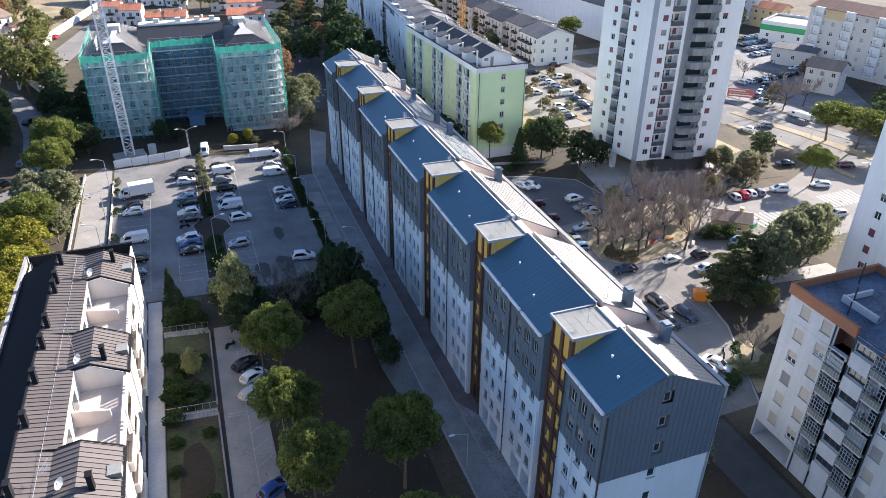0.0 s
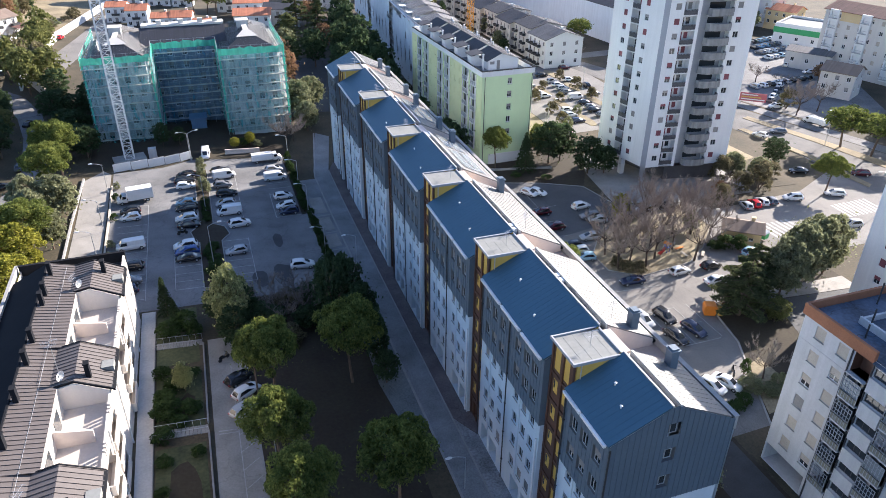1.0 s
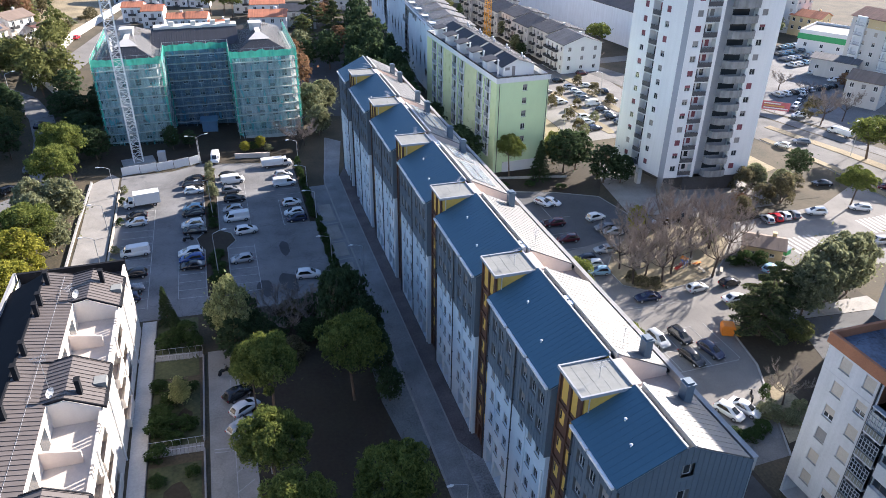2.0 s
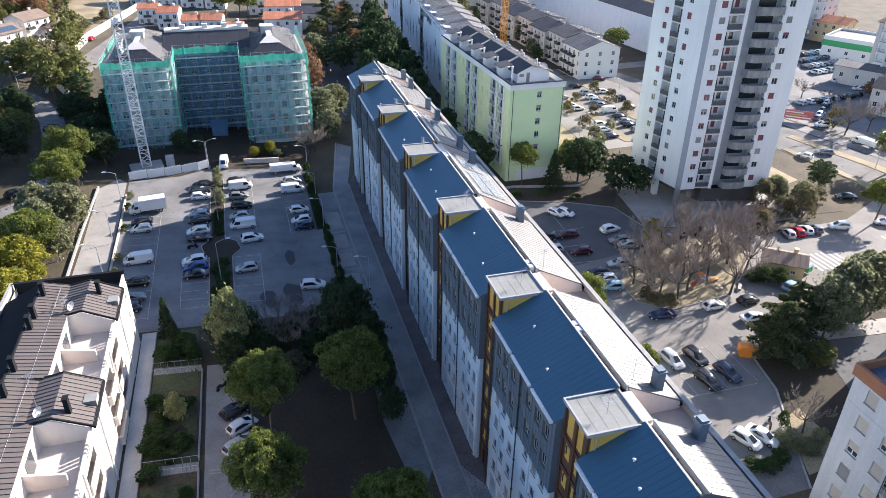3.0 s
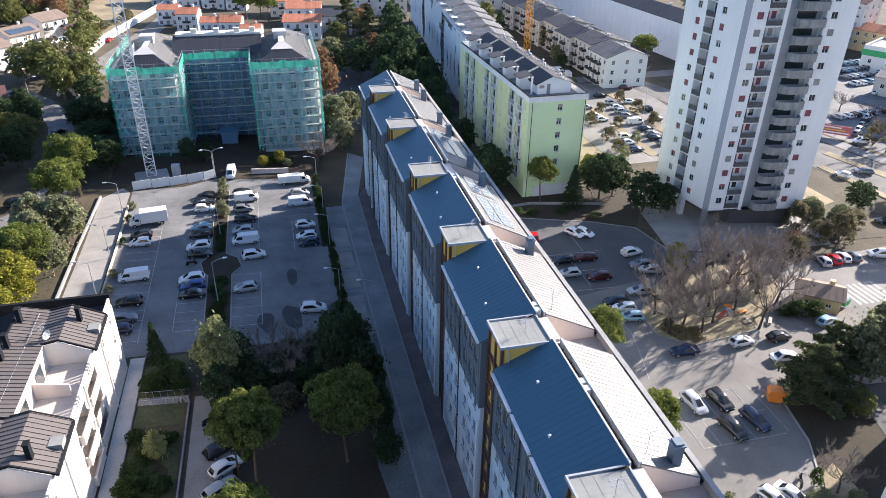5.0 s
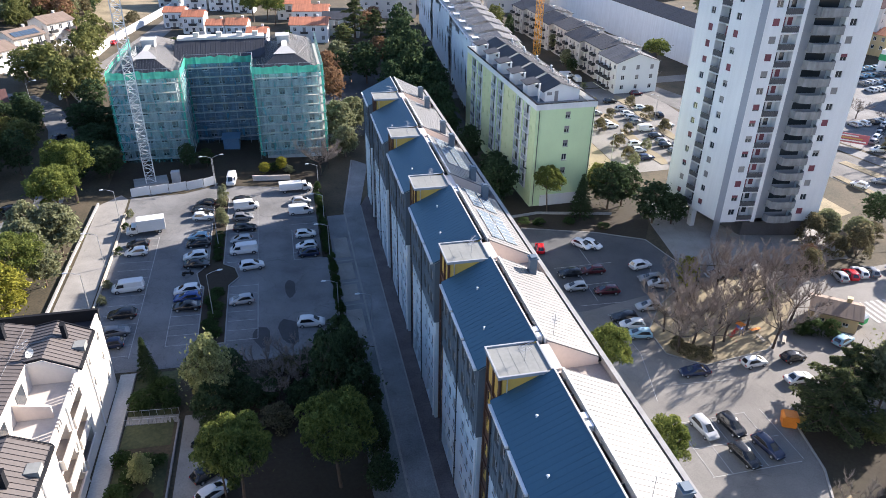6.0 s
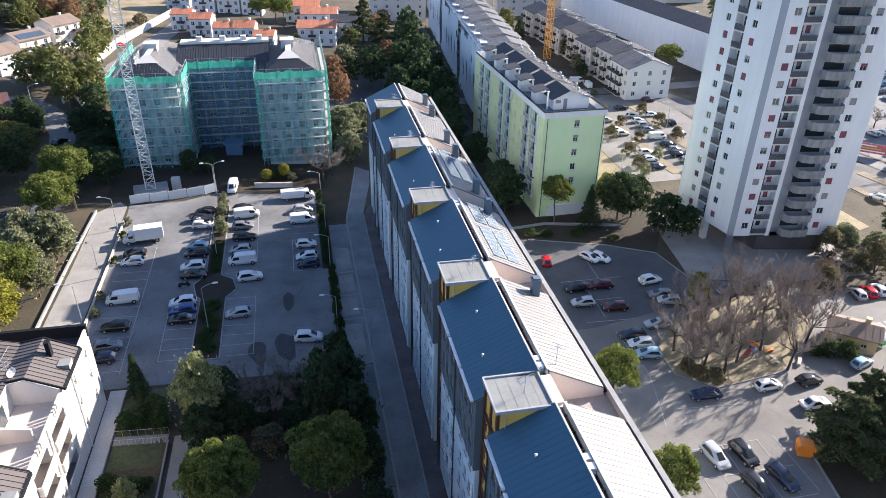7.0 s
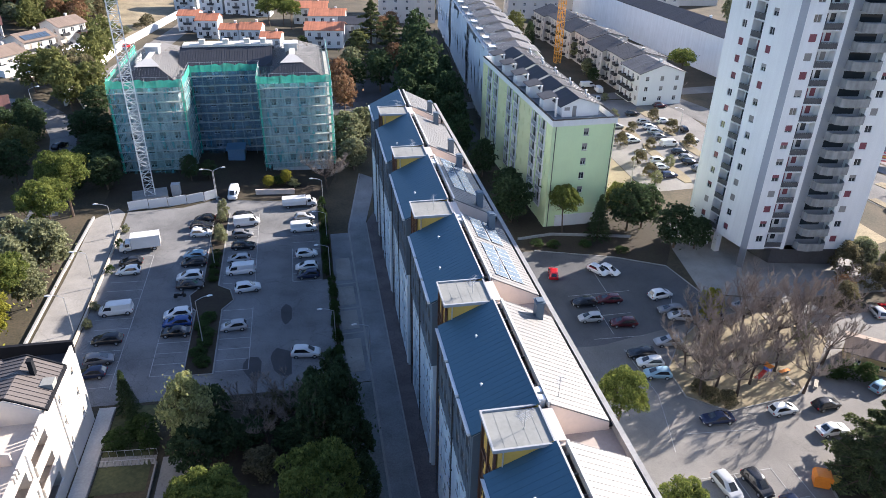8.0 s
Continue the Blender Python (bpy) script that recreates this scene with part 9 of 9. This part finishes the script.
# small vents on the blue pitch
for y, x in ((37.0, 30.8), (39.2, 31.6), (51, 29.9), (56.5, 31.0), (69, 30.2), (75, 31.2), (88, 30.2), (94, 31.2), (107, 30.4), (125, 30.4)):
    bm = bmesh.new()
    z = left_z(x) + 0.26
    x = across(x)
    tube(bm, (x, y, z - 0.05), (x, y, z + 0.22), 0.07, None, 8)
    tube(bm, (x, y, z + 0.22), (x, y, z + 0.3), 0.14, 0.05, 8)
    ob = part("roof_vent", bm, "frame", None)
    tagged(ob, "tiny white vent cap on the blue roof", "vent", "roof vents")

# ---- stairs through the green strip ----
for y, x0, x1 in ((86.0, -10.4, -4.2), (67.6, -10.6, -4.3)):
    (x0, y), x1 = site(x0, y), site(x1, y)[0]
    ob = thing("garden_steps", x0, y, height(x0, y), 0, "pale concrete garden steps with thin rails", "steps")
    for k in range(14):
        bm = bmesh.new()
        w = (x1 - x0) / 14
        box(bm, k * w, (k + 1) * w - 0.03, -0.7, 0.7, -0.6, 0.16 - k * 0.035)
        part("step", bm, "kerb", ob)
    for s in (-0.75, 0.75):
        bm = bmesh.new()
        tube(bm, (0, s, 1.0), (x1 - x0, s, 0.6), 0.03, None, 6)
        for k in range(8):
            t = k / 7
            tube(bm, ((x1 - x0) * t, s, -0.3), ((x1 - x0) * t, s, 1.0 - 0.4 * t), 0.025, None, 5)
        part("rail", bm, "steel", ob)
for pts in (strip([(-10.7, 44), (-10.6, 95)], 0.08) + strip([(-4.3, 30), (-4.3, 66.8)], 0.2) + strip([(-4.3, 68.4), (-4.1, 85.2)], 0.2)):
    lay("garden_edge", pts, "kerb", 0.35, "low concrete garden edge", "wall", "structure", None, 4.0, 0.8)

# ---- playground ----
def slide():
    ob = thing("playground_slide", *site(77.2, 86.6), height(77.2, 86.6) + 0.1, 200, "red and blue playground slide with platform", "slide")
    ob.scale = (0.7, 0.7, 0.62)
    bm = bmesh.new()
    for (x0, z0), (x1, z1) in zip([(0.6, 1.5), (1.4, 0.9), (2.2, 0.45), (2.9, 0.3)], [(1.4, 0.9), (2.2, 0.45), (2.9, 0.3), (3.1, 0.3)]):
        for y0, y1, h in ((-0.35, 0.35, 0.05), (-0.4, -0.35, 0.3), (0.35, 0.4, 0.3)):
            quad(bm, ((x0, y0, z0 + h), (x0, y1, z0 + h), (x1, y1, z1 + h), (x1, y0, z1 + h)))
            quad(bm, ((x0, y0, z0), (x0, y0, z0 + h), (x1, y0, z1 + h), (x1, y0, z1)))
            quad(bm, ((x0, y1, z0), (x0, y1, z0 + h), (x1, y1, z1 + h), (x1, y1, z1)))
    part("chute", bm, "red", ob, "red chute")
    bm = bmesh.new()
    box(bm, -0.6, 0.6, -0.6, 0.6, 1.4, 1.5)
    for x in (-0.55, 0.5):
        for y in (-0.55, 0.5):
            box(bm, x, x + 0.1, y, y + 0.1, 0, 2.6)
    box(bm, -0.55, 0.55, -0.56, -0.52, 1.6, 2.2)
    part("platform", bm, "blue", ob, "blue platform")
    bm = bmesh.new()
    extrude_y(bm, [(-0.8, 2.6), (0.8, 2.6), (0, 3.2)], -0.8, 0.8)
    part("roof", bm, "orange", ob, "orange roof")


slide()
for k, (x, y) in enumerate([(80.2, 86.8), (80.0, 88.6), (82.8, 83.4), (86.0, 99.2), (79.6, 84.6)]):
    x, y = site(x, y)
    ob = thing("bench", x, y, height(x, y) + 0.1, 10 + 20 * k, "weathered wooden playground bench", "bench", "benches")
    bm = bmesh.new()
    for i in range(3):
        box(bm, -0.9, 0.9, -0.25 + i * 0.17, -0.1 + i * 0.17, 0.42, 0.46)
    part("seat", bm, "orange" if k == 0 else "stone", ob)
    for x2 in (-0.7, 0.62):
        bm = bmesh.new()
        box(bm, x2, x2 + 0.08, -0.22, 0.2, 0, 0.42)
        part("leg", bm, "concrete", ob)
# orange skip beside the cedar
ob = thing("waste_skip", *site(72.0, 68.3), height(72, 68.3), -25, "bright orange waste container", "container")
bm = bmesh.new()
extrude_y(bm, [(-0.8, 0.15), (0.8, 0.15), (1.0, 1.5), (-1.0, 1.5)], -0.7, 0.7)
part("bin", bm, "orange", ob)
bm = bmesh.new()
extrude_y(bm, [(-1.02, 1.5), (1.02, 1.5), (0.75, 1.85), (-0.75, 1.85)], -0.74, 0.74)
part("lid", bm, "orange", ob)
bm = bmesh.new()
box(bm, 1.2, 2.0, -0.5, 0.5, 0.1, 1.2)
box(bm, 1.15, 2.05, -0.55, 0.55, 1.2, 1.3)
part("side_bin", bm, "yellow", ob)
# goal on the shaded court
ob = thing("football_goal", *site(39, 190), height(39, 190) + 0.05, 0, "white football goal frame", "goal")
bm = bmesh.new()
tube(bm, (-2.2, 0, 0), (-2.2, 0, 2.4), 0.07, None, 6)
tube(bm, (2.2, 0, 0), (2.2, 0, 2.4), 0.07, None, 6)
tube(bm, (-2.2, 0, 2.4), (2.2, 0, 2.4), 0.07, None, 6)
part("posts", bm, "frame", ob)
# billboard by the road
ob = thing("billboard", *site(152.0, 149.0), height(152, 149), -40, "faded pink and yellow roadside advertising board", "billboard")
bm = bmesh.new()
box(bm, -3.6, 3.6, -0.06, 0.06, 0.8, 3.2)
part("board", bm, "board_pink", ob)
for k in range(3):
    bm = bmesh.new()
    box(bm, -3.2, 3.2 - k, -0.1, -0.06, 1.2 + k * 0.65, 1.5 + k * 0.65)
    part("lettering_bar", bm, "yellow" if k == 1 else "frame", ob)
for x in (-3, 0, 3):
    bm = bmesh.new()
    tube(bm, (x, 0, -0.2), (x, 0, 0.9), 0.07, None, 6)
    part("post", bm, "steel", ob)


# green waste bin beside the hut
ob = thing("waste_bin", *site(97.6, 84.4), height(97.6, 84.4), 20, "green plastic waste container with domed lid", "waste bin")
bm = bmesh.new()
prism(bm, [(-0.7, -0.5), (0.7, -0.5), (0.75, 0.5), (-0.75, 0.5)], 0.15, 1.2)
part("body", bm, "green_pl", ob)
bm = bmesh.new()
extrude_x(bm, [(-0.55, 1.2), (0.55, 1.2), (0.3, 1.42), (-0.3, 1.42)], -0.78, 0.78)
part("lid", bm, "frosted", ob, "pale lid")
